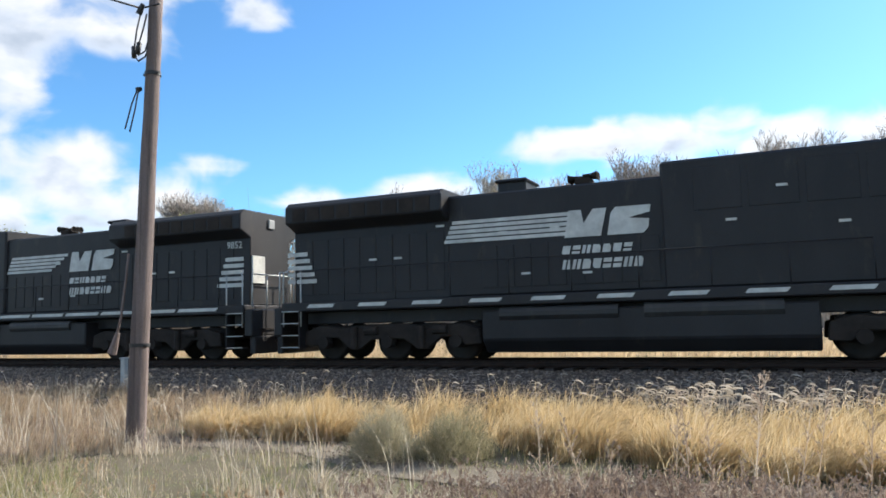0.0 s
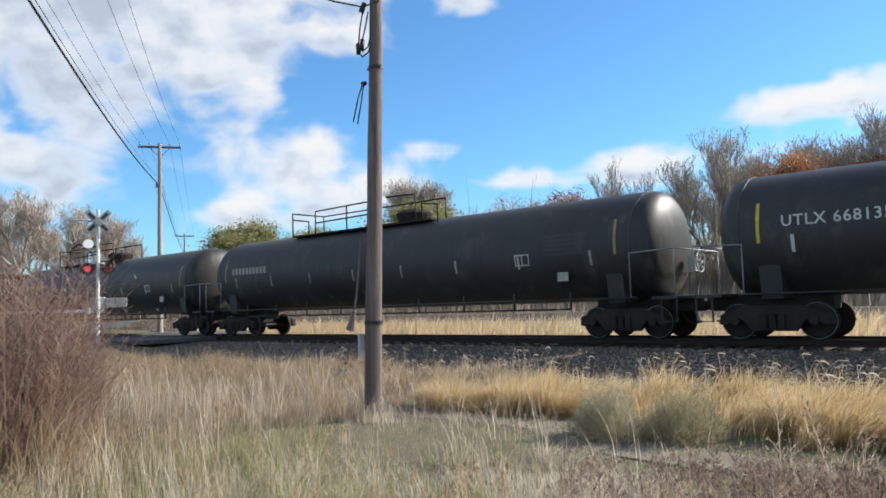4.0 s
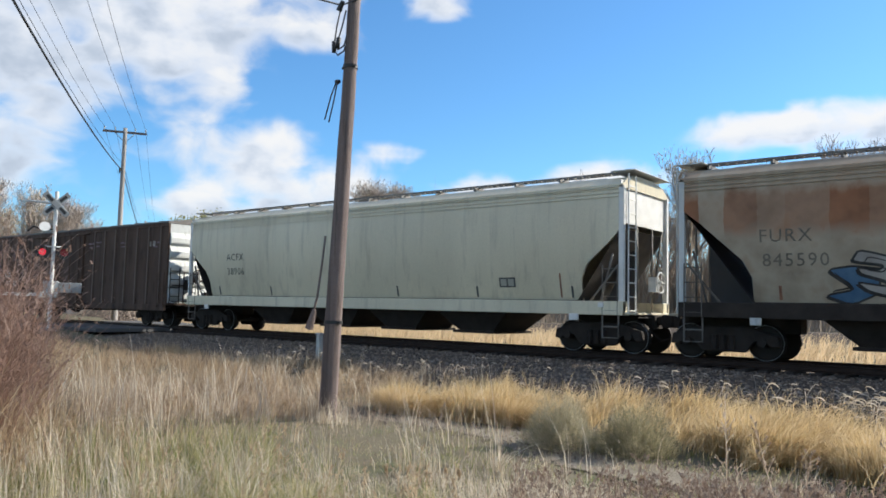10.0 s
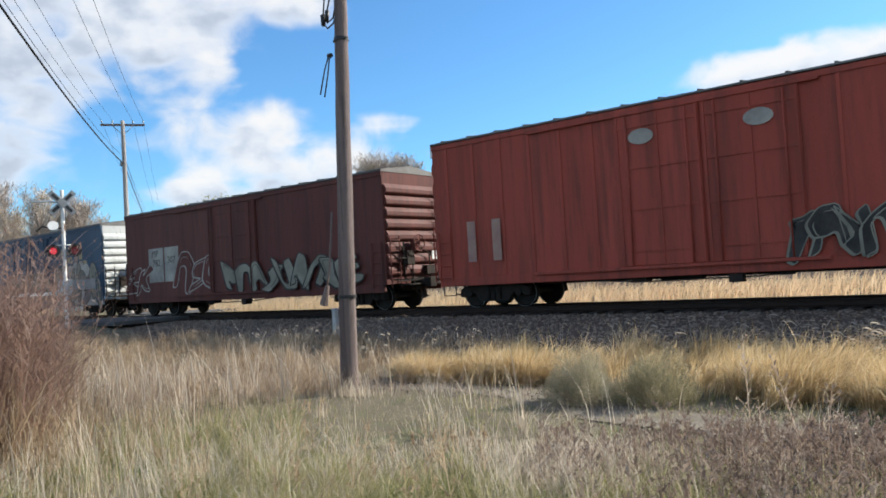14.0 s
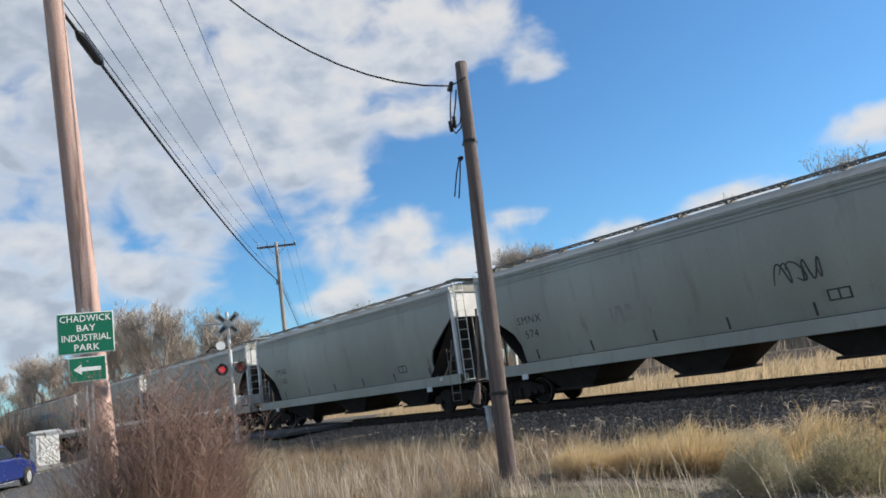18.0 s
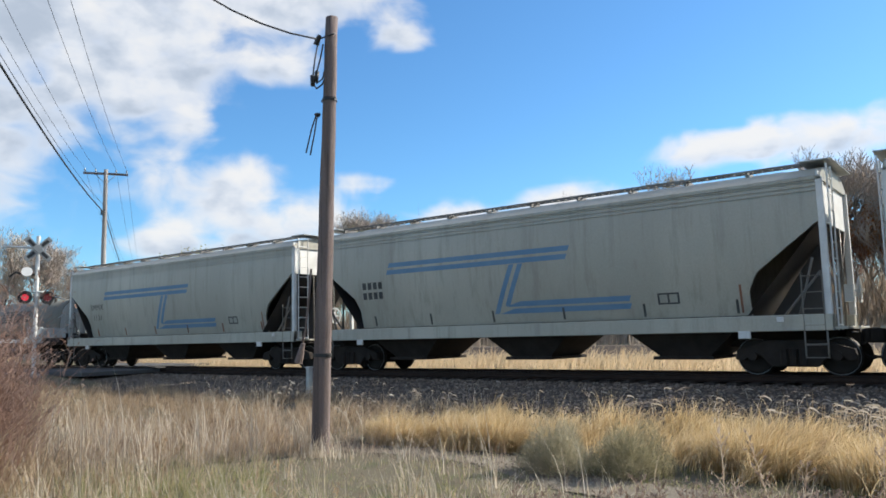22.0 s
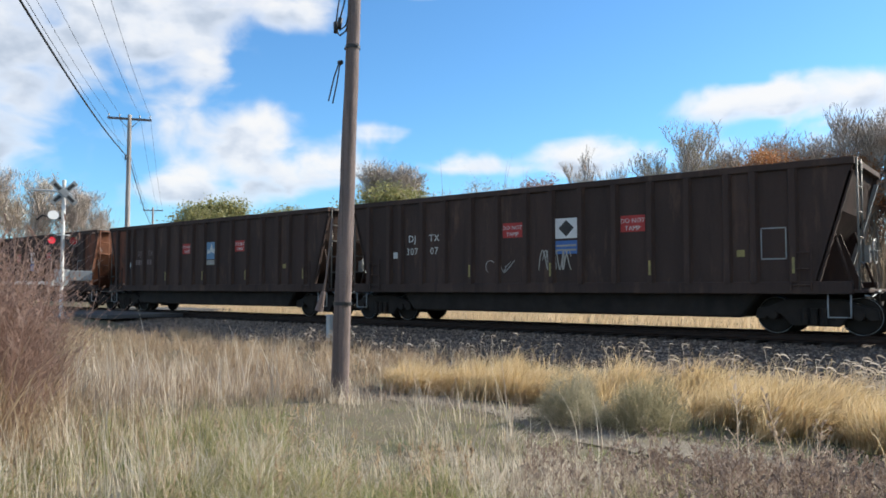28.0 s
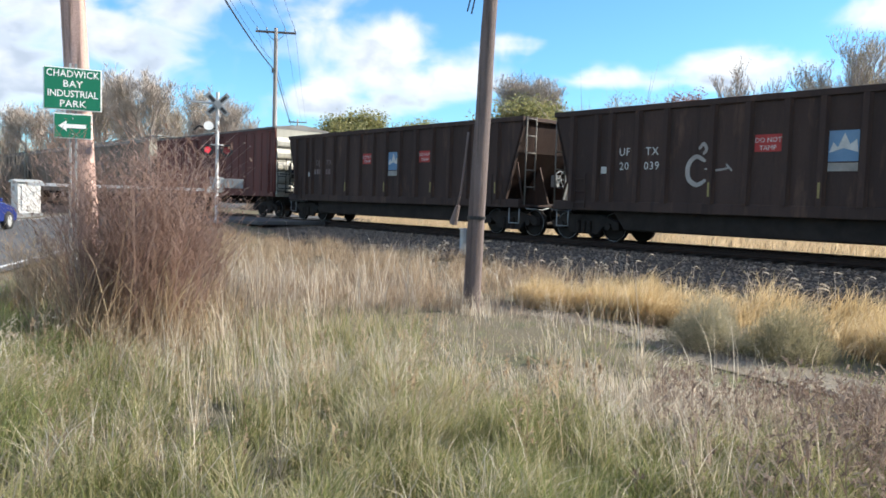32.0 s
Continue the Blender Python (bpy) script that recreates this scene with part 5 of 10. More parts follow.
def box_car(s0, s1, paint, label, H=4.6, end_paint=None, ribs=0, rib_paint=None, end_ribs=7, door=(-1.5, 1.5), foot=0.95, inset=1.75, top_white=False, double=False):
    car, half = start_car("boxcar", label, s0, s1)
    W = 1.5
    part("body", boxes((-half, half, -W, W, foot + 0.1, H - 0.1), bevel=0.015), paint, car)
    roof = extrude(bmesh.new(), [(-W - 0.03, H - 0.16), (-W - 0.03, H - 0.08), (0, H + 0.12), (W + 0.03, H - 0.08), (W + 0.03, H - 0.16)], -half - 0.02, half + 0.02, "x")
    ro = part("roof", roof, M_ROOF, car)
    rib = shared("roof_rib_%.2f" % H, lambda: tube(bmesh.new(), [(0, -W, H - 0.06), (0, 0, H + 0.15), (0, W, H - 0.06)], 0.035, 4), M_ROOF)
    for x in np.arange(-half + 0.4, half - 0.2, 1.0):
        fit("roof_rib", rib, ro, x)
    for s in (-1, 1):
        e = fit("end_wall", shared("end_%s_%d_%.2f" % ((end_paint or paint).name, end_ribs, H), lambda: end_mesh(H, end_ribs), end_paint or paint), car, s * (half + 0.005), 0, 0, 0 if s > 0 else 180)
        tagged(e, "corrugated steel end wall")
        a, b = sorted((s * (half - 0.01), s * (half + 0.06)))
        if top_white:
            part("end_fascia", boxes((a, b, -W, W, H - 0.5, H - 0.1), bevel=0.005), M_WHITE, car)
        ladder(car, s * (half + 0.16), -1.2, foot, foot + 1.7, "y", 0.45, M_UNDER if end_paint else paint)
        ladder(car, s * (half + 0.16), 1.2, foot, H - 0.7, "y", 0.45, paint)
        ladder(car, s * (half - 0.35), -W - 0.05, foot, foot + 1.5, "x", 0.45, paint)
        a, b = sorted((s * (half + 0.08), s * (half + 0.55)))
        part("end_platform", boxes((a, b, -1.0, 1.0, foot + 0.05, foot + 0.1), bevel=0.01), M_UNDER, car)
        part("sill_step", bars(0.022, [(s * (half - 0.65), -1.5, foot), (s * (half - 0.65), -1.5, 0.42), (s * (half - 0.2), -1.5, 0.42), (s * (half - 0.2), -1.5, foot)]), M_UNDER, car)
    brake_wheel(car, half + 0.45, -0.3, 2.2, paint)
    pieces("side_sill", [(-half + 0.1, half - 0.1, -W - 0.02, -W + 0.1, foot - 0.15, foot + 0.12), (-half + 0.1, half - 0.1, W - 0.1, W + 0.02, foot - 0.15, foot + 0.12)], paint, car, 0.01)
    # cross bearers, pipes and a door stop hang below the sill; brake rigging sits on the leading end
    for x in np.arange(-half + 3.4, half - 3.3, 1.55):
        part("cross_bearer", extrude(bmesh.new(), [(-W + 0.06, foot - 0.05), (W - 0.06, foot - 0.05), (0.4, 0.62), (-0.4, 0.62)], x - 0.05, x + 0.05, "x"), M_UNDER, car)
    hang = bars(0.02, [(-half * 0.5, -W + 0.12, foot - 0.12), (-half * 0.2, -W + 0.1, foot - 0.26), (half * 0.12, -W + 0.1, foot - 0.24), (half * 0.35, -W + 0.12, foot - 0.1)], [(half * 0.05, -W + 0.1, foot - 0.1), (half * 0.05, -W + 0.1, foot - 0.4)])
    box(hang, 0.35, 0.66, -W + 0.02, -W + 0.3, foot - 0.36, foot - 0.12)
    box(hang, -2.2, -1.8, -W + 0.2, -W + 0.6, foot - 0.28, foot - 0.12)
    part("underframe_gear", hang, M_UNDER, car)
    xr = half + 0.14
    rig = bars(0.025, [(xr, -0.75, foot + 0.2), (xr, -0.75, foot + 1.5)], [(xr, 0.55, foot + 0.1), (xr + 0.05, 0.5, foot + 1.1), (xr, 0.1, foot + 1.3)], [(xr + 0.1, -1.4, foot + 0.25), (xr + 0.1, 1.4, foot + 0.25)], [(xr + 0.1, -1.35, foot + 0.95), (xr + 0.1, -0.5, foot + 0.95)], [(xr, -0.3, 2.1), (xr, -0.35, foot + 0.1)])
    box(rig, xr - 0.05, xr + 0.16, -0.75, -0.4, foot + 0.75, foot + 1.2)
    box(rig, xr - 0.05, xr + 0.1, 0.3, 0.75, foot + 0.4, foot + 0.7)
    part("brake_rigging", rig, M_UNDER, car)
    part("end_placard", boxes((half + 0.1, half + 0.12, 0.75, 1.05, foot + 0.9, foot + 1.2)), M_WHITE, car)
    part("top_chord", boxes((-half, half, -W - 0.03, -W + 0.02, H - 0.3, H - 0.12), bevel=0.008), paint, car)
    # doors
    d0, d1 = door or (99.0, 99.0)
    spans = [] if not door else [(d0, d1)] if not double else [(d0, (d0 + d1) / 2), ((d0 + d1) / 2, d1)]
    for a, b in spans:
        d = part("door", boxes((a + 0.03, b - 0.03, -W - 0.06, -W - 0.01, foot + 0.15, H - 0.32), bevel=0.01), paint, car)
        bm = bmesh.new()
        for z in np.linspace(foot + 0.5, H - 0.7, 4) if paint != M_BROWNB else ():
            box(bm, a + 0.08, b - 0.08, -W - 0.085, -W - 0.06, z, z + 0.07)
        for x in (a + 0.06, b - 0.12, (a + b) / 2):
            box(bm, x, x + 0.06, -W - 0.089, -W - 0.058, foot + 0.2, H - 0.4)
        part("door_frame", bm, paint, d)
        for x in (a + 0.35, b - 0.35):
            part("lock_rod", bars(0.025, [(x, -W - 0.11, foot + 0.15), (x, -W - 0.11, H - 0.4)]), M_STEEL if paint == M_TEALB else paint, d)
    if door:
        pieces("door_track", [(d0 - 2.6, d1 + 0.4, -W - 0.12, -W, foot + 0.06, foot + 0.14), (d0 - 2.6, d1 + 0.4, -W - 0.1, -W, H - 0.36, H - 0.3)], paint, car, 0.005)
    if ribs:
        me = shared("rib_%s_%.2f" % ((rib_paint or paint).name, H), lambda: boxes((-0.045, 0.045, -W - (0.055 if (rib_paint or paint) == M_BROWNRIB else 0.022), -W, foot + 0.12, H - 0.25), bevel=0.008), rib_paint or paint)
        for x in np.linspace(-half + 0.55, half - 0.55, ribs):
            if not (d0 - 0.05 < x < d1 + 0.05):
                fit("side_post", me, car, x)
    gear(car, half, inset)
    return car, half


# ---- gondolas ----
def coal_gondola(s0, s1, label, mark, number, rusty_end, seed, decals=True):
    car, half = start_car("coal_gondola", label, s0, s1)
    W, H, zb = 1.5, 3.88, 1.08
    cut = 0.78
    out = [(-half + 0.04, H - 0.05), (half - 0.04, H - 0.05), (half - 0.06, H - 0.3), (half - cut, zb + 0.15), (half - cut, zb), (-half + cut, zb), (-half + cut, zb + 0.15), (-half + 0.06, H - 0.3)]
    for y in (-W, W - 0.04):
        part("side_wall", extrude(bmesh.new(), out, y, y + 0.04, "y"), M_COAL, car)
    pieces("top_chord", [(-half, half, -W - 0.07, -W + 0.07, H - 0.16, H), (-half, half, W - 0.07, W + 0.07, H - 0.16, H), (half - 0.12, half, -W + 0.07, W - 0.07, H - 0.14, H - 0.01), (-half, -half + 0.12, -W + 0.07, W - 0.07, H - 0.14, H - 0.01)], M_COAL, car, 0.012)
    me = shared("gondola_post", lambda: extrude(bmesh.new(), [(-0.11, -W), (-0.065, -W - 0.12), (0.065, -W - 0.12), (0.11, -W)], zb + 0.1, H - 0.16, "z"), M_COAL)
    move = 0.35 if seed == 4 else 0.0
    for x in (-6.8, -5.9, -5.4, -4.5, -3.6, -2.6 + move, -1.65 + move, -0.68 + move, 0.15 + move, 1.05 + move, 2.03 + move, 3.0 + move, 3.95 + move, 4.9, 5.5, 6.35):
        fit("side_post", me, car, x)
    pieces("side_sill", [(-half + 0.1, half - 0.1, -W - 0.06, -W + 0.12, 0.92, 1.2), (-half + 0.1, half - 0.1, W - 0.12, W + 0.06, 0.92, 1.2)], M_COAL, car, 0.015)
    tub = extrude(bmesh.new(), [(-half + 2.0, 1.0), (-half + 2.5, 0.36), (half - 2.5, 0.36), (half - 2.0, 1.0)], -1.25, 1.25, "y", 0.05)
    part("tub_floor", tub, M_UNDER, car)
    part("load", extrude(bmesh.new(), [(-1.4, 3.3), (-0.8, 3.45), (0, 3.5), (0.8, 3.42), (1.4, 3.3), (1.4, 1.1), (-1.4, 1.1)], -half + 1.9, half - 1.9, "x", 0.03), M_UNDER, car, "dark coal load below the rim")
    for s in (-1, 1):
        rusted = rusty_end and s > 0
        pm = M_COALRUST if rusted else M_COAL
        # the end sheet leans far in towards the sill, between the side walls
        slope = [(half - 0.12, H - 0.12), (half - 0.3, H - 1.15), (half - 1.45, zb + 0.02)]
        sl = bmesh.new()
        rows = [[sl.verts.new((s * x, y, z)) for y in (-W + 0.045, W - 0.045)] for x, z in slope]
        for a, b in zip(rows, rows[1:]):
            sl.faces.new((a[0], a[1], b[1], b[0]))
        bmesh.ops.solidify(sl, geom=list(sl.faces), thickness=0.04)
        part("end_slope", sl, pm, car, "sloping end sheet, orange with rust" if rusted else "")
        # edge angles down the leaning ends of the sides
        for y in (-W, W - 0.1):
            part("edge_angle", extrude(bmesh.new(), [(s * (half - 0.02), H - 0.3), (s * (half - cut + 0.04), zb + 0.1), (s * (half - cut - 0.05), zb + 0.1), (s * (half - 0.11), H - 0.3)], y, y + 0.1, "y"), pm if rusted or y < 0 else M_STEEL, car)
        if rusted or (seed == 2 and s < 0):
            part("rusted_panel", extrude(bmesh.new(), [(s * (half - 0.12), H - 0.2), (s * (half - cut - 0.1), zb + 0.2), (s * (half - 1.55), zb + 0.2), (s * (half - 1.45), H - 0.2)], -W - 0.006, -W - 0.001, "y"), M_RUSTSIDE, car, "side panel brown-orange with rust")
        lx = half + 0.02
        lad = bars(0.024, [(s * lx, -W + 0.1, 0.95), (s * lx, -W + 0.1, H)], [(s * lx, -W + 0.55, 1.5), (s * lx, -W + 0.55, H)], *[[(s * lx, -W + 0.1, z), (s * lx, -W + 0.55, z)] for z in np.arange(1.6, H, 0.55)])
        part("end_ladder", lad, M_COALRUST if rusted else M_HOODB, car)
        ladder(car, s * (half - 1.1), -W - 0.1, 1.0, 2.0, "x", 0.42, M_COAL)
        part("end_platform", boxes((*sorted((s * (half - 1.5), s * (half + 0.1))), -1.45, 1.45, 0.95, 1.03), bevel=0.01), M_COAL, car)
        part("end_web", extrude(bmesh.new(), [(s * (half - 0.15), 1.03), (s * (half - 0.75), 2.75), (s * (half - 1.75), 1.2), (s * (half - 1.75), 1.03)], -0.03, 0.03, "y"), M_HOODB if rusty_end and s < 0 else M_COAL, car, "upright gusset under the sloping end")
        for y in (-1.3, 1.3):
            part("end_brace", bars(0.035, [(s * (half - 0.12), y, 1.03), (s * (half - 0.62), y * 0.92, 2.7)]), M_COAL, car)
        part("uncoupling_lever", bars(0.02, [(s * (half + 0.12), -1.4, 0.9), (s * (half + 0.12), -0.6, 0.86), (s * (half + 0.2), -0.1, 1.0)]), M_STEEL, car)
        part("sill_step", bars(0.022, [(s * (half - 0.6), -1.45, 0.95), (s * (half - 0.6), -1.45, 0.42), (s * (half - 0.15), -1.45, 0.42), (s * (half - 0.15), -1.45, 0.95)]), M_STEEL, car)
    brake_wheel(car, half + 0.05, 0.3, 1.9, M_STEEL)
    gear(car, half, 0.95, sill=False)
    pieces("stub_sill", [(half - 2.2, half + 0.2, -0.3, 0.3, 0.65, 0.98), (-half - 0.2, -half + 2.2, -0.3, 0.3, 0.65, 0.98)], M_UNDER, car, 0.02)
    if mark:
        y = -W - 0.004
        paint = M_STRIPE if number else M_GRAF_MAUVE
        side_text(mark[:2], 0.31, -4.95, 2.5, paint, car, y, name="reporting_mark", spacing=1.1)
        side_text(mark[2:], 0.31, -4.05, 2.5, paint, car, y, name="reporting_mark", spacing=1.1)
        if number:
            k = 2 if number[0] == "2" else 3
            side_text(number[:k], 0.31, -4.95, 2.1, M_STRIPE, car, y, name="car_number", spacing=1.1)
            side_text(number[k:], 0.31, -4.05, 2.1, M_STRIPE, car, y, name="car_number", spacing=1.1)
        else:
            blocks((3,), -5.25, 2.32, 0.22, 0.15, 0.06, paint, car, y, "car_number_bars")
            blocks((2,), -4.3, 2.32, 0.22, 0.15, 0.06, paint, car, y, "car_number_bars")
    if decals:
        y = -W - 0.004
        dx = 0.62 if seed == 4 else 0.27
        for x in (-1.42 + dx, 2.25 + dx):
            side_bars([(x - 0.33, x + 0.33, 2.49, 2.91)], M_REDSIGN, car, y, "red_decal")
            side_text("DO NOT", 0.165, x, 2.72, M_STRIPE, car, y - 0.006, name="warning_words")
            side_text("TAMP", 0.165, x, 2.53, M_STRIPE, car, y - 0.006, name="warning_words")
        if seed % 2:
            side_bars([(dx - 0.05, dx + 0.7, 2.4, 2.95)], M_WHITE, car, y, "white_decal")
            part("decal_shape", extrude(bmesh.new(), [(dx + 0.325, 2.45), (dx + 0.56, 2.68), (dx + 0.325, 2.9), (dx + 0.09, 2.68)], y - 0.009, y - 0.006, "y"), M_GRAF_DARK, car)
            side_bars([(dx - 0.05, dx + 0.7, 1.98, 2.34)], M_BLUESIGN, car, y, "blue_decal")
            for z in (2.06, 2.18):
                side_bars([(dx + 0.02, dx + 0.63, z, z + 0.05)], M_GRAF_PALE, car, y - 0.006, "decal_print")
        else:
            side_bars([(dx + 0.0, dx + 0.65, 2.22, 2.92)], M_LOGO_BLUE, car, y, "pale_blue_decal")
            side_bars([(dx + 0.0, dx + 0.65, 2.0, 2.19)], M_GRAF_PALE, car, y, "decal_band")
            part("decal_shape", extrude(bmesh.new(), [(dx + a, b - 0.08) for a, b in ((0.02, 2.5), (0.1, 2.74), (0.2, 2.62), (0.34, 2.94), (0.46, 2.68), (0.6, 2.8), (0.64, 2.5), (0.33, 2.6))], y - 0.009, y - 0.006, "y"), M_STRIPE, car)
        side_bars([(5.1, 5.28, 1.78, 1.94)], M_STRIPE if seed == 3 else M_OLDYELLOW, car, y, "data_panel")
        if seed in (1, 3):
            side_bars([(5.64, 6.2, 2.4, 2.43), (5.64, 6.2, 1.7, 1.73), (5.64, 5.67, 1.7, 2.43), (6.17, 6.2, 1.7, 2.43)], M_STEEL, car, y, "stencil_frame")
        side_bars([(x, x + 0.055, 1.38, 1.74) for x in (-2.63 + move, 0.12 + move, 2.98 + move, 6.33)], M_OLDYELLOW, car, -W - 0.125, "reflective_strip")
        side_bars([(-5.75, -5.5, 2.0, 2.2)], M_STRIPE, car, y, "small_white_marking")
    if seed == 3:
        scrawl(car, 3.55, 4.25, 1.62, 1.95, 5, seed, M_GRAF_GREY, -W - 0.004, 0.035)
    elif seed == 1:
        scrawl(car, -2.05, -1.1, 1.5, 1.85, 3, seed, M_GRAF_GREY, -W - 0.004, 0.03)
        scrawl(car, -0.25, 0.75, 1.55, 2.1, 4, seed + 5, M_GRAF_PALE, -W - 0.004, 0.035)
    elif seed == 4:
        ring = bmesh.new()
        sprayed(ring, soft_curve([(-2.45, 2.3), (-2.7, 2.42), (-2.92, 2.2), (-2.9, 1.85), (-2.66, 1.68), (-2.42, 1.8)]), 0.13, -W - 0.004, 0.4)
        sprayed(ring, soft_curve([(-2.62, 2.62), (-2.5, 2.75), (-2.42, 2.6), (-2.5, 2.48)]), 0.09, -W - 0.006, 0.3)
        sprayed(ring, soft_curve([(-2.45, 2.1), (-2.1, 2.06), (-1.75, 2.12)]), 0.06, -W - 0.008, 0.5)
        sprayed(ring, [(-1.85, 2.2), (-1.7, 2.05)], 0.05, -W - 0.01)
        part("sprayed_scrawl", ring, M_GRAF_GREY, car)
    return car


def low_gondola(s0, s1):
    car, half = start_car("mill_gondola", "black low-sided gondola with tall ribbed ends", s0, s1)
    W, H = 1.5, 2.66
    pieces("side_wall", [(-half, half, -W, -W + 0.05, 0.8, H - 0.1), (-half, half, W - 0.05, W, 0.8, H - 0.1)], M_BLACKG, car, 0.01)
    part("floor", boxes((-half, half, -W + 0.05, W - 0.05, 0.95, 1.05)), M_BLACKG, car)
    pieces("top_chord", [(-half, half, -W - 0.08, -W + 0.06, H - 0.16, H), (-half, half, W - 0.06, W + 0.08, H - 0.16, H)], M_BLACKG, car, 0.015)
    me = shared("low_post", lambda: boxes((-0.07, 0.07, -W - 0.08, -W, 0.85, H - 0.16), bevel=0.02), M_BLACKG)
    for x in np.linspace(-half + 0.6, half - 0.6, 15):
        fit("side_post", me, car, x)
    for s in (-1, 1):
        fit("end_wall", shared("low_end", lambda: end_mesh(3.7, 6), M_BLACKG), car, s * half, 0, -0.1, 0 if s > 0 else 180)
        ladder(car, s * (half - 0.35), -W - 0.1, 0.9, H, "x", 0.42, M_BLACKG)
    side_text("NS", 0.42, -6.7, 2.0, M_STRIPE, car, -W - 0.09, name="reporting_mark", spacing=1.3)
    side_text("192", 0.42, -6.6, 1.5, M_STRIPE, car, -W - 0.09, name="car_number")
    side_text("934", 0.42, -5.2, 1.6, M_STRIPE, car, -W - 0.09, name="car_number")
    side_bars([(-8.0, -7.55, 1.3, 1.48), (-5.4, -4.9, 0.9, 0.98), (-2.0, -1.4, 0.95, 1.08), (2.0, 2.6, 0.95, 1.08)], M_YELLOW, car, -W - 0.085, "reflective_strip")
    gear(car, half, 2.0)
    return car


# ---- coil cars ----
def cover_y(z, z0=1.62, H=3.42):
    """How far out the side of an arched cover stands at a height."""
    q = min(1.0, max(0.0, (z - z0 - 0.55) / (H - z0 - 0.55))) ** 1.25
    return -1.42 * max(0.0, 1 - q * q) ** 0.36


def on_cover(rows, material, car, name, slant=0.16):
    """Painted shapes that follow the bulge of the cover, each from strips (x0, x1, z0, z1)."""
    bm = bmesh.new()
    for a, b, c, d in rows:
        n = max(1, math.ceil((d - c) / 0.1))
        zs = [c + (d - c) * k / n for k in range(n + 1)]
        line = [[bm.verts.new((x + slant * (z - c), cover_y(z) - 0.02, z)) for x in (a, b)] for z in zs]
        for p, q in zip(line, line[1:]):
            bm.faces.new((p[0], p[1], q[1], q[0]))
    return part(name, bm, material, car)


def hood(car, x0, x1, paint, z0=1.62, H=3.42, name="cover", label=""):
    out = []
    for a in np.linspace(0, math.pi, 15):
        out.append((-1.42 * math.copysign(abs(math.cos(a)) ** 0.72, math.cos(a)), z0 + 0.55 + (H - z0 - 0.55) * math.sin(a) ** 0.8))
    out = [(-1.45, z0)] + out + [(1.45, z0)]
    bm = extrude(bmesh.new(), out, x0, x1, "x")
    for f in bm.faces:
        f.smooth = abs(f.normal.x) < 0.5
    h = part(name, bm, paint, car, label)
    for x in np.linspace(x0 + 0.04, x1 - 0.04, 3):
        part("cover_rib", tube(bmesh.new(), [(x, a * 1.004, b + 0.003) for a, b in out], 0.014, 4), paint, h)
    for x in (x0 + (x1 - x0) * 0.2, x0 + (x1 - x0) * 0.8):
        part("lifting_bracket", bars(0.05, [(x - 0.03, -1.16, H - 0.6), (x + 0.02, -1.0, H + 0.22)], [(x + 0.3, -0.98, H - 0.35), (x + 0.22, -0.92, H + 0.16)], seg=4), M_COILFRAME, h)
        part("bracket_stay", bars(0.035, [(x + 0.02, -1.0, H + 0.16), (x + 1.05, -0.85, H - 0.1)], seg=4), M_STEEL, h)
    return h


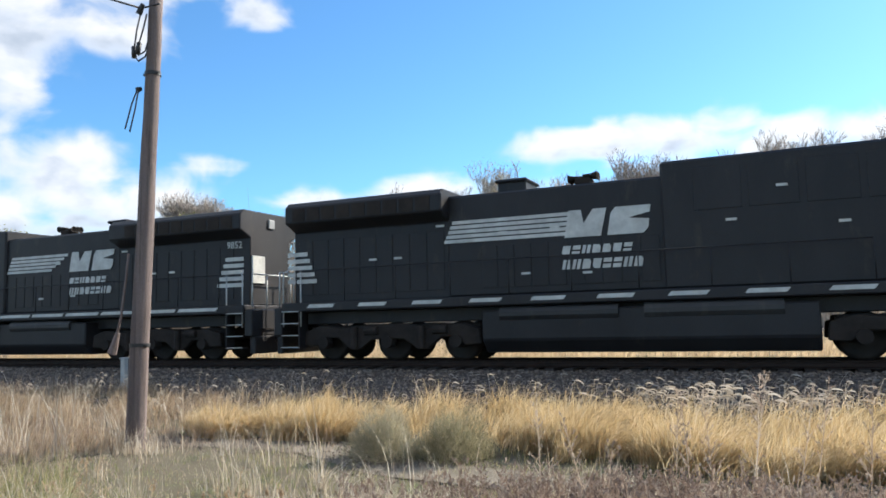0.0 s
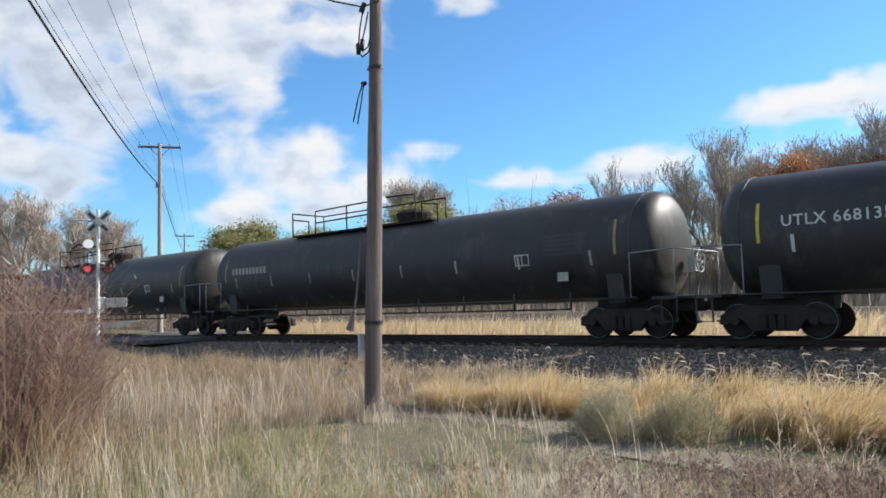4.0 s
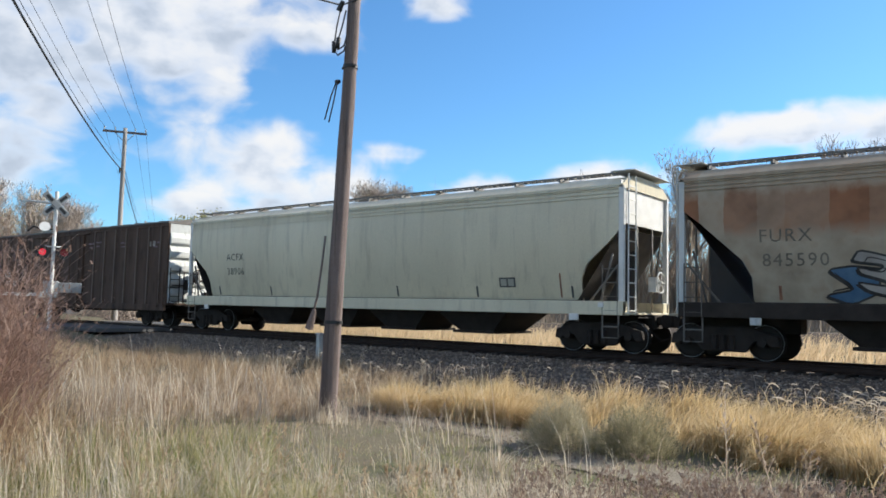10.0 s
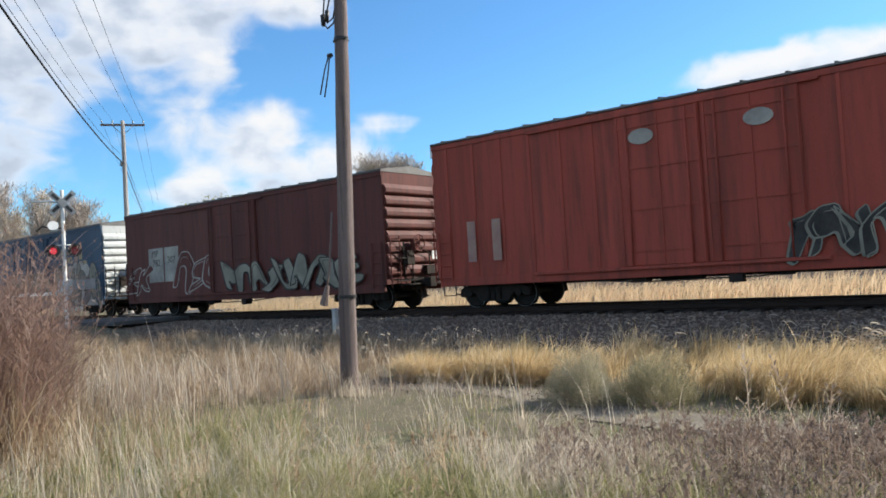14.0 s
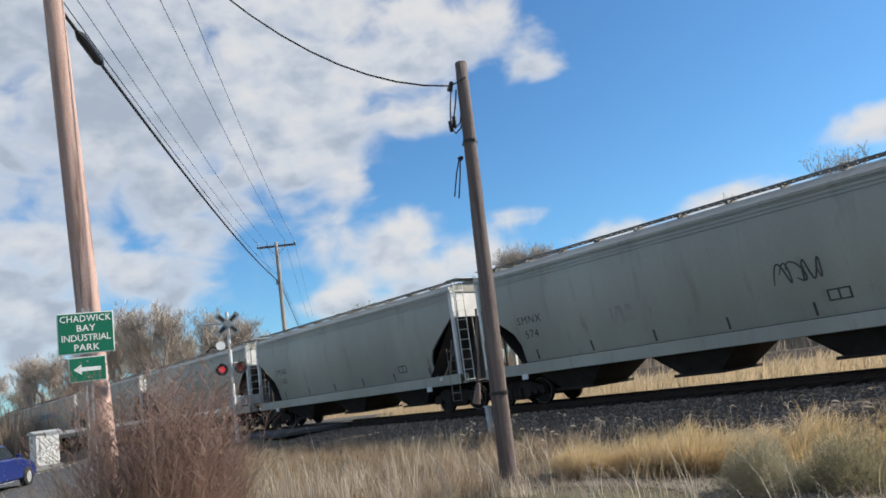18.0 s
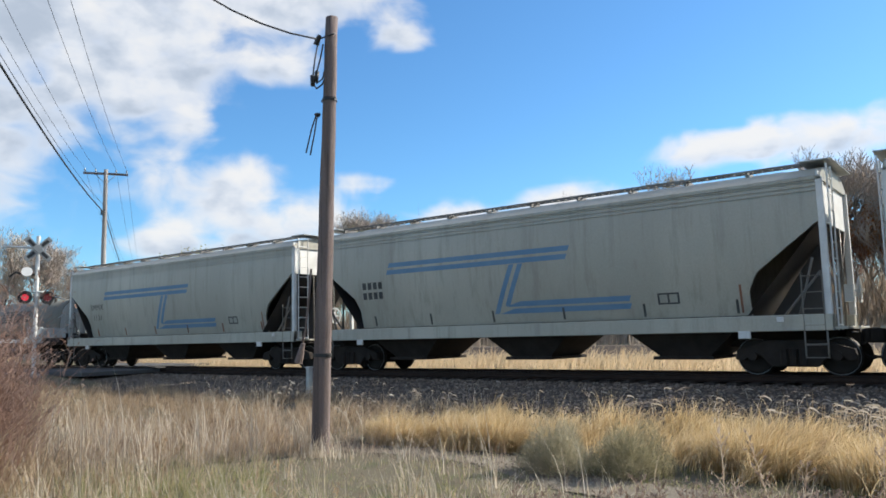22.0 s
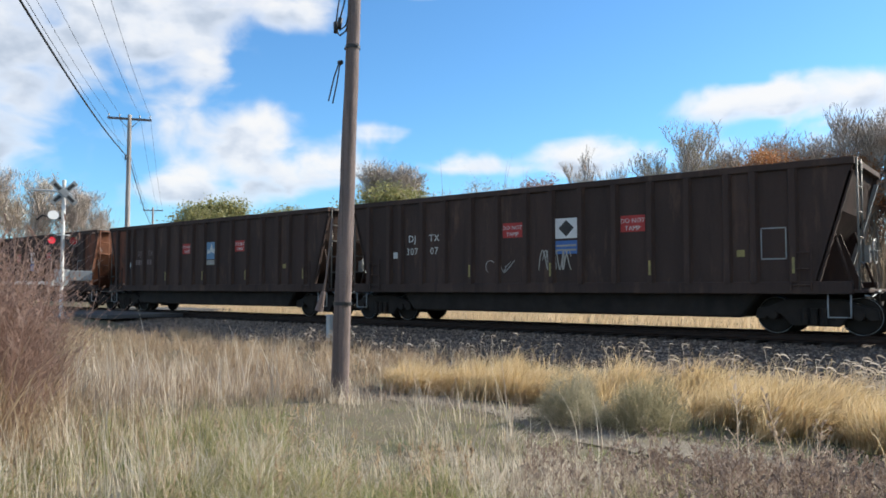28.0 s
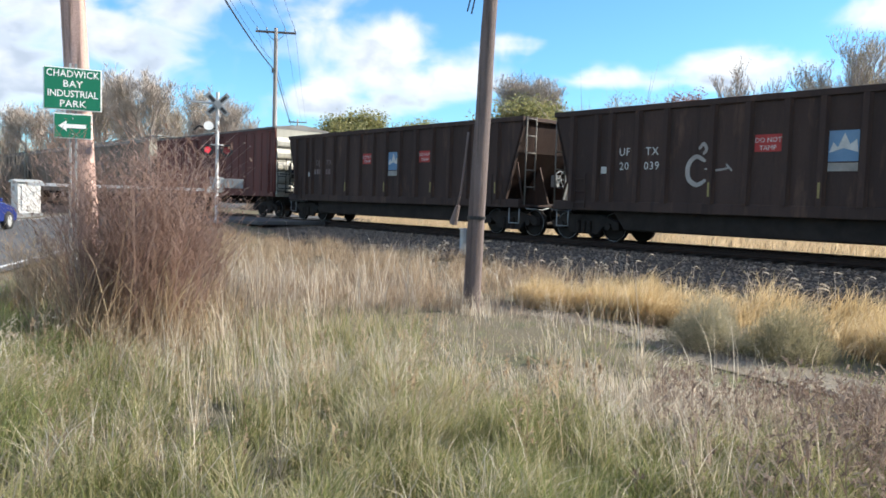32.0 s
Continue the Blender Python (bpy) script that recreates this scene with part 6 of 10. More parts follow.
def coil_car(s0, s1, label, covers, frame_paint, hoops=True, end_paint=None):
    car, half = start_car("coil_car", label, s0, s1)
    belly = [(-half, 1.6), (half, 1.6), (half, 1.2), (half - 2.7, 1.15), (half - 3.5, 0.78), (-half + 3.5, 0.78), (-half + 2.7, 1.15), (-half, 1.2)]
    sill = extrude(bmesh.new(), belly, -1.5, -1.38, "y", 0.015)
    part("side_sill", sill, frame_paint, car)
    sill = extrude(bmesh.new(), belly, 1.38, 1.5, "y", 0.015)
    part("side_sill", sill, frame_paint, car)
    part("deck", boxes((-half, half, -1.38, 1.38, 1.1, 1.5), bevel=0.01), frame_paint, car)
    ledge = boxes((-half - 0.3, half + 0.3, -1.56, -1.3, 1.56, 1.64), bevel=0.01)
    part("walkway", ledge, frame_paint, car)
    part("walkway_edge", boxes((-half - 0.3, half + 0.3, -1.566, -1.561, 1.6, 1.635)), M_STEEL if not hoops or end_paint else frame_paint, car)
    for x in (-3.2, -1.9, 1.4, 3.1):
        part("underframe_box", boxes((x, x + 0.75, -1.35, -0.9, 0.48, 1.0), bevel=0.02), M_UNDER, car)
    pieces("side_rib", [(x - 0.05, x + 0.05, -1.54, -1.5, 0.82, 1.55) for x in np.linspace(-half + 3.8, half - 3.8, 7)], frame_paint, car)
    side_bars([(x, x + 0.3, 1.26, 1.36) for x in np.linspace(-half + 2.5, half - 3, 4)], M_OLDYELLOW, car, -1.505, "reflective_strip")
    for x0, x1, paint, nm in covers:
        hood(car, x0, x1, paint, label=nm)
    for s, xc in ((-1, covers[0][0]), (1, covers[-1][1])):
        arch = [(-1.42 * math.copysign(abs(math.cos(a)) ** 0.72, math.cos(a)) * 0.975, 2.15 + 1.23 * math.sin(a) ** 0.8) for a in np.linspace(0, math.pi, 15)]
        # ends paler than the cover: the sun on them is painted in
        part("cover_end", extrude(bmesh.new(), [(-1.4, 1.66)] + arch + [(1.4, 1.66)], *sorted((xc, xc + s * 0.02)), "x"), M_PALEEND if hoops or s < 0 else M_CREAMH, car, "end of the cover with its sunlight put into a pale colour")
        part("end_marking", boxes((*sorted((xc + s * 0.02, xc + s * 0.025)), -0.45, -0.15, 3.0, 3.12), (*sorted((xc + s * 0.02, xc + s * 0.025)), -0.05, 0.25, 3.0, 3.12)), M_HOODB, car)
    mid = (covers[0][0] + covers[0][1]) / 2
    if hoops:
        n = 9
        lines = [[(mid + dx, 0.6 * math.cos(a), 3.4 + 0.5 * min(1.0, 1.6 * math.sin(a))) for a in np.linspace(0, math.pi, n)] for dx in (-0.6, -0.2, 0.2, 0.6)]
        lines += [[(mid - 0.45 + 0.4 * math.cos(a) + 0.4, -0.55, 3.38 + 0.42 * math.sin(a)) for a in np.linspace(0, math.pi, n)]]
        part("lifting_hoop", bars(0.03, *lines, seg=5), M_UNDER, car)
        part("top_board", boxes((mid - 1.9, mid + 1.9, -0.7, 0.5, 3.38, 3.5), bevel=0.01), covers[0][2], car)
    for s in (-1, 1):
        part("end_railing", bars(0.022, [(s * (half + 0.25), -1.4, 1.6), (s * (half + 0.25), -1.4, 2.6), (s * (half + 0.25), 1.4, 2.6), (s * (half + 0.25), 1.4, 1.6)], [(s * (half + 0.25), -1.4, 2.6), (s * (half - 0.35), -1.45, 2.4)], [(s * (half + 0.25), -0.5, 1.6), (s * (half + 0.25), -0.5, 2.6)]), M_GALV, car)
        part("end_platform", boxes((*sorted((s * (half - 0.2), s * (half + 0.4))), -1.5, 1.5, 1.4, 1.6), bevel=0.01), end_paint or frame_paint, car)
    brake_wheel(car, half + 0.35, -0.2, 2.2)
    gear(car, half, 1.6)
    return car, half


# ---- the train, from the head end ----
locomotive(5.1, -15.7, 1, "")
locomotive(-16.5, -38.2, -1, "9852")
tank_car(-39.6, -56.8, M_WTANK, "white tank car with galvanised top railing", pale=True, marks=(10, M_PATCH, -6.8, 2.42))
tank_car(-58.3, -75.9, M_BTANK, "black tank car with short top platform", texts=[("UTLX 668135", 0.36, -6.0, 2.6, M_STRIPE)])
tank_car(-77.3, -97.8, M_BTANK, "long black pressure tank car with domed valve bonnet", style="mid", marks=(10, M_GRAF_GREY, -8.6, 2.8))
tank_car(-99.2, -120.0, M_BTANK, "long black pressure tank car with yellow lettering", style="mid", texts=[("UTLX 958449", 0.5, -7.4, 2.6, M_YELLOW)])
coal_gondola(-121.7, -136.9, "sooty brown coal gondola with ribbed sides", "DJTX", "30778", False, 3)
tank_car(-138.0, -160.4, M_BTANK2, "long blue-black tank car with full-length top railing", style="long", texts=[("AMOX 33742", 0.36, -8.7, 2.55, M_HOODD)])

car, half = hopper_car(-161.2, -178.9, M_RUSTH, "rust-stained pale covered hopper with blue graffiti", H=4.6, marks=[("FURX", 0.42, -6.4, 2.75, M_DIRTYH), ("845590", 0.42, -6.2, 2.2, M_DIRTYH)], seed=2, white_end=M_PALEEND, bay=1.7, bay_top=3.6, grimy=True)
part("sprayed_rim", extrude(bmesh.new(), [(-0.95, 1.44), (-0.6, 1.75), (-1.05, 1.98), (-0.45, 2.02), (-0.3, 2.5), (0.6, 2.62), (1.6, 2.5), (2.4, 2.66), (3.4, 2.5), (4.4, 2.64), (5.7, 2.6), (6.15, 2.5), (5.85, 2.15), (5.6, 1.95), (5.85, 1.7), (5.55, 1.44)], -1.504, -1.502, "y"), M_GRAF_GREY, car, "pale sprayed rim with spiked ends")
graffiti(car, -0.2, 5.4, 1.42, 2.3, 8, 11, (M_GRAF_BLUE, M_GRAF_SKY), M_GRAF_DARK, M_GRAF_BLUE, y=-1.507)
graffiti(car, -5.6, -2.2, 1.42, 2.4, 4, 12, (M_GRAF_BLUE, M_GRAF_GREY), M_GRAF_DARK)
hopper_car(-180.3, -199.6, M_CREAMA, "clean pale grey covered hopper with black lettering", H=4.62, marks=[("ACFX", 0.38, -6.6, 2.75, M_PATCH), ("38906", 0.38, -6.6, 2.2, M_PATCH)], seed=3, white_end=M_WHITE, bay=1.3, bay_top=3.25)

car, half = box_car(-201.2, -218.4, M_BROWNB, "weathered dark brown ribbed boxcar with pale grey ends", 4.62, end_paint=M_PALEEND, ribs=18, rib_paint=M_BROWNRIB, end_ribs=5, door=(-1.4, 1.4), foot=0.85)
side_text("LRS", 0.45, -7.0, 2.2, M_STRIPE, car, -1.575, name="reporting_mark")
side_text("137", 0.42, -6.85, 1.75, M_STRIPE, car, -1.575, name="car_number")
side_text("30", 0.42, -6.1, 1.75, M_STRIPE, car, -1.575, name="car_number")
for x0, x1, z0, z1 in ((-6.8, -5.35, 3.72, 3.76), (-6.8, -5.35, 3.18, 3.22), (-6.55, -6.49, 3.25, 3.7), (-6.0, -5.93, 3.25, 3.7), (-5.45, -5.4, 3.25, 3.7)):
    side_bars([(x0, x1, z0, z1)], M_GRAF_SLATE if x1 - x0 > 1 else M_GRAF_VIOLET, car, -1.503, "faded_frame_marking")
for x, z in ((-3.3, 3.85), (-1.9, 3.9), (1.75, 3.75), (2.4, 3.8), (4.7, 3.7), (7.4, 3.62)):
    side_bars([(x, x + 0.26, z, z + 0.07), (x + 0.34, x + 0.52, z, z + 0.07), (x + 0.04, x + 0.4, z - 0.17, z - 0.12)], M_GRAF_VIOLET, car, -1.503, "faded_stencil")
side_bars([(half - 1.5, half - 1.32, 3.5, 3.72), (half - 1.2, half - 1.0, 3.5, 3.72)], M_GRAF_PALE, car, -1.503, "data_stencil")

car, half = box_car(-220.6, -236.7, M_TEALB, "faded teal boxcar covered low down in graffiti", 4.62, end_ribs=8, end_paint=M_TEALEND, door=(-2.2, 2.3), foot=0.75, double=True)
blocks((6, 4, 7), 3.6, 3.55, 0.3, 0.17, 0.09, M_GRAF_YEL, car, -1.503, "company_name_bars", right=5.6)
part("end_number_plate", boxes((half + 0.1, half + 0.115, -0.1, 0.75, 4.05, 4.22)), M_WHITE, car)
side_bars([(6.0, 6.38, 3.25, 3.6), (6.0, 6.38, 2.85, 3.2), (6.0, 6.38, 2.5, 2.82)], M_REDSIGN, car, -1.503, "red_square")
side_bars([(6.45, 6.78, 2.9, 3.2), (6.45, 6.78, 2.5, 2.82), (6.86, 7.2, 2.5, 2.82)], M_GRAF_YEL, car, -1.503, "yellow_square")
graffiti(car, 3.0, 7.5, 0.85, 2.3, 5, 21, (M_GRAF_PALE, M_GRAF_TANP), M_GRAF_DARK, M_GRAF_GREY)
graffiti(car, -3.0, -0.6, 0.95, 2.2, 4, 22, M_GRAF_PALE, M_GRAF_DARK, y=-1.6)
graffiti(car, -0.5, 2.9, 0.95, 1.9, 5, 26, M_GRAF_SLATE, M_GRAF_DARK, M_GRAF_SLATE, y=-1.6)
graffiti(car, -4.8, -3.0, 0.95, 2.3, 2, 23, M_GRAF_YEL, M_GRAF_DARK)
graffiti(car, -7.3, -4.8, 0.85, 2.3, 4, 24, M_GRAF_SLATE, M_GRAF_PALE, M_GRAF_SLATE, edge_w=0.04, cast_dx=0.03)
side_text("SSW", 0.34, -5.9, 2.72, M_GRAF_PALE, car, -1.515, name="reporting_mark")
side_text("2737", 0.34, -5.85, 2.4, M_GRAF_PALE, car, -1.52, name="car_number")
doodle = bmesh.new()
for k in range(9):
    sprayed(doodle, soft_curve([(-7.15, 3.55), (-7.45 + 0.1 * k, 3.45 - 0.02 * (k - 4) ** 2), (-7.55 + 0.14 * k, 2.9 + 0.02 * abs(k - 4))]), 0.035, -1.509 - 0.0004 * k, 0.6)
sprayed(doodle, soft_curve([(-7.6, 3.4), (-7.2, 3.72), (-6.5, 3.62), (-6.1, 3.55), (-6.5, 3.48), (-7.2, 3.5)]), 0.05, -1.514, 0.5)
part("sprayed_doodle", doodle, M_GRAF_PALE, car)
part("sprayed_disc", extrude(bmesh.new(), [(-7.0 + 0.26 * math.cos(a), 3.2 + 0.33 * math.sin(a)) for a in (0.3927 * k for k in range(16))], -1.519, -1.516, "y"), M_GRAF_PALE, car)

car, half = box_car(-238.7, -255.6, M_REDB, "tall red boxcar with white end fascia and graffiti", 5.2, ribs=17, end_ribs=6, door=(-2.3, 2.2), foot=0.85, top_white=True, double=True)
for x in (-1.55, 1.3):
    part("round_emblem", extrude(bmesh.new(), [(x + 0.34 * math.cos(a), 4.25 + 0.2 * math.sin(a)) for a in (0.3927 * k for k in range(16))], -1.598, -1.594, "y"), M_GRAF_PALE, car)
side_bars([(-7.2, -6.9, 1.4, 2.6), (-6.3, -6.0, 1.4, 2.6), (6.35, 6.45, 1.3, 1.6), (6.55, 6.65, 1.3, 1.6), (6.35, 6.65, 1.68, 1.76)], M_GRAF_ROSE, car, -1.563, "data_stencil")
graffiti(car, 1.8, 6.0, 0.98, 2.05, 8, 31, M_GRAF_DARK, M_GRAF_OLIVE, y=-1.6, edge_w=0.03)
for z in (2.0, 2.65, 3.3, 3.95):
    part("end_stencil", boxes((half + 0.112, half + 0.118, -0.2, 0.12, z, z + 0.06)), M_WHITE, car)

car, half = box_car(-257.8, -274.3, M_MAROON, "maroon boxcar with white number panels and graffiti", 4.75, ribs=0, end_ribs=8, door=(-1.6, 1.6), foot=0.75)
side_bars([(-6.3, -5.1, 1.5, 3.0), (-5.0, -3.9, 1.5, 3.0)], M_GRAF_PALE, car, -1.503, "white_number_panel")
side_text("MP", 0.42, -5.75, 2.62, M_GRAF_DARK, car, -1.51, name="reporting_mark")
side_text("782", 0.42, -5.65, 2.2, M_GRAF_DARK, car, -1.51, name="car_number")
side_text("307", 0.42, -4.45, 2.3, M_GRAF_DARK, car, -1.51, name="car_number")
graffiti(car, -8.0, -6.2, 0.95, 2.3, 2, 42, M_MAROON, M_GRAF_PALE)
graffiti(car, -4.0, -1.0, 0.95, 2.6, 3, 43, M_MAROON, M_GRAF_PALE)
graffiti(car, -0.5, 7.0, 0.9, 2.1, 9, 44, M_GRAF_OLIVE, M_GRAF_DARK, y=-1.6)

car, half = box_car(-276.6, -292.6, M_BLUEB, "dark blue boxcar with a long band of graffiti", 4.62, end_ribs=8, end_paint=M_PALEEND, door=(-2.2, 2.3), foot=0.75, double=True)
blocks((6, 4, 7), 3.6, 3.55, 0.3, 0.17, 0.09, M_GRAF_YEL, car, -1.503, "company_name_bars", right=5.0)
for z in (2.5, 2.87, 3.25):
    side_bars([(5.2, 5.55, z, z + 0.34)], M_GRAF_ROSE, car, -1.503, "faded_red_square")
for x, z in ((5.64, 2.93), (5.66, 2.5), (6.1, 2.5)):
    side_bars([(x, x + 0.36, z, z + 0.36)], M_GRAF_YEL, car, -1.503, "yellow_square")
graffiti(car, -7.4, -2.6, 0.66, 2.1, 7, 51, (M_GRAF_OLIVE, M_GRAF_DIM), M_GRAF_DARK, M_GRAF_DIM, y=-1.524)
graffiti(car, -2.5, 2.6, 0.7, 2.45, 8, 52, (M_GRAF_DIM, M_GRAF_OLIVE), M_GRAF_DARK, M_GRAF_DIM, y=-1.6)
graffiti(car, 2.7, 7.7, 0.66, 2.6, 7, 53, (M_GRAF_OLIVE, M_GRAF_DIM, M_GRAF_MAUVE), M_GRAF_DARK, M_GRAF_GREY, y=-1.524)

car, half = box_car(-294.9, -311.6, M_MAROON, "red-brown boxcar with teal and ochre graffiti", 4.62, ribs=0, end_ribs=9, end_paint=M_REDB, door=None, foot=0.75)
part("shield", extrude(bmesh.new(), [(5.48, 3.38), (5.62, 3.44), (5.82, 3.4), (6.02, 3.44), (6.16, 3.38), (6.18, 3.15), (6.12, 2.92), (6, 2.8), (5.82, 2.72), (5.64, 2.8), (5.52, 2.92), (5.46, 3.15)], -1.505, -1.502, "y"), M_STRIPE, car, "rounded shield emblem with stripes")
part("shield_top", extrude(bmesh.new(), [(5.48, 3.38), (5.62, 3.44), (5.82, 3.4), (6.02, 3.44), (6.16, 3.38), (6.17, 3.13), (5.46, 3.13)], -1.508, -1.506, "y"), M_BLUESIGN, car)
side_bars([(5.56 + 0.12 * k, 5.61 + 0.12 * k, 2.86, 3.11) for k in range(5)], M_MAROON, car, -1.5065, "shield_stripe")
side_bars([(5.56, 6.08, 3.29, 3.34), (5.6, 6.04, 3.19, 3.24)], M_STRIPE, car, -1.5095, "shield_print")
side_bars([(7.2, 7.6, 3.45, 3.75), (7.35, 7.8, 3.3, 3.44)], M_GRAF_PALE, car, -1.503, "worn_paint_patch")
graffiti(car, 2.4, 7.6, 0.92, 2.2, 6, 69, (M_GRAF_TANP, M_GRAF_YEL, M_GRAF_TANP), M_GRAF_DARK, M_GRAF_TEAL, y=-1.507, edge_w=0.05)
graffiti(car, 7.2, 8.1, 0.95, 1.9, 1, 66, M_GRAF_TEAL, M_GRAF_PALE, y=-1.52)
rng = random.Random(67)
for x, z, w, h, mat in ((-6.6, 2.0, 1.9, 1.0, M_GRAF_VIOLET), (-5.0, 1.7, 2.2, 1.1, M_GRAF_MAUVE), (-3.2, 1.55, 2.0, 1.0, M_GRAF_MAUVE), (-6.9, 1.3, 1.6, 0.8, M_GRAF_MAUVE), (-1.6, 1.25, 0.9, 0.5, M_GRAF_MAUVE), (-0.3, 1.6, 0.35, 0.4, M_GRAF_MAUVE)):
    part("dull_paint_patch", extrude(bmesh.new(), blob(x, z, w, h, rng, 22), -1.5035 - rng.uniform(0, 0.002), -1.502, "y"), mat, car)
graffiti(car, -7.4, -2.6, 0.9, 2.05, 9, 63, (M_GRAF_MAUVE, M_GRAF_VIOLET, M_GRAF_ROSE), M_GRAF_GREY, y=-1.508, edge_w=0.02, cast_dx=0.015)
scrawl(car, -6.4, -3.4, 0.95, 2.0, 7, 64, M_GRAF_ROSE, -1.54, 0.022)
scrawl(car, 6.6, 8.0, 3.3, 3.8, 3, 65, M_GRAF_PALE, -1.503, 0.06)

for (s0, s1), mark, num, em, paint, sd in (((-313.3, -329.0), "SMNX", "574", False, M_GREYH, 5), ((-330.3, -346.2), "SMNX", "1142", False, M_GREYH, 7), ((-347.4, -363.2), "", "", False, M_GREYH, 9), ((-364.5, -380.5), "SMNX", "1029", 2, M_GREYH, 11), ((-381.6, -397.4), "", "", True, M_CREAMH, 13), ((-398.7, -414.7), "SMMX", "1131", True, M_CREAMH, 6)):
    car, half = hopper_car(s0, s1, paint, "weathered grey covered hopper with faded blue emblem" if em else "weathered grey covered hopper with small black lettering", marks=[(mark, 0.36, -5.5, 2.62, M_PATCH), (num, 0.36, -5.5, 2.15, M_PATCH)] if mark else [], emblem=em, seed=sd, white_end=M_WHITE)
    if not mark:
        blocks((4, 4), -5.95, 2.84, 0.22, 0.16, 0.07, M_PATCH, car, -1.508, "reporting_mark_bars")
    if sd == 5:
        scrawl(car, -2.2, -0.9, 2.1, 2.6, 4, sd, M_GRAF_GREY, -1.504, 0.045)
        scrawl(car, 2.8, 3.9, 2.3, 2.8, 3, sd + 1, M_PATCH, -1.504, 0.045)

car, half = coil_car(-415.5, -433.4, "coil car with one red and one grey arched cover", [(-8.7, -0.15, M_COVERRED, "red-brown arched cover"), (-0.05, 8.7, M_HOODG, "silver-grey arched cover")], M_COILFRAME)
for k in range(5):
    on_cover([(2.3 + 0.025 * k, 4.02 + 0.025 * k, 2.28 + 0.13 * k, 2.36 + 0.13 * k)], M_PATCH, car, "emblem_band")
on_cover([(4.12, 4.34, 2.28, 2.88), (4.5, 4.72, 2.28, 2.88), (4.34, 4.5, 2.42, 2.74)], M_PATCH, car, "emblem")
on_cover([(4.82, 5.42, 2.28, 2.44), (4.9, 5.5, 2.5, 2.66), (4.98, 5.6, 2.72, 2.88)], M_PATCH, car, "emblem")
side_bars([(3.3, 4.35, 1.3, 1.33), (3.3, 4.35, 0.86, 0.89), (3.3, 3.33, 0.86, 1.33), (4.32, 4.35, 0.86, 1.33), (3.8, 3.83, 0.86, 1.33)], M_STEEL, car, -1.546, "data_frame")
side_bars([(3.35, 3.75, 1.38, 1.5)], M_GRAF_GREY, car, -1.546, "data_plate")
arc = bmesh.new()
ribbon(arc, [(-5.2 + 0.28 * math.cos(a), 2.0 + 0.28 * math.sin(a)) for a in np.linspace(0.2, 3.0, 8)], 0.12, -1.455)
ribbon(arc, [(-5.6, 1.78), (-5.1, 1.82)], 0.1, -1.455)
part("emblem", arc, M_STRIPE, car)
side_text("628347", 0.3, -6.6, 1.3, M_STRIPE, car, -1.515, name="car_number")
coil_car(-434.8, -449.6, "coil car with a weathered grey arched cover", [(-7.3, 7.3, M_HOODB, "long dirty grey arched cover")], M_COILFRAME, end_paint=M_GALV)
car, half = coil_car(-450.6, -465.7, "coil car with a black cover and yellow ends", [(-7.3, 7.3, M_HOODD, "long black arched cover")], M_COILFRAME, hoops=False, end_paint=M_GALV)
hood(car, 6.4, 6.9, M_OCHRE, H=3.44, name="yellow_band", label="yellow band round the cover end")
hood(car, -7.32, -6.9, M_OCHRE, H=3.44, name="yellow_band", label="yellow band round the cover end")
low_gondola(-466.9, -483.2)
for (s0, s1), mk, num, rusty, sd in (((-484.8, -500.0), "DJTX", "30707", False, 1), ((-501.2, -516.4), "DJTX", "", False, 2), ((-517.6, -533.0), "DJTX", "30693", True, 3), ((-534.2, -549.4), "DJTX", "", True, 6), ((-550.8, -565.9), "UFTX", "20039", True, 4), ((-567.2, -582.2), "DJTX", "", False, 8)):
    coal_gondola(s0, s1, "sooty brown coal gondola with rusted orange end" if rusty else "sooty brown coal gondola with ribbed sides", mk, num, rusty, sd)
box_car(-583.6, -599.0, M_MAROON, "brown ribbed hopper-like boxcar with beige end ladders", 4.5, end_paint=M_CREAMH, ribs=18, end_ribs=5, foot=1.2)
for k in range(3):
    hopper_car(-600.4 - 17 * k, -616.4 - 17 * k, M_DIRTYH, "grimy tan covered hopper dulled by dirt", seed=20 + k, white_end=M_CREAMH)

for car, _ in TRAIN:
    if car.name.startswith("covered_hopper"):
        barrel(car)


# ---- sky: one drifting sheet of broken clouds, far behind everything ----
# bearing, elevation, half width, half height, thickness
CLOUDS_HIGH = [(77.8, 29.7, 6.8, 3.3, 1), (67.6, 27.7, 5.4, 3.4, 1), (52.3, 27.0, 5.4, 4.4, 1), (45.2, 25.5, 5.3, 2.8, 1), (60.6, 25.1, 4.2, 3.8, 1), (75.9, 23.3, 5.9, 3.8, 1), (67.5, 22.7, 6.6, 3.6, 1), (51.5, 19.8, 4.8, 1.5, 0.95), (78.0, 18.3, 4.5, 2.4, 0.85), (60.4, 17.0, 4.4, 3.1, 0.95), (55.4, 15.5, 1.5, 1.0, 0.95), (68.0, 15.4, 4.5, 2.6, 0.9)]
CLOUDS_LOW = [(77.5, 13.4, 4.4, 2.0, 0.9), (57.0, 11.8, 1.8, 2.0, 0.9), (42.0, 11.7, 2.6, 0.9, 0.95), (51.8, 10.9, 4.2, 2.2, 0.95), (71.0, 10.8, 7.2, 1.7, 0.75), (81.1, 10.3, 4.3, 2.9, 0.9), (76.1, 10.0, 6.6, 1.9, 0.95), (48.5, 8.2, 4.9, 2.1, 0.95), (69.1, 7.4, 4.9, 1.7, 0.6), (56.7, 7.1, 3.7, 2.0, 0.95), (78.2, 6.8, 4.4, 2.1, 0.8), (79.4, 6.1, 3.8, 3.2, 0.7)]
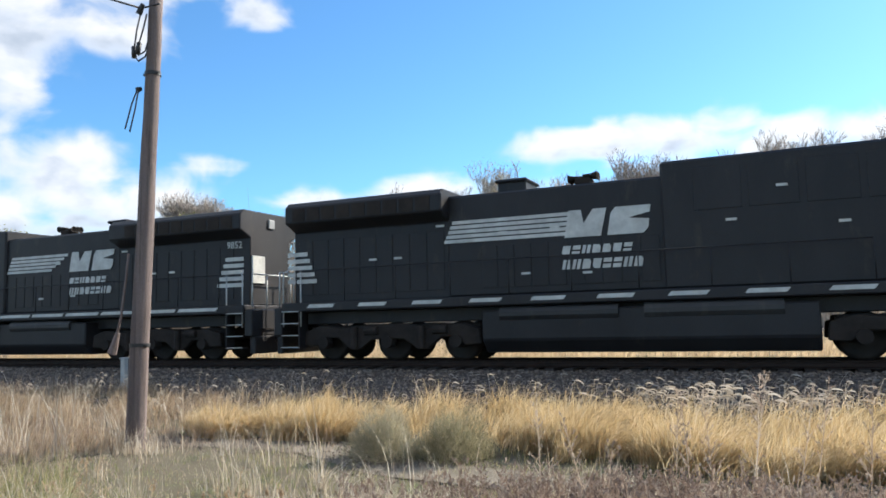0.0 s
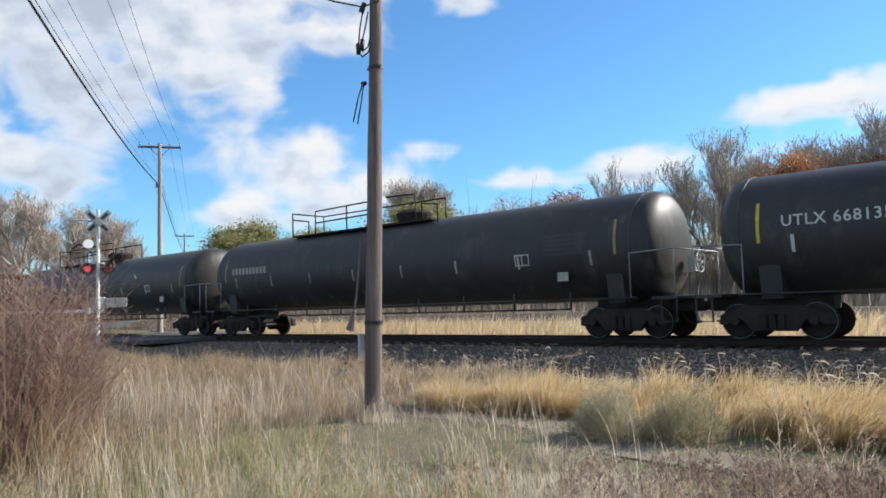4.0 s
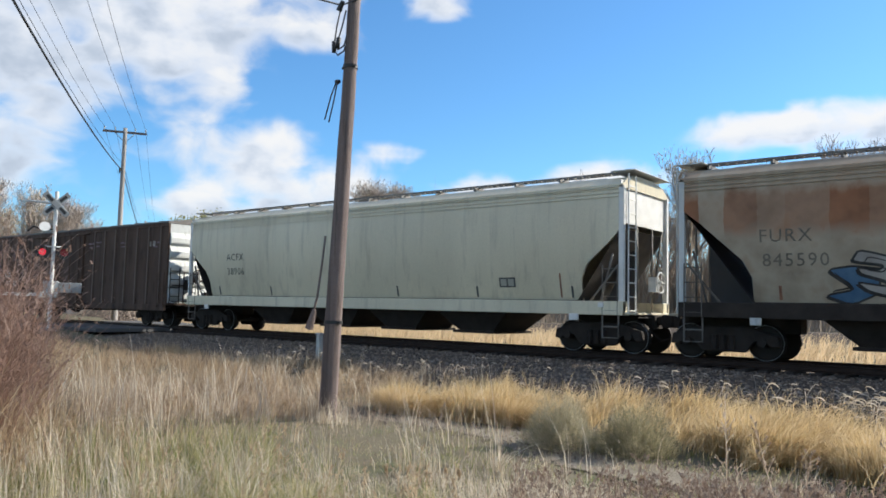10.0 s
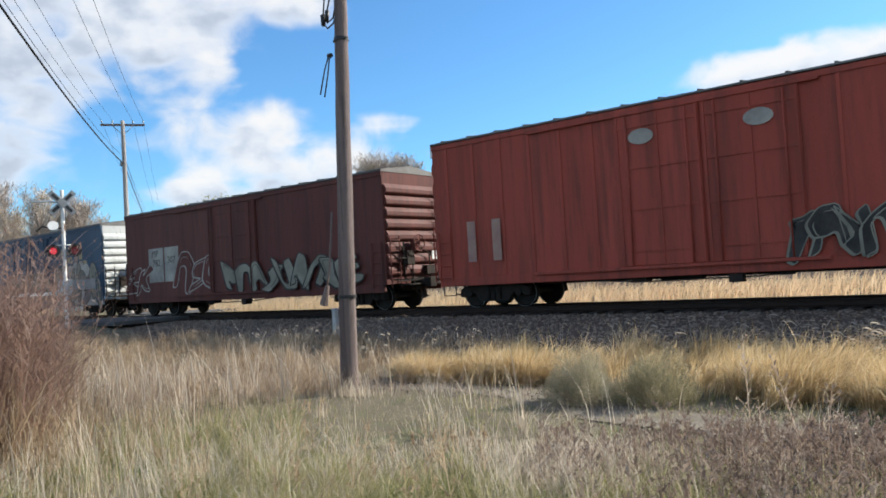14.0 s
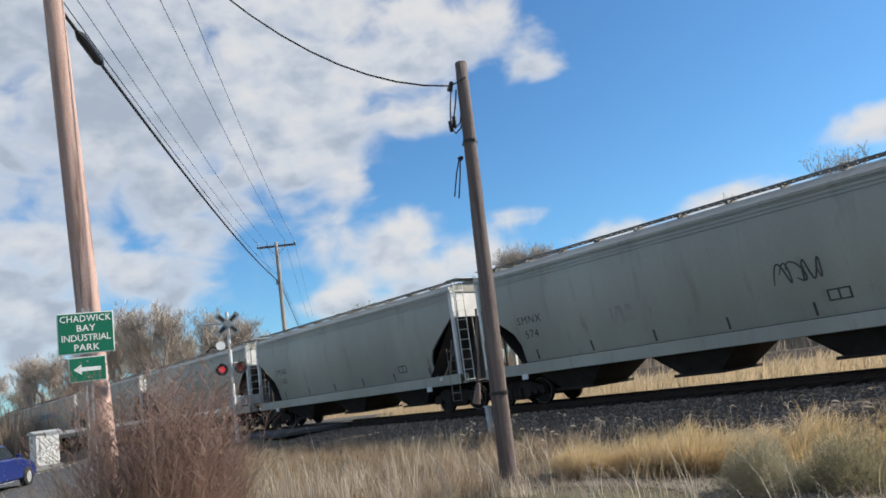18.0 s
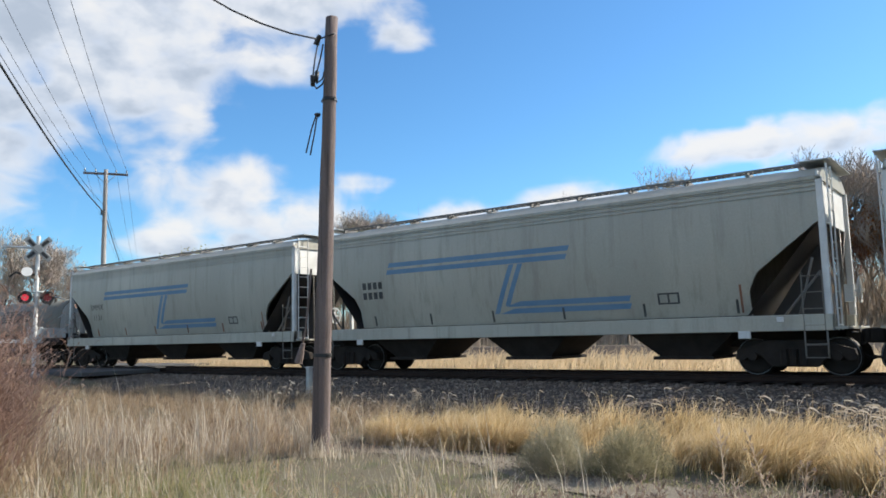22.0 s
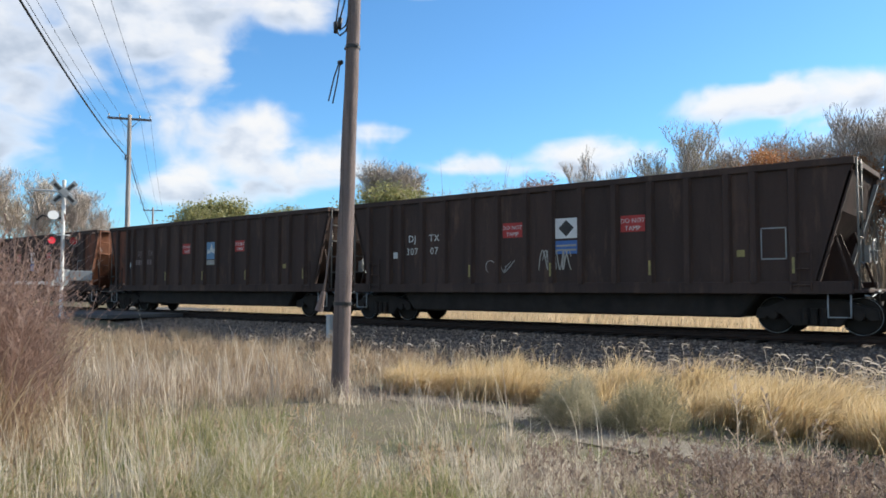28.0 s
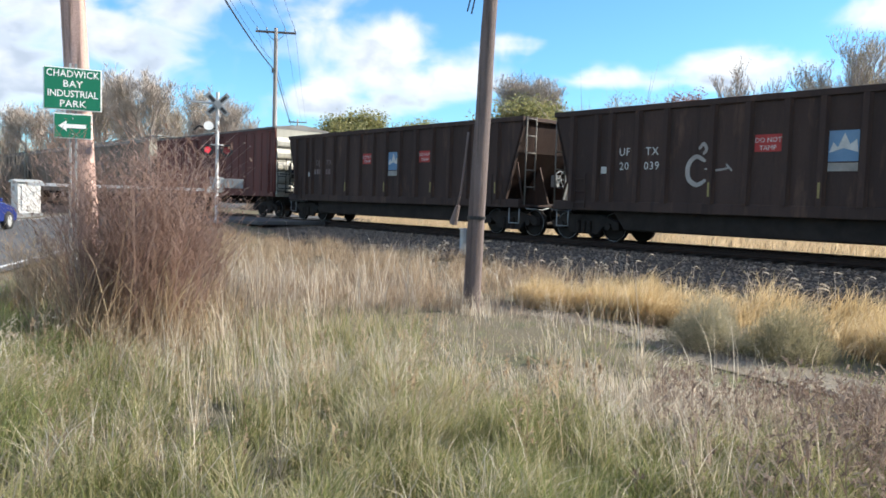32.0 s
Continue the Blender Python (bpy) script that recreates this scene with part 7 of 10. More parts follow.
CLOUDS_TRACK = [(39.3, 22.4, 2.4, 1.4, 0.95), (35.8, 9.2, 2.4, 0.7, 0.9), (26.5, 9.0, 4.3, 1.2, 0.95), (15.6, 12.6, 4.8, 1.4, 1), (14.0, 13.0, 5.0, 1.7, 1), (7.6, 12.9, 4.7, 2.1, 1), (0.8, 12.1, 4.3, 1.9, 1), (-7.2, 11.9, 5.5, 2.0, 1), (27.2, 10.0, 5.6, 1.3, 0.95), (35.2, 9.1, 3.6, 1.0, 0.85), (6.7, 10.0, 10.3, 1.3, 0.7)]


def cloud_cover(az, el):
    """Thickness of the clouds in a direction, in degrees: the clouds in view, and broken ones all round."""
    rest = random.Random(77)
    all_clouds = [(a, e, w * 1.15, h * 1.15, th) for a, e, w, h, th in CLOUDS_HIGH + [(72.0, 19.0, 6.0, 2.6, 0.9), (64.0, 20.0, 5.0, 2.4, 0.9), (57.0, 22.0, 4.0, 2.6, 0.9), (82.0, 27.0, 6.0, 4.0, 0.95)]] + CLOUDS_LOW + [(a, e, w * 0.95, h * 0.82, th) for a, e, w, h, th in CLOUDS_TRACK]
    for k in range(120):
        a, e = rest.uniform(98, 318), rest.uniform(4, 62)
        if math.hypot((a - 312) * 0.8, e - 39) > 20:
            all_clouds.append((a, e, rest.uniform(5, 13), rest.uniform(2.5, 6), rest.uniform(0.6, 1.0)))
    for k in range(22):
        all_clouds.append((rest.uniform(20, 95), rest.uniform(34, 62), rest.uniform(6, 13), rest.uniform(3, 6), rest.uniform(0.6, 1.0)))
    gap = np.ones_like(az)
    for a, e, w, h, th in all_clouds:
        da = (az - a + 180) % 360 - 180
        dv = (el - e) / h
        dv = np.where(dv < 0, dv * 1.25, dv)
        q = (da / w) ** 2 + dv ** 2
        gap = gap * (1 - th * np.exp(-q * 0.8))
    return 1 - gap


def cloud_material():
    m, nt, p = nodes_of("sunlit_cloud")
    cover = nt.nodes.new("ShaderNodeUVMap")
    cover.uv_map = "cover"
    dg = nt.nodes.new("ShaderNodeUVMap")
    dg.uv_map = "degrees"
    mp = add(nt, "ShaderNodeMapping")
    mp.inputs["Scale"].default_value = (1.0, 1.5, 1.0)
    nt.links.new(dg.outputs[0], mp.inputs[0])
    n1 = noise_node(nt, mp.outputs[0], 0.24, 10, 0.47)
    n1.inputs["Distortion"].default_value = 0.35
    n2 = noise_node(nt, mp.outputs[0], 0.2, 4, 0.5)
    n3 = noise_node(nt, mp.outputs[0], 0.5, 5, 0.5)
    sp = nt.nodes.new("ShaderNodeSeparateXYZ")
    nt.links.new(cover.outputs[0], sp.inputs[0])

    def calc(op, a, b=0.0, c=0.0):
        q = nt.nodes.new("ShaderNodeMath")
        q.operation = op
        for s, v in zip(q.inputs, (a, b, c)):
            if isinstance(v, (int, float)):
                s.default_value = v
            else:
                nt.links.new(v, s)
        return q.outputs[0]

    def step(v, lo, hi):
        r = nt.nodes.new("ShaderNodeMapRange")
        r.interpolation_type = "SMOOTHSTEP"
        r.inputs["From Min"].default_value, r.inputs["From Max"].default_value = lo, hi
        nt.links.new(v, r.inputs[0])
        return r.outputs[0]
    dens = calc("ADD", sp.outputs[0], calc("MULTIPLY", calc("SUBTRACT", n1.outputs[0], 0.5), 1.75))
    alpha = calc("MULTIPLY", calc("MULTIPLY", step(dens, 0.26, 0.95), step(sp.outputs[0], 0.08, 0.4)), 0.96)
    # thick middles and undersides are greyer than thin edges and tops
    grey = calc("ADD", calc("MULTIPLY", calc("SUBTRACT", n2.outputs[0], 0.5), 1.7), calc("MULTIPLY", sp.outputs[1], 0.9))
    grey = calc("ADD", grey, calc("MULTIPLY", calc("SUBTRACT", n3.outputs[0], 0.5), 0.7))
    grey = calc("MULTIPLY", step(grey, -0.25, 0.65), step(dens, 0.5, 1.0))
    col = ramp_node(nt, grey, [(0.0, (1, 1, 1)), (0.4, (0.87, 0.915, 0.985)), (0.8, (0.66, 0.735, 0.85)), (1.0, (0.54, 0.62, 0.74))])
    em = add(nt, "ShaderNodeEmission", Strength=CLOUD_GLOW)
    nt.links.new(col.outputs[0], em.inputs[0])
    tr = nt.nodes.new("ShaderNodeBsdfTransparent")
    mx = nt.nodes.new("ShaderNodeMixShader")
    nt.links.new(alpha, mx.inputs[0])
    nt.links.new(tr.outputs[0], mx.inputs[1])
    nt.links.new(em.outputs[0], mx.inputs[2])
    nt.links.new(mx.outputs[0], nt.nodes["Material Output"].inputs[0])
    return m


def cloud_sheet():
    az = np.concatenate([np.arange(-42, 100, 0.7), np.arange(100, 318, 2.0), [318.0]])
    el = np.concatenate([np.arange(0.0, 32, 0.6), np.arange(32, 74, 2.0)])
    A, E = np.meshgrid(az, el, indexing="ij")
    C = cloud_cover(A, E)
    under = cloud_cover(A, E + 1.6) - cloud_cover(A, E - 1.6)
    deck = np.clip((A - 46) / 24, 0, 1) * np.clip((100 - A) / 6, 0, 1) + (A > 100) * 0.5
    a, e = np.radians(A), np.radians(E)
    r = 3000.0
    v = np.stack([-r * np.sin(a) * np.cos(e), r * np.cos(a) * np.cos(e), CAM_Z + r * np.sin(e)], -1).reshape(-1, 3)
    ni, nj = A.shape
    i, j = np.meshgrid(np.arange(ni - 1), np.arange(nj - 1), indexing="ij")
    k = (i * nj + j).ravel()
    f = np.stack([k, k + nj, k + nj + 1, k + 1], -1)
    ob = mesh_part("backdrop_clouds", v, f, cloud_material())
    for name, u, w in (("cover", C, under * 0.85 + 0.46 * deck), ("degrees", -A, E)):
        layer = ob.data.uv_layers.new(name=name)
        layer.data.foreach_set("uv", np.stack([u.ravel(), w.ravel()], -1)[f.ravel()].astype(np.float32).ravel())
    return tagged(ob, "white broken clouds on blue sky", "sky", kind="structure")


clouds = cloud_sheet()


# ---- ground, road and track ----
def smooth(a, b, v):
    t = np.clip((v - a) / (b - a), 0, 1)
    return t * t * (3 - 2 * t)


ROAD_P, ROAD_D = np.array([-33.3, 10.2]), np.array([-0.85, 0.527])
ROAD_N = np.array([-ROAD_D[1], ROAD_D[0]])


def height(x, y):
    x, y = np.asarray(x, float), np.asarray(y, float)
    z = 0.12 * smooth(8.5, 14.5, y) + 0.16 * smooth(21, 24, y) + 0.3 * smooth(25, 33, y) + 0.45 * smooth(33, 60, y)
    off = np.abs((x - ROAD_P[0]) * ROAD_N[0] + (y - ROAD_P[1]) * ROAD_N[1])
    z = z + (0.22 * smooth(0, 14, y) + 0.12) * (1 - smooth(3.6, 8.0, off)) * (y < 60)
    z = z + 0.04 * np.sin(x * 0.9 + 1.3) * np.sin(y * 1.1) * (np.abs(y - 4) < 9)
    return z


def ground_sheet():
    xs = np.concatenate([[-3000, -1200, -500, -250, -160], np.arange(-110, -26, 3.0), np.arange(-26, 14, 0.6), np.arange(14, 60, 4.0), [80, 140, 300, 800, 3000]])
    ys = np.concatenate([[-3000, -800, -200, -60, -25], np.arange(-12, 0, 1.5), np.arange(0, 36, 0.6), np.arange(36, 80, 4), [100, 160, 300, 800, 3000]])
    X, Y = np.meshgrid(xs, ys, indexing="ij")
    v = np.stack([X, Y, height(X, Y)], -1).reshape(-1, 3)
    nx, ny = len(xs), len(ys)
    i, j = np.meshgrid(np.arange(nx - 1), np.arange(ny - 1), indexing="ij")
    a = (i * ny + j).ravel()
    f = np.stack([a, a + ny, a + ny + 1, a + 1], -1)
    m = surface("dry_verge_soil", (0.105, 0.0902, 0.0596), (0.161, 0.14, 0.0966), 0.95, 0, 0.35, 14, 0.8, 1.0, (0.0966, 0.109, 0.0523), 0.58)
    return tagged(mesh_part("ground", v, f, m), "dry grassy verge soil", "ground", kind="structure")


ground_sheet()


def strip(name, material, centre, half_width, lift, label):
    """A band laid on the ground along a line of (x, y) points."""
    bm = bmesh.new()
    prev = None
    for k, (x, y) in enumerate(centre):
        x2, y2 = centre[min(k + 1, len(centre) - 1)]
        x1, y1 = centre[max(k - 1, 0)]
        d = math.hypot(x2 - x1, y2 - y1)
        nx, ny = -(y2 - y1) / d, (x2 - x1) / d
        row = []
        for u in (-1, -0.5, 0, 0.5, 1):
            px, py = x + nx * u * half_width, y + ny * u * half_width
            row.append(bm.verts.new((px, py, float(height(px, py)) + lift)))
        if prev:
            for a in range(4):
                bm.faces.new((prev[a], prev[a + 1], row[a + 1], row[a])[::-1])
        prev = row
    bmesh.ops.recalc_face_normals(bm, faces=bm.faces)
    ob = part(name, bm, material)
    for p in ob.data.polygons:
        p.use_smooth = True
    return tagged(ob, label, name, kind="structure")


road_line = [tuple(ROAD_P + ROAD_D * d) for d in np.arange(-45, 6.2, 1.5)]
strip("road", M_ASPHALT, road_line, 3.6, 0.05, "grey worn asphalt road")
strip("road_far", M_ASPHALT, [tuple(ROAD_P + ROAD_D * d) for d in np.arange(24, 140, 4.0)], 3.6, 0.06, "grey asphalt road beyond the crossing")
for off in (-3.3, 3.3):
    strip("trim_road_line", M_WHITE, [tuple(ROAD_P + ROAD_N * off + ROAD_D * d) for d in np.arange(-45, 6.2, 1.5)], 0.06, 0.058, "white painted edge line")
path = [(-9.0, 8.2), (-7.0, 8.35), (-5.5, 8.3), (-4.0, 7.6), (-2.0, 7.3), (0.0, 7.2), (2.5, 7.2), (5.0, 7.4)]
strip("path", M_GRAVEL, path, 0.42, 0.008, "trodden grey gravel patch")

# ballast bed and track
bed = bmesh.new()
extrude(bed, [(11.7, 0.0), (12.1, 0.085), (14.4, 0.15), (15.2, 0.19), (17.55, 0.31), (21.45, 0.31), (23.6, 0.1), (24, 0.0)], -260, 160, "x")
tagged(part("ballast_bed", bed, M_BALLAST), "grey crushed-stone ballast bed", "ballast", kind="structure")


def stones(n, x0, x1, y0, y1, zf, size, seed):
    rng = np.random.default_rng(seed)
    c = np.stack([rng.uniform(x0, x1, n), rng.uniform(y0, y1, n), np.zeros(n)], 1)
    c[:, 2] = zf(c[:, 1])
    base = np.array([(1, 0, 0), (-1, 0, 0), (0, 1, 0), (0, -1, 0), (0, 0, 1), (0, 0, -1)], float)
    v = base[None] * rng.uniform(0.5, 1.25, (n, 6, 1)) + rng.normal(0, 0.18, (n, 6, 3))
    ang = rng.uniform(0, 6.28, n)
    ca, sa = np.cos(ang)[:, None], np.sin(ang)[:, None]
    vx, vy = v[..., 0] * ca - v[..., 1] * sa, v[..., 0] * sa + v[..., 1] * ca
    v = np.stack([vx, vy, v[..., 2] * 0.7], -1) * (size * rng.uniform(0.6, 1.5, n))[:, None, None] + c[:, None]
    f = np.array([(4, 0, 2), (4, 2, 1), (4, 1, 3), (4, 3, 0), (5, 2, 0), (5, 1, 2), (5, 3, 1), (5, 0, 3)])
    return v.reshape(-1, 3), (f[None] + 6 * np.arange(n)[:, None, None]).reshape(-1, 3)


slope = lambda y: np.interp(y, [11.7, 12.1, 14.4, 15.2, 17.55, 21.45], [0.08, 0.09, 0.155, 0.195, 0.315, 0.32])
v, f = stones(23000, -34, 9, 11.6, 18.6, slope, 0.042, 5)
tagged(mesh_part("ballast_stones", v, f, M_STONE), "loose grey ballast stones below the rail", "ballast", kind="stuff")
v, f = stones(5000, -70, -34, 12.2, 18.6, slope, 0.06, 6)
tagged(mesh_part("ballast_stones_beyond", v, f, M_STONE), "loose grey ballast stones along the track", "ballast", kind="stuff")

track = tagged(new("railway_track"), "brown steel rails on dark ties", "railway track", kind="structure")
rail_profile = [(-0.075, 0.0), (0.075, 0.0), (0.075, 0.012), (0.012, 0.035), (0.01, 0.12), (0.036, 0.135), (0.036, 0.165), (0.028, 0.17), (-0.028, 0.17), (-0.036, 0.165), (-0.036, 0.135), (-0.01, 0.12), (-0.012, 0.035), (-0.075, 0.012)]
for dy in (-0.755, 0.755):
    part("rail", extrude(bmesh.new(), [(TRACK_Y + dy + y, RAIL_Z - 0.17 + z) for y, z in rail_profile], -260, 160, "x"), M_RAIL, track)
tie = shared("tie", lambda: boxes((-0.115, 0.115, -1.3, 1.3, -0.18, 0.0), bevel=0.012), M_TIE)
for k in range(290):
    fit("tie", tie, track, -120 + 0.53 * k + 0.03 * math.sin(k * 1.7), TRACK_Y, RAIL_Z - 0.172, 0.6 * math.sin(k * 2.3))
# second bed beyond the grass
bed = bmesh.new()
extrude(bed, [(33.2, 0.3), (35.0, 0.95), (38.0, 0.95), (40, 0.5)], -260, 160, "x")
tagged(part("ballast_bed_far", bed, M_BALLAST), "dark ballast bank beyond the grass", "ballast", kind="structure")
# crossing planks between road and rail
cross = boxes((-36.5, -29.5, 15.2, 18.6, 0.36, 0.52), (-38.5, -31.5, 18.85, 20.15, 0.36, 0.53), (-40.5, -33.5, 20.4, 24, 0.36, 0.53), bevel=0.01)
tagged(part("pavement_crossing", cross, M_ASPHALT), "asphalt level crossing surface", "crossing", kind="structure")


v, f = stones(4500, -9, 5, -0.75, 0.75, lambda y: 0.01 + 0 * y, 0.014, 8)
k = np.repeat(np.interp(v.reshape(-1, 6, 3)[:, :, 0].mean(1), [q[0] for q in path], [q[1] for q in path]), 6)
v[:, 1] += k
v[:, 2] += np.repeat(height(v.reshape(-1, 6, 3)[:, :, 0].mean(1), v.reshape(-1, 6, 3)[:, :, 1].mean(1)), 6)
tagged(mesh_part("path_gravel", v, f, M_STONE), "loose grey gravel on the trodden path", "gravel", kind="stuff")


# ---- poles, wires, signal, sign ----
def wire(points, sag, r, name="wire", n=14):
    """A hanging cable through points with the given sag between each pair."""
    line = [Vector(points[0])]
    for a, b in zip(points, points[1:]):
        a, b = Vector(a), Vector(b)
        line += [a.lerp(b, k / n) - Vector((0, 0, sag * 4 * (k / n) * (1 - k / n))) for k in range(1, n + 1)]
    return tube(bmesh.new(), line, r, 5)


def wood_pole(x, y, z0, z1, r0, r1, lean=(0, 0), material=None, seg=16, rings=14, seed=1):
    rng = random.Random(seed)
    bm = bmesh.new()
    prev = None
    for k in range(rings + 1):
        u = k / rings
        r = r0 + (r1 - r0) * u
        cx, cy = x + lean[0] * u + rng.uniform(-0.006, 0.006), y + lean[1] * u
        ring = [bm.verts.new((cx + r * (1 + 0.03 * math.sin(5 * a)) * math.cos(a), cy + r * math.sin(a), z0 + (z1 - z0) * u)) for a in (2 * math.pi * i / seg for i in range(seg))]
        if prev:
            for i in range(seg):
                f = bm.faces.new((prev[i], prev[(i + 1) % seg], ring[(i + 1) % seg], ring[i]))
                f.smooth = True
        prev = ring
    bm.faces.new(prev)
    return bm


near_pole = thing("service_pole", "weathered grey wooden service pole with hanging cables", "utility pole")
part("shaft", wood_pole(-7.94, 7.5, -0.1, 6.28, 0.13, 0.088, (0.29, 0)), M_POLE, near_pole)
for z, rr in ((5.05, 0.104), (2.0 - 0.62, 0.127)):
    cx = -7.94 + 0.29 * (z + 0.1) / 6.38
    bm = bmesh.new()
    cyl(bm, (cx, 7.5, z - 0.025), (cx, 7.5, z + 0.025), rr + 0.004, seg=16)
    cyl(bm, (cx - rr, 7.48, z), (cx - rr - 0.03, 7.47, z), 0.02, seg=6)
    cyl(bm, (cx + rr, 7.48, z), (cx + rr + 0.03, 7.47, z), 0.02, seg=6)
    part("steel_band", bm, M_DARKSTEEL, near_pole)
top = Vector((-7.67, 7.42, 5.98))
bm = bars(0.012, [top + Vector((-0.12, 0, 0)), top + Vector((0.16, 0, 0))])
cyl(bm, top + Vector((-0.2, -0.03, -0.09)), top + Vector((-0.12, -0.03, 0.04)), 0.045, 0.03, 8)
part("dead_end_clamp", bm, M_DARKSTEEL, near_pole)
c1 = [top + Vector(p) for p in ((-0.18, 0, -0.02), (-0.26, 0, -0.3), (-0.31, 0, -0.6))]
c2 = [top + Vector(p) for p in ((-0.08, 0, -0.1), (-0.14, 0, -0.3), (-0.22, 0, -0.5), (-0.29, 0, -0.66), (-0.22, 0, -0.74), (-0.1, 0, -0.7), (-0.02, 0, -0.55), (-0.03, 0, -0.42))]
c3 = [top + Vector(p) for p in ((-0.2, 0, -0.52), (-0.22, 0, -0.66), (-0.1, 0, -0.62), (-0.02, 0, -0.4))]
for c in (c1, c2, c3):
    part("drip_loop", bars(0.012, c, seg=5), M_WIRE, near_pole)
for a, b in (((-0.31, 0, -0.52), (-0.3, 0, -0.68)), ((-0.21, 0, -0.48), (-0.24, 0, -0.64))):
    part("splice_sleeve", bars(0.034, [top + Vector(a), top + Vector(b)]), M_DARKSTEEL, near_pole)
lo = Vector((-7.84, 7.42, 4.82))
for line in (((0, 0, 0), (-0.06, 0, 0.03), (-0.16, 0, -0.16), (-0.28, 0, -0.5)), ((0, 0, 0), (-0.05, 0, -0.02), (-0.1, 0, -0.25), (-0.19, 0, -0.55))):
    part("cut_cable", bars(0.011, [lo + Vector(q) for q in line], seg=5), M_WIRE, near_pole)
part("cable_hook", bars(0.03, [lo + Vector((0, 0, 0.02)), lo + Vector((-0.07, 0, 0.03))]), M_DARKSTEEL, near_pole)
bm = bars(0.016, [(-7.96, 7.37, 2.6), (-8.0, 7.36, 2.2), (-8.07, 7.36, 1.75), (-8.15, 7.36, 1.5)])
cyl(bm, (-8.12, 7.36, 1.55), (-8.22, 7.36, 1.28), 0.03, 0.062, 10)
part("riser_conduit", bm, M_POLE, near_pole, "weathered riser conduit with a flared boot")
service = wire([(-7.85, 7.42, 5.98), (-10.98, 2.65, 11.25)], 1.25, 0.014)
tagged(part("service_drop_cable", service, M_WIRE), "dark service cable between two poles", "cable")

marker = thing("marker_post", "short grey marker post beside the ballast", "post")
part("post", boxes((-15.46, -15.32, 14.1, 14.24, 0.05, 0.84), bevel=0.015), M_GALV, marker)
part("cap", boxes((-15.48, -15.3, 14.08, 14.26, 0.84, 0.88), bevel=0.01), M_GALV, marker)

left_pole = thing("utility_pole", "tall reddish-brown wooden utility pole", "utility pole", "utility poles along the road")
part("shaft", wood_pole(-10.88, 3.14, -0.1, 11.6, 0.17, 0.115, (-0.1, -0.62), seg=20, seed=2), M_POLE2, left_pole)
LINE = Vector((-0.846, 0.534, 0))
PERP = Vector((0.534, 0.846, 0))


def crossarm(pole, at, half=1.2):
    a = at - PERP * half
    b = at + PERP * half
    bm = bmesh.new()
    for p, q in ((a, b),):
        d = (q - p).normalized()
        n = Vector((-d.y, d.x, 0)) * 0.05
        vs = [bm.verts.new(c + s * n + Vector((0, 0, h))) for c in (p, q) for s in (-1, 1) for h in (-0.06, 0.06)]
        for f in ((0, 1, 3, 2), (4, 6, 7, 5), (0, 4, 5, 1), (2, 3, 7, 6), (0, 2, 6, 4), (1, 5, 7, 3)):
            bm.faces.new([vs[i] for i in f])
    part("crossarm", bm, M_POLE, pole)
    for s in (-0.6, 0.6):
        part("arm_brace", bars(0.02, [at + PERP * s, at + Vector((0, 0, -0.6))]), M_STEEL, pole)
    for u in (-1.12, -0.55, 0.55, 1.12):
        bm = bmesh.new()
        p = at + PERP * u + Vector((0, 0, 0.06))
        cyl(bm, p, p + Vector((0, 0, 0.08)), 0.02, seg=6)
        cyl(bm, p + Vector((0, 0, 0.08)), p + Vector((0, 0, 0.2)), 0.05, 0.035, 8)
        part("insulator", bm, M_STEEL, pole)


UP = Vector((-41.8, 22.6, 0))
FAR = Vector((-89.0, 51.5, 0))
arms = {}
for nm, base, ztop, zarm, zmid in (("near", Vector((-10.88, 2.97, 0)), 0, 10.6, 7.9), ("mid", UP, 11.75, 11.5, 9.2), ("far", FAR, 11.9, 11.5, 9.2)):
    if nm == "near":
        pole = left_pole
    else:
        pole = thing("utility_pole", "grey wooden utility pole with a crossarm", "utility pole", "utility poles along the road")
        part("shaft", wood_pole(base.x, base.y, 0.2, ztop, 0.17, 0.11, seg=12, seed=3), M_POLEG, pole)
        bm = bmesh.new()
        cyl(bm, (base.x, base.y - 0.2, zmid - 0.15), (base.x, base.y - 0.2, zmid + 0.15), 0.05, seg=8)
        part("cable_clamp", bm, M_DARKSTEEL, pole)
    lean = Vector((-0.1, -0.42, 0)) if nm == "near" else Vector((0, 0, 0))
    arms[nm] = (base + lean * 0.91 + Vector((0, 0, zarm)), base + lean * 0.68 + Vector((0, 0, zmid)))
    crossarm(pole, arms[nm][0])
for u in (-1.12, -0.55, 0.55, 1.12):
    pts = [arms[k][0] + PERP * u + Vector((0, 0, 0.27)) for k in ("near", "mid", "far")]
    tagged(part("overhead_wire", wire(pts, 0.55, 0.008), M_WIRE), "thin overhead wire from pole to pole", "wire", "overhead wires")
pts = [arms[k][1] for k in ("near", "mid", "far")]
tagged(part("overhead_cable", wire(pts, 0.45, 0.03), M_WIRE), "thick dark overhead cable with a splice", "cable")
tagged(part("overhead_cable", wire([q + Vector((0.05, 0, dz)) for q, dz in zip(pts, (0.14, 0.36, 0.36))], 0.48, 0.009), M_WIRE), "dark overhead cable from pole to pole", "cable")
d = (pts[1] - pts[0])
sp = thing("cable_splice_case", "black splice case on the overhead cable", "splice case")
bm = bmesh.new()
q0, q1 = pts[0] + d * 0.035 - Vector((0, 0, 0.06)), pts[0] + d * 0.058 - Vector((0, 0, 0.1))
cyl(bm, q0, q1, 0.085, seg=10)
part("case", bm, M_DARKSTEEL, sp)
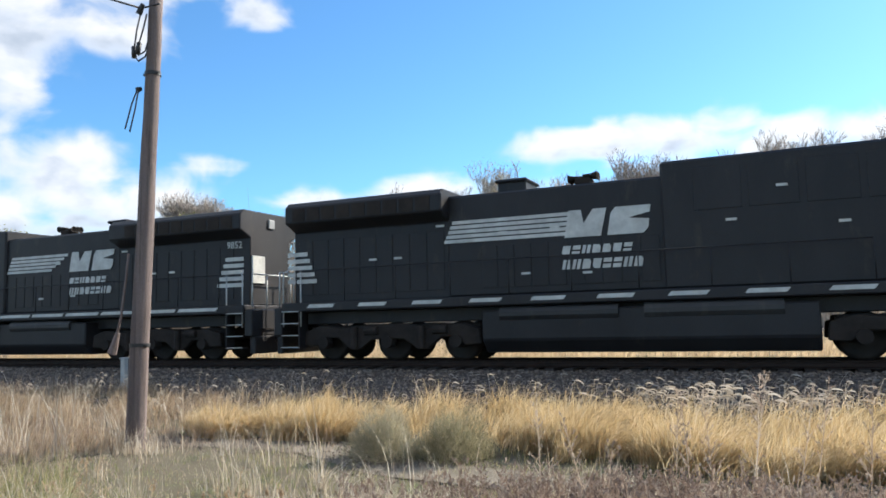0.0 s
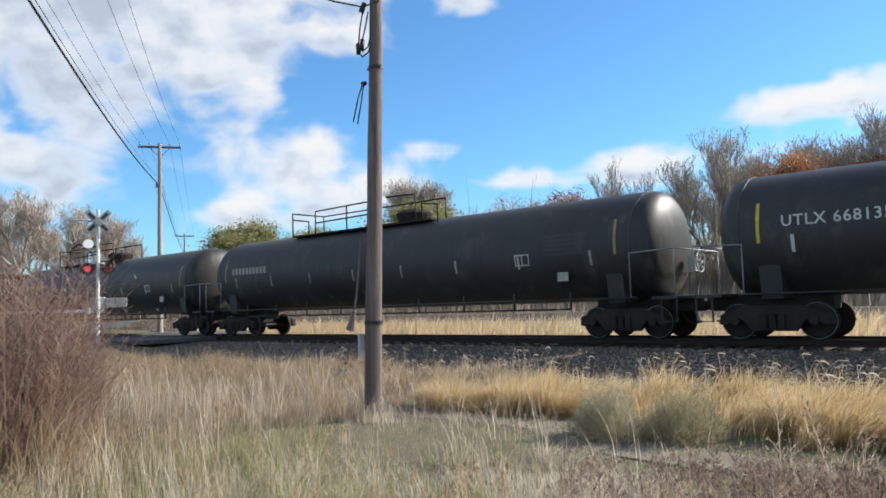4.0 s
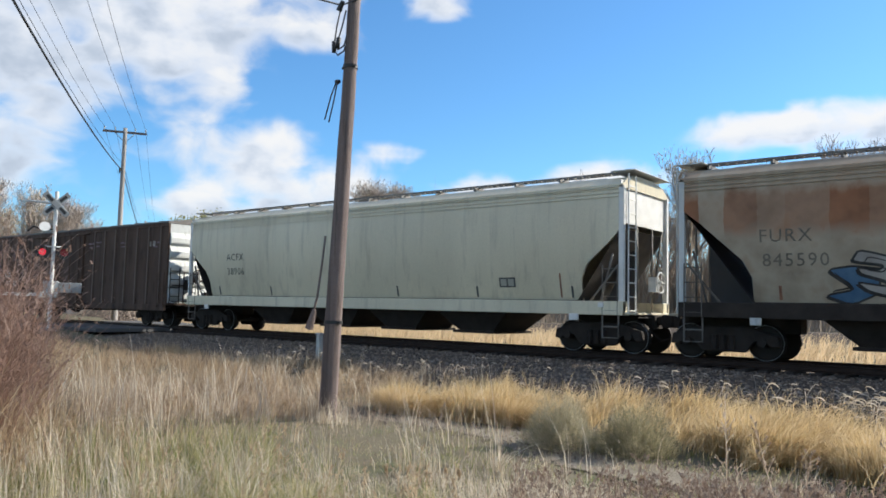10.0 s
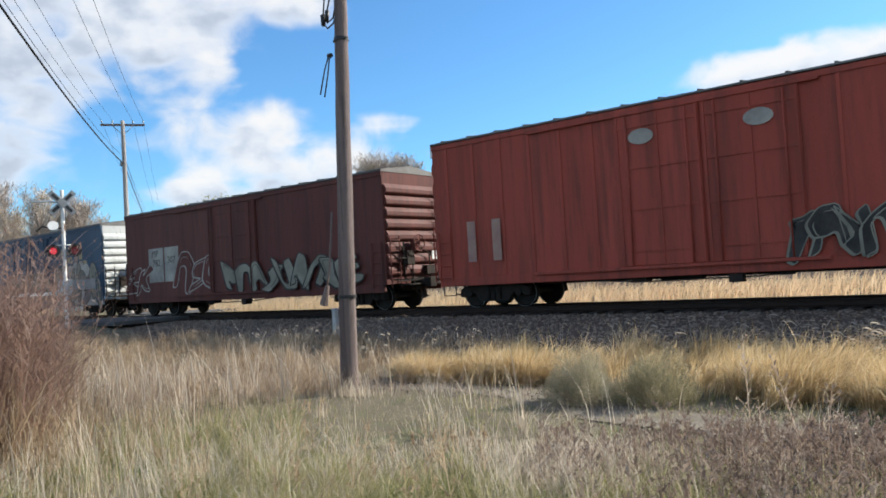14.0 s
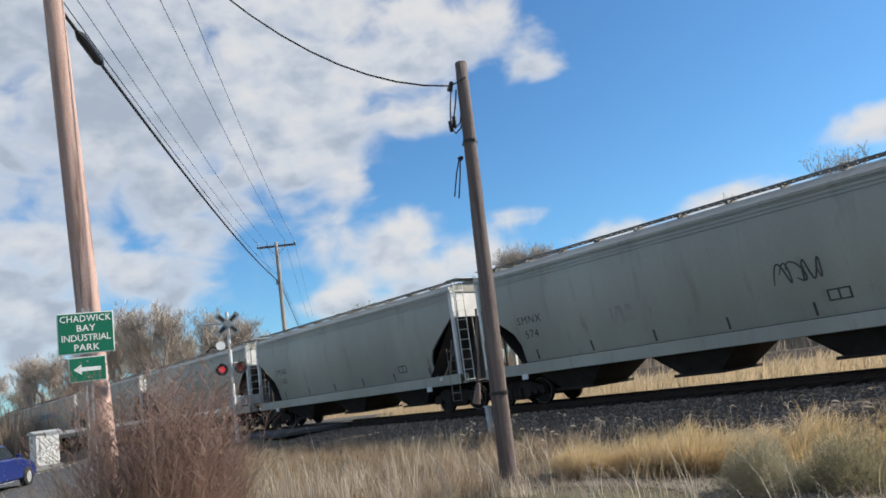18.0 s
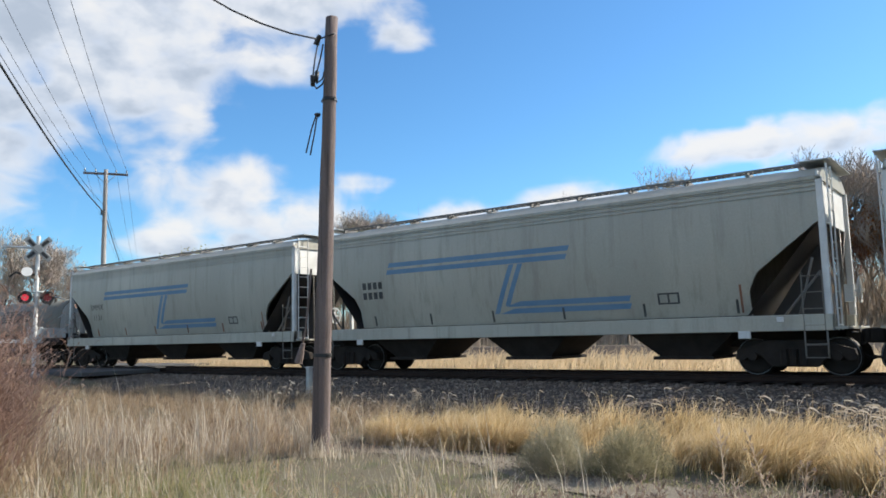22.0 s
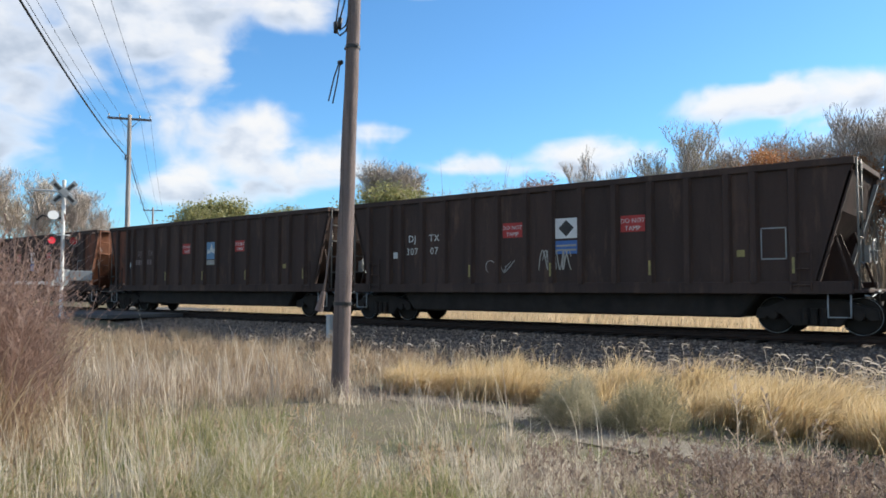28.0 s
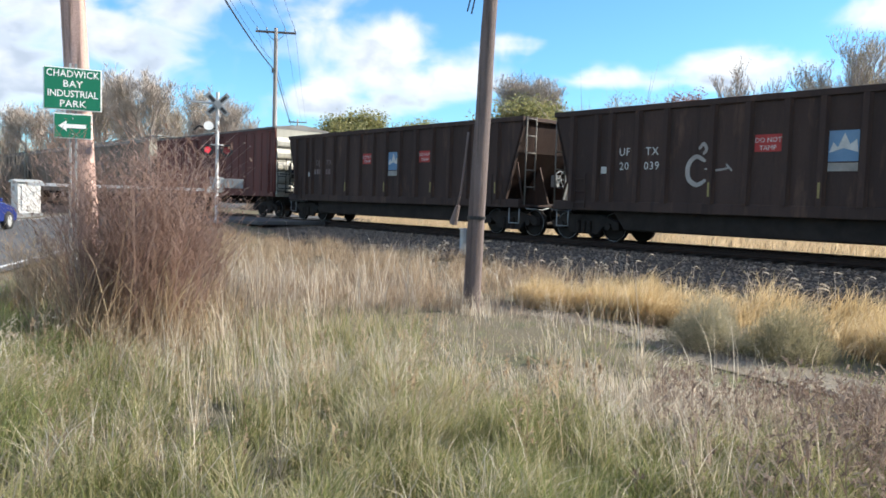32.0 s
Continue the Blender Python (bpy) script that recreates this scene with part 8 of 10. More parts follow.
for a, b, ra, rb in ((q0 - d * 0.006, q0, 0.03, 0.085), (q1, q1 + d * 0.006, 0.085, 0.03)):
    part("end_cone", cyl(bmesh.new(), a, b, ra, rb, 10), M_DARKSTEEL, sp)


def road_sign():
    ry = 75.1
    post = thing("road_sign", "green guide sign with white words and an arrow plate", "road sign")
    m = Matrix.Translation((-10.17, 2.72, -0.03)) @ Matrix.Rotation(radians(ry), 4, "Z")

    def at(bm):
        bmesh.ops.transform(bm, matrix=m, verts=bm.verts)
        return bm
    # local x runs to the right, local -y faces the viewer
    for x in (-0.045, 0.02):
        part("post", at(boxes((x, x + 0.03, 0.02, 0.05, 0.0, 3.2), bevel=0.004)), M_STEEL, post)

    def plate(x0, x1, z0, z1, nm):
        b = part(nm + "_border", at(boxes((x0, x1, -0.004, 0.004, z0, z1), bevel=0.0015)), M_SIGNWHITE, post)
        part(nm, at(boxes((x0 + 0.012, x1 - 0.012, -0.008, -0.0045, z0 + 0.012, z1 - 0.012))), M_SIGN, post)
    plate(-0.325, 0.325, 2.62, 3.14, "name_panel")
    plate(-0.215, 0.215, 2.27, 2.58, "arrow_panel")
    for k, word in enumerate(("CHADWICK", "BAY", "INDUSTRIAL", "PARK")):
        mm = m @ pose(0.0, -0.0095, 3.025 - 0.122 * k, 90, 0, 0)
        lettering(word, 0.118, mm @ Matrix.Diagonal((0.88 if k in (0, 2) else 1.0, 1, 1, 1)), M_SIGNWHITE, post, name="word", spacing=0.98 if k == 2 else 1.05, bold=0.001)
    arrow = bmesh.new()
    extrude(arrow, [(-0.16, 2.425), (-0.07, 2.49), (-0.07, 2.45), (0.15, 2.45), (0.15, 2.40), (-0.07, 2.40), (-0.07, 2.36)], -0.0115, -0.0085, "y")
    part("arrow", at(arrow), M_SIGNWHITE, post)
    for z in (2.7, 3.06, 2.33, 2.52):
        bm = bmesh.new()
        cyl(bm, (0.0, -0.014, z), (0.0, -0.004, z), 0.009, seg=8)
        part("bolt", at(bm), M_GALV, post)


road_sign()


def crossing_signal():
    sig = thing("crossing_signal", "railway crossing signal with crossbuck, red lamps and gate", "crossing signal")
    m = Matrix.Translation((-30.9, 14.0, 0)) @ Matrix.Rotation(radians(65.8), 4, "Z")

    def at(bm):
        bmesh.ops.transform(bm, matrix=m, verts=bm.verts)
        return bm
    bm = bmesh.new()
    cyl(bm, (0, 0, 0.3), (0, 0, 5.95), 0.075, seg=12)
    part("mast", at(bm), M_WHITE, sig)
    bm = boxes((-0.3, 0.3, -0.3, 0.3, 0.2, 0.5), bevel=0.03)
    part("base", at(bm), M_STEEL, sig)
    for s in (-1, 1):
        bm = boxes((-0.62, 0.62, -0.012, 0.012, -0.115, 0.115), bevel=0.006)
        bmesh.ops.transform(bm, matrix=Matrix.Translation((0, -0.09 - 0.02 * s, 5.42)) @ Matrix.Rotation(radians(45 * s), 4, "Y"), verts=bm.verts)
        blade = part("crossbuck_blade", at(bm), M_STEEL, sig)
        for x in (-0.5, 0.18):
            bm = boxes((x, x + 0.32, -0.016, -0.012, -0.06, 0.06))
            bmesh.ops.transform(bm, matrix=Matrix.Translation((0, -0.09 - 0.02 * s, 5.42)) @ Matrix.Rotation(radians(45 * s), 4, "Y"), verts=bm.verts)
            part("blade_lettering_bar", at(bm), M_DARKSTEEL, blade)
    part("lamp_arm", at(bars(0.03, [(-0.42, -0.05, 3.72), (0.42, -0.05, 3.72)], [(-0.39, -0.05, 3.72), (-0.39, -0.05, 3.55)], [(0.39, -0.05, 3.72), (0.39, -0.05, 3.55)])), M_GALV, sig)
    for x, mat in ((-0.39, M_LENS_ON), (0.39, M_LENS_OFF)):
        bm = bmesh.new()
        cyl(bm, (x, -0.1, 3.5), (x, -0.06, 3.5), 0.26, seg=24)
        cyl(bm, (x, -0.06, 3.5), (x, 0.15, 3.5), 0.17, 0.12, 16)
        lampo = part("flashing_lamp", at(bm), M_DARKSTEEL, sig)
        bm = bmesh.new()
        cyl(bm, (x, -0.13, 3.5), (x, -0.1, 3.5), 0.13 if mat == M_LENS_ON else 0.15, seg=20)
        part("lens", at(bm), mat, lampo)
        bm = bmesh.new()
        n = 10
        for k in range(n):
            a0, a1 = math.pi * (k / n) , math.pi * ((k + 1) / n)
            p = [(x + 0.18 * math.cos(a), y, 3.5 + 0.18 * math.sin(a)) for a in (a0, a1) for y in (-0.36, -0.1)]
            vs = [bm.verts.new(c) for c in p]
            bm.faces.new((vs[0], vs[1], vs[3], vs[2]))
        bmesh.ops.solidify(bm, geom=list(bm.faces), thickness=0.01)
        part("hood", at(bm), M_DARKSTEEL, lampo)
    bm = bmesh.new()
    cyl(bm, (-0.36, -0.3, 4.5), (-0.36, -0.22, 4.47), 0.2, 0.19, 18)
    cyl(bm, (-0.36, -0.22, 4.47), (-0.36, -0.02, 4.39), 0.15, 0.08, 16)
    part("bell", at(bm), M_WHITE, sig)
    part("bell_bracket", at(bars(0.035, [(-0.36, 0.02, 4.39), (0.0, 0.0, 4.42)], [(-0.36, 0.02, 4.39), (-0.75, 0.05, 4.5), (-0.95, 0.0, 4.3)], seg=6)), M_DARKSTEEL, sig)
    part("light_arm", at(bars(0.04, [(0, 0, 5.45), (-0.5, 0.1, 5.5), (-1.2, 0.1, 5.5)], seg=6)), M_WHITE, sig)
    part("gate_mechanism", at(boxes((-0.28, 0.28, 0.02, 0.5, 1.7, 2.35), (-0.5, -0.28, -0.1, 0.35, 1.65, 1.95), bevel=0.03)), M_GALV, sig)
    part("counterweight", at(boxes((0.28, 1.1, 0.0, 0.1, 1.9, 2.3), bevel=0.02)), M_STEEL, sig)
    for k in range(9):
        x1 = -0.5 - 0.75 * k
        part("gate_arm_segment", at(boxes((x1 - 0.75, x1, -0.06, 0.0, 1.74, 1.86), bevel=0.005)), M_WHITE, sig)


crossing_signal()

bung = thing("signal_bungalow", "white metal signal cabinet beside the road", "cabinet")
part("body", boxes((-45.0, -43.6, 9.0, 10.1, 0.35, 1.95), bevel=0.03), M_WHITE, bung)
part("roof", extrude(bmesh.new(), [(-45.1, 1.95), (-43.5, 1.95), (-43.5, 2.0), (-44.3, 2.1), (-45.1, 2.0)], 8.9, 10.2, "y"), M_GALV, bung)
part("door", boxes((-43.6, -43.57, 9.2, 9.85, 0.5, 1.8), bevel=0.01), M_WHITE, bung)
part("vent", boxes((-44.6, -44.2, 8.97, 9.0, 1.5, 1.75), bevel=0.005), M_STEEL, bung)
part("footing", boxes((-45.1, -43.5, 8.9, 10.2, 0.1, 0.36), bevel=0.02), M_STEEL, bung)


def parked_car():
    car = thing("car", "dark blue car waiting at the crossing", "car")
    m = Matrix.Translation((-27.86, 4.14, float(height(-27.86, 4.14)) + 0.06)) @ Matrix.Rotation(math.atan2(ROAD_D[1], ROAD_D[0]), 4, "Z")

    def at(bm):
        bmesh.ops.transform(bm, matrix=m, verts=bm.verts)
        return bm
    side = [(-2.2, 0.3), (2.15, 0.28), (2.25, 0.55), (2.1, 0.78), (1.2, 0.95), (0.95, 0.98), (-1.6, 1.0), (-2.2, 0.92), (-2.3, 0.6)]
    part("body", at(extrude(bmesh.new(), side, -0.88, 0.88, "y", 0.06)), M_CARBLUE, car)
    part("cabin", at(extrude(bmesh.new(), [(1.0, 0.96), (0.25, 1.42), (-1.0, 1.45), (-1.75, 0.98)], -0.72, 0.72, "y", 0.06)), M_CARBLUE, car)
    for y in (-0.735, 0.735):
        part("side_window", at(extrude(bmesh.new(), [(0.78, 1.0), (0.2, 1.36), (-0.3, 1.38), (-0.3, 1.0)], y - 0.006, y + 0.006, "y")), M_GLASS, car)
        part("side_window", at(extrude(bmesh.new(), [(-0.38, 1.0), (-0.38, 1.38), (-0.95, 1.38), (-1.45, 1.02)], y - 0.006, y + 0.006, "y")), M_GLASS, car)
    ws = bmesh.new()
    vs = [ws.verts.new(p) for p in ((1.0, -0.62, 1.0), (1.0, 0.62, 1.0), (0.3, 0.58, 1.42), (0.3, -0.58, 1.42))]
    ws.faces.new(vs)
    bmesh.ops.solidify(ws, geom=list(ws.faces), thickness=-0.012)
    part("windscreen", at(ws), M_GLASS, car)
    for y in (-0.98, 0.98):
        part("mirror", at(boxes((0.6, 0.75, min(y, y * 0.88), max(y, y * 0.88), 0.98, 1.1), bevel=0.02)), M_CARBLUE, car)
    for x in (-1.35, 1.4):
        for y in (-0.85, 0.85):
            bm = bmesh.new()
            lathe_x(bm, [(-0.1, 0.2), (-0.1, 0.3), (-0.06, 0.33), (0.06, 0.33), (0.1, 0.3), (0.1, 0.2)], 20)
            bmesh.ops.transform(bm, matrix=Matrix.Translation((x, y, 0.33)) @ Matrix.Rotation(math.pi / 2, 4, "Z"), verts=bm.verts)
            w = part("wheel", at(bm), M_TYRE, car)
            bm = bmesh.new()
            lathe_x(bm, [(-0.095, 0.0), (-0.1, 0.05), (-0.07, 0.12), (-0.09, 0.2), (0.09, 0.2), (0.07, 0.12), (0.1, 0.05), (0.095, 0)], 20)
            bmesh.ops.transform(bm, matrix=Matrix.Translation((x, y, 0.33)) @ Matrix.Rotation(math.pi / 2, 4, "Z"), verts=bm.verts)
            part("rim", at(bm), M_GALV, w)
    for y in (-0.8, 0.5):
        part("tail_lamp", at(boxes((-2.31, -2.2, y, y + 0.3, 0.68, 0.86), bevel=0.01)), M_LENS_OFF, car)


parked_car()

v, f = stones(2600, -1.8, 1.8, -1.6, 1.6, lambda y: 0 * y, 0.06, 9)
rr = np.hypot(v[:, 0], v[:, 1])
v[:, 2] += np.maximum(0, 0.95 - 0.55 * rr)
pile = tagged(mesh_part("gravel_heap", v + np.array([-44.6, 25.0, 0.35]), f, M_STONE), "heap of grey gravel beside the track", "gravel", kind="stuff")


# ---- grass and weeds ----
def blades(n, place, length, width, bend, lean, seed, segs=3):
    """Curved tapering blades. place(rng, n) gives x, y; lengths and widths are ranges; lean is a common sway (x, y)."""
    rng = np.random.default_rng(seed)
    x, y = place(rng, n)
    n = len(x)
    z = height(x, y)
    tuft = np.sin(x * 5.3 + 1.1 * np.sin(y * 3.7)) * np.sin(y * 6.1 + 1.3 * np.sin(x * 4.3)) + 0.5 * np.sin(x * 11.7 + y * 3.1) * np.sin(y * 13.3 - x * 2.7)
    L = rng.uniform(*length, n) * np.clip(0.92 + 0.55 * tuft, 0.25, 1.7)
    # trodden short before the service pole
    bearing, reach = np.degrees(np.arctan2(-x, y)), np.hypot(x, y)
    L = L * np.where((bearing > 41) & (bearing < 50.5) & (reach > 6.2) & (reach < 10.7), 0.35, 1.0)
    # low before the gravel path, so that the path lies open
    L = np.where((bearing < 46) & (bearing > -20) & (reach < 7.4), np.minimum(L, 1.6 * (1 - reach / 7.5) * rng.uniform(0.5, 1.1, n) + 0.05), L)
    w = rng.uniform(*width, n)
    az = rng.uniform(0, 2 * np.pi, n)
    b = rng.uniform(*bend, n)
    dirx, diry = np.cos(az) * b + lean[0] * rng.uniform(0.5, 1.5, n), np.sin(az) * b + lean[1] * rng.uniform(0.5, 1.5, n)
    fx, fy = rng.normal(0, 1, n), rng.normal(0, 1, n)
    k = np.hypot(fx, fy) + 1e-6
    sx, sy = fx / k * w, fy / k * w
    rows = []
    for i in range(segs + 1):
        u = i / segs
        off = u * u
        px, py = x + dirx * L * off, y + diry * L * off
        pz = z + L * (u - 0.35 * off * np.clip(np.hypot(dirx, diry), 0, 1.6))
        t = (1 - u) ** 0.7
        if i < segs:
            rows += [np.stack([px - sx * t, py - sy * t, pz], 1), np.stack([px + sx * t, py + sy * t, pz], 1)]
        else:
            rows.append(np.stack([px, py, pz], 1))
    v = np.stack(rows, 1)
    m = v.shape[1]
    tri = []
    for i in range(segs - 1):
        a = 2 * i
        tri += [(a, a + 1, a + 3), (a, a + 3, a + 2)]
    a = 2 * (segs - 1)
    tri.append((a, a + 1, a + 2))
    f = np.array(tri)[None] + m * np.arange(n)[:, None, None]
    return v.reshape(-1, 3), f.reshape(-1, 3)


def sector(az0, az1, r0, r1, keep=None):
    """Places spread over a ring sector round the viewer; az in degrees to the left of straight across the track."""
    def f(rng, n):
        az = np.radians(rng.uniform(az0, az1, n))
        r = np.sqrt(rng.uniform(r0 * r0, r1 * r1, n))
        x, y = -r * np.sin(az), r * np.cos(az)
        if keep is not None:
            ok = keep(x, y, rng)
            x, y = x[ok], y[ok]
        return x, y
    return f


def rect(x0, x1, y0, y1, keep=None):
    def f(rng, n):
        x, y = rng.uniform(x0, x1, n), rng.uniform(y0, y1, n)
        if keep is not None:
            ok = keep(x, y, rng)
            x, y = x[ok], y[ok]
        return x, y
    return f


def patches(x, y, s, ph):
    return np.sin(x * s + ph) * np.sin(y * s * 1.3 + ph * 2.1) + 0.6 * np.sin(x * s * 2.3 + 1.7 * ph + y * s * 0.9)


def off_road(x, y):
    off = np.abs((x - ROAD_P[0]) * ROAD_N[0] + (y - ROAD_P[1]) * ROAD_N[1])
    return (off > 4.0) & (y < 15.0)


def on_path(x, y):
    px, py = [p[0] for p in path], [p[1] for p in path]
    return (np.abs(y - np.interp(x, px, py)) < 0.5) & (x > -9) & (x < 5)


G_GREEN = foliage("green_verge_grass", [(0.2, (0.111, 0.137, 0.0433)), (0.44, (0.239, 0.254, 0.0952)), (0.57, (0.409, 0.365, 0.2)), (0.8, (0.58, 0.501, 0.337))], 0.5, 1.1, 0.6)
G_STRAW = foliage("pale_straw_stalks", [(0.15, (0.341, 0.271, 0.2)), (0.45, (0.485, 0.416, 0.319)), (0.7, (0.597, 0.536, 0.433)), (0.9, (0.682, 0.637, 0.545))], 0.5, 0.5, 0.35)
G_FRESH = foliage("fresh_green_grass", [(0.2, (0.17, 0.202, 0.0748)), (0.5, (0.26, 0.296, 0.121)), (0.8, (0.377, 0.386, 0.183))], 0.5, 0.8, 0.4)
G_PALE = foliage("bleached_straw", [(0.15, (0.494, 0.403, 0.3)), (0.5, (0.646, 0.558, 0.432)), (0.9, (0.753, 0.686, 0.582))], 0.5, 0.5, 0.3)
G_GOLD = foliage("golden_dry_grass", [(0.15, (0.372, 0.255, 0.116)), (0.42, (0.543, 0.403, 0.209)), (0.68, (0.662, 0.535, 0.326)), (0.9, (0.764, 0.657, 0.504))], 0.5, 0.8, 0.4)
G_BEIGE = foliage("pale_beige_dry_grass", [(0.15, (0.449, 0.341, 0.207)), (0.5, (0.628, 0.49, 0.318)), (0.9, (0.753, 0.624, 0.436))], 0.5, 0.4, 0.5)
G_BROWN = foliage("brown_dead_weeds", [(0.2, (0.18, 0.12, 0.0748)), (0.42, (0.332, 0.24, 0.154)), (0.6, (0.476, 0.369, 0.249)), (0.85, (0.628, 0.515, 0.365))], 0.5, 0.9, 0.55)
G_RED = foliage("reddish_shrub_twigs", [(0.15, (0.167, 0.1, 0.0762)), (0.5, (0.267, 0.175, 0.136)), (0.8, (0.361, 0.259, 0.218)), (0.95, (0.447, 0.361, 0.318))], 0.5, 1.0, 0.3)
G_SAGE = foliage("grey_green_weed", [(0.2, (0.273, 0.254, 0.163)), (0.5, (0.359, 0.33, 0.226)), (0.8, (0.431, 0.378, 0.283))], 0.5, 1.5, 0.3)
G_SCRUB = foliage("brown_woodland_scrub", [(0.15, (0.23, 0.179, 0.136)), (0.5, (0.346, 0.283, 0.22)), (0.9, (0.46, 0.388, 0.311))], 0.45, 0.3, 0.5)
G_SEED = foliage("pale_seed_heads", [(0.2, (0.309, 0.26, 0.198)), (0.6, (0.442, 0.387, 0.314)), (0.9, (0.56, 0.506, 0.436))], 0.5, 1.0, 0.3)


G_LUSH = foliage("lush_green_grass", [(0.2, (0.108, 0.138, 0.0416)), (0.5, (0.197, 0.231, 0.0748)), (0.8, (0.341, 0.352, 0.15))], 0.5, 0.8, 0.4)
G_FORB = foliage("dead_forb_stems", [(0.2, (0.12, 0.083, 0.064)), (0.42, (0.21, 0.152, 0.12)), (0.6, (0.31, 0.24, 0.19)), (0.85, (0.45, 0.38, 0.31))], 0.45, 0.9, 0.5)
G_MAUVE = foliage("mauve_brown_weeds", [(0.2, (0.166, 0.12, 0.0873)), (0.42, (0.325, 0.246, 0.188)), (0.6, (0.45, 0.366, 0.287)), (0.85, (0.584, 0.516, 0.416))], 0.5, 0.9, 0.55)


def tufts(place, count, size, seed):
    """Gathers the places of a spread into tufts of uneven size."""
    def f(rng, n):
        cx, cy = place(np.random.default_rng(seed), count)
        k = rng.integers(0, len(cx), n)
        s = rng.uniform(*size, len(cx))[k]
        return cx[k] + s * rng.normal(0, 1, n), cy[k] + s * rng.normal(0, 1, n)
    return f


def stuff(name, vf, material, label, category="grass"):
    return tagged(mesh_part(name, vf[0], vf[1], material), label, category, kind="stuff")


off_road_far = lambda x, y, rng: off_road(x, y)
keep_near = lambda x, y, rng: off_road(x, y) & ~(on_path(x, y) & (rng.uniform(0, 1, len(x)) < 0.6)) & (rng.uniform(-1.2, 1.6, len(x)) < patches(x, y, 0.9, 0.7) + 0.65)
stuff("verge_grass", blades(50000, tufts(sector(-14, 84, 2.6, 7.4, lambda x, y, rng: keep_near(x, y, rng) & (np.hypot(x, y) < np.where(np.degrees(np.arctan2(-x, y)) < 45, rng.uniform(4.6, 6.2, len(x)), rng.uniform(5.4, 7.4, len(x))))), 1900, (0.03, 0.13), 71), (0.15, 0.42), (0.0023, 0.0056), (0.15, 0.95), (0.16, 0.04), 1), G_GREEN, "mixed green and drying verge grass")
stuff("verge_grass_beyond", blades(26000, sector(44, 84, 5.6, 10.5, lambda x, y, rng: keep_near(x, y, rng) & (np.degrees(np.arctan2(-x, y)) > rng.uniform(44, 54, len(x))) & (np.hypot(x, y) < rng.uniform(8, 10.5, len(x)))), (0.14, 0.4), (0.002, 0.005), (0.1, 0.7), (0.16, 0.04), 15), G_GREEN, "green and faded grass by the thicket")
stuff("short_turf", blades(16000, sector(-14, 52, 5.8, 10.5, lambda x, y, rng: keep_near(x, y, rng) & (y < 8.8) & (np.degrees(np.arctan2(-x, y)) < rng.uniform(42, 52, len(x)))), (0.04, 0.13), (0.002, 0.005), (0.1, 0.7), (0.1, 0.04), 16), G_GREEN, "short worn turf round the gravel")
stuff("verge_grass_outer", blades(17000, tufts(rect(-26, -8.3, 3.5, 13.2, lambda x, y, rng: off_road(x, y) & (np.hypot(x, y) > rng.uniform(8, 11, len(x))) & ~on_path(x, y)), 620, (0.05, 0.2), 78), (0.12, 0.4), (0.003, 0.007), (0.15, 1.1), (0.2, 0.04), 2), G_BROWN, "faded brown grass towards the track")
keep_straw = lambda x, y, rng: off_road(x, y) & (patches(x, y, 1.1, 2.0) + rng.uniform(-0.8, 0.8, len(x)) > 0.05) & ~on_path(x, y)
stuff("straw_stalks", blades(760, tufts(lambda r, k: (-10.2 + 1.9 * r.normal(0, 1, k), 6.4 + 1.5 * r.normal(0, 1, k)), 75, (0.05, 0.22), 80), (0.45, 0.95), (0.003, 0.007), (0.05, 0.5), (-0.2, 0.04), 3, 4), G_PALE, "tall pale straw stalks leaning in the wind")
stuff("mixed_dry_grass", blades(13000, lambda r, k: (-10.4 + 2.3 * r.normal(0, 1, k), 7.0 + 2.2 * r.normal(0, 1, k)), (0.12, 0.42), (0.002, 0.005), (0.15, 1.2), (0.2, 0.04), 18), G_MAUVE, "dry brown grass round the straw")
stuff("straw_stalks_sparse", blades(1700, tufts(sector(22, 70, 3.6, 8.2, keep_straw), 270, (0.04, 0.2), 76), (0.4, 0.8), (0.0018, 0.004), (0.02, 0.35), (-0.28, 0.04), 4, 4), G_PALE, "scattered straw stalks among the grass")
stuff("dry_blades", blades(11000, tufts(sector(-14, 84, 2.6, 7.6, lambda x, y, rng: off_road(x, y) & (patches(x, y, 1.7, 3.0) + rng.uniform(-0.7, 0.7, len(x)) > 0.0)), 1100, (0.02, 0.12), 72), (0.18, 0.52), (0.0022, 0.0055), (0.1, 1.0), (0.2, 0.04), 19), G_STRAW, "bleached dry blades among the green grass")
stuff("fresh_grass", blades(9000, tufts(sector(73, 87, 4.5, 12, off_road_far), 400, (0.05, 0.2), 73), (0.12, 0.34), (0.003, 0.007), (0.1, 0.8), (0.1, 0.04), 20), G_FRESH, "fresh green grass at the road edge")
stuff("verge_grass_around", blades(24000, tufts(sector(80, 350, 0.5, 9.5, off_road_far), 1500, (0.05, 0.2), 74), (0.12, 0.36), (0.003, 0.007), (0.15, 0.95), (0.16, 0.04), 25), G_GREEN, "mixed verge grass round the standpoint")
stuff("verge_grass_at_the_feet", blades(4500, tufts(sector(-16, 84, 0.5, 2.7, off_road_far), 260, (0.04, 0.15), 75), (0.1, 0.26), (0.002, 0.005), (0.15, 0.95), (0.16, 0.04), 26), G_GREEN, "short verge grass at the standpoint")
stuff("fresh_tufts", blades(8000, tufts(sector(4, 44, 2.7, 4.1, off_road_far), 230, (0.03, 0.11), 77), (0.16, 0.36), (0.0022, 0.005), (0.15, 0.95), (0.1, 0.04), 27), G_LUSH, "lush green tufts close to the standpoint")
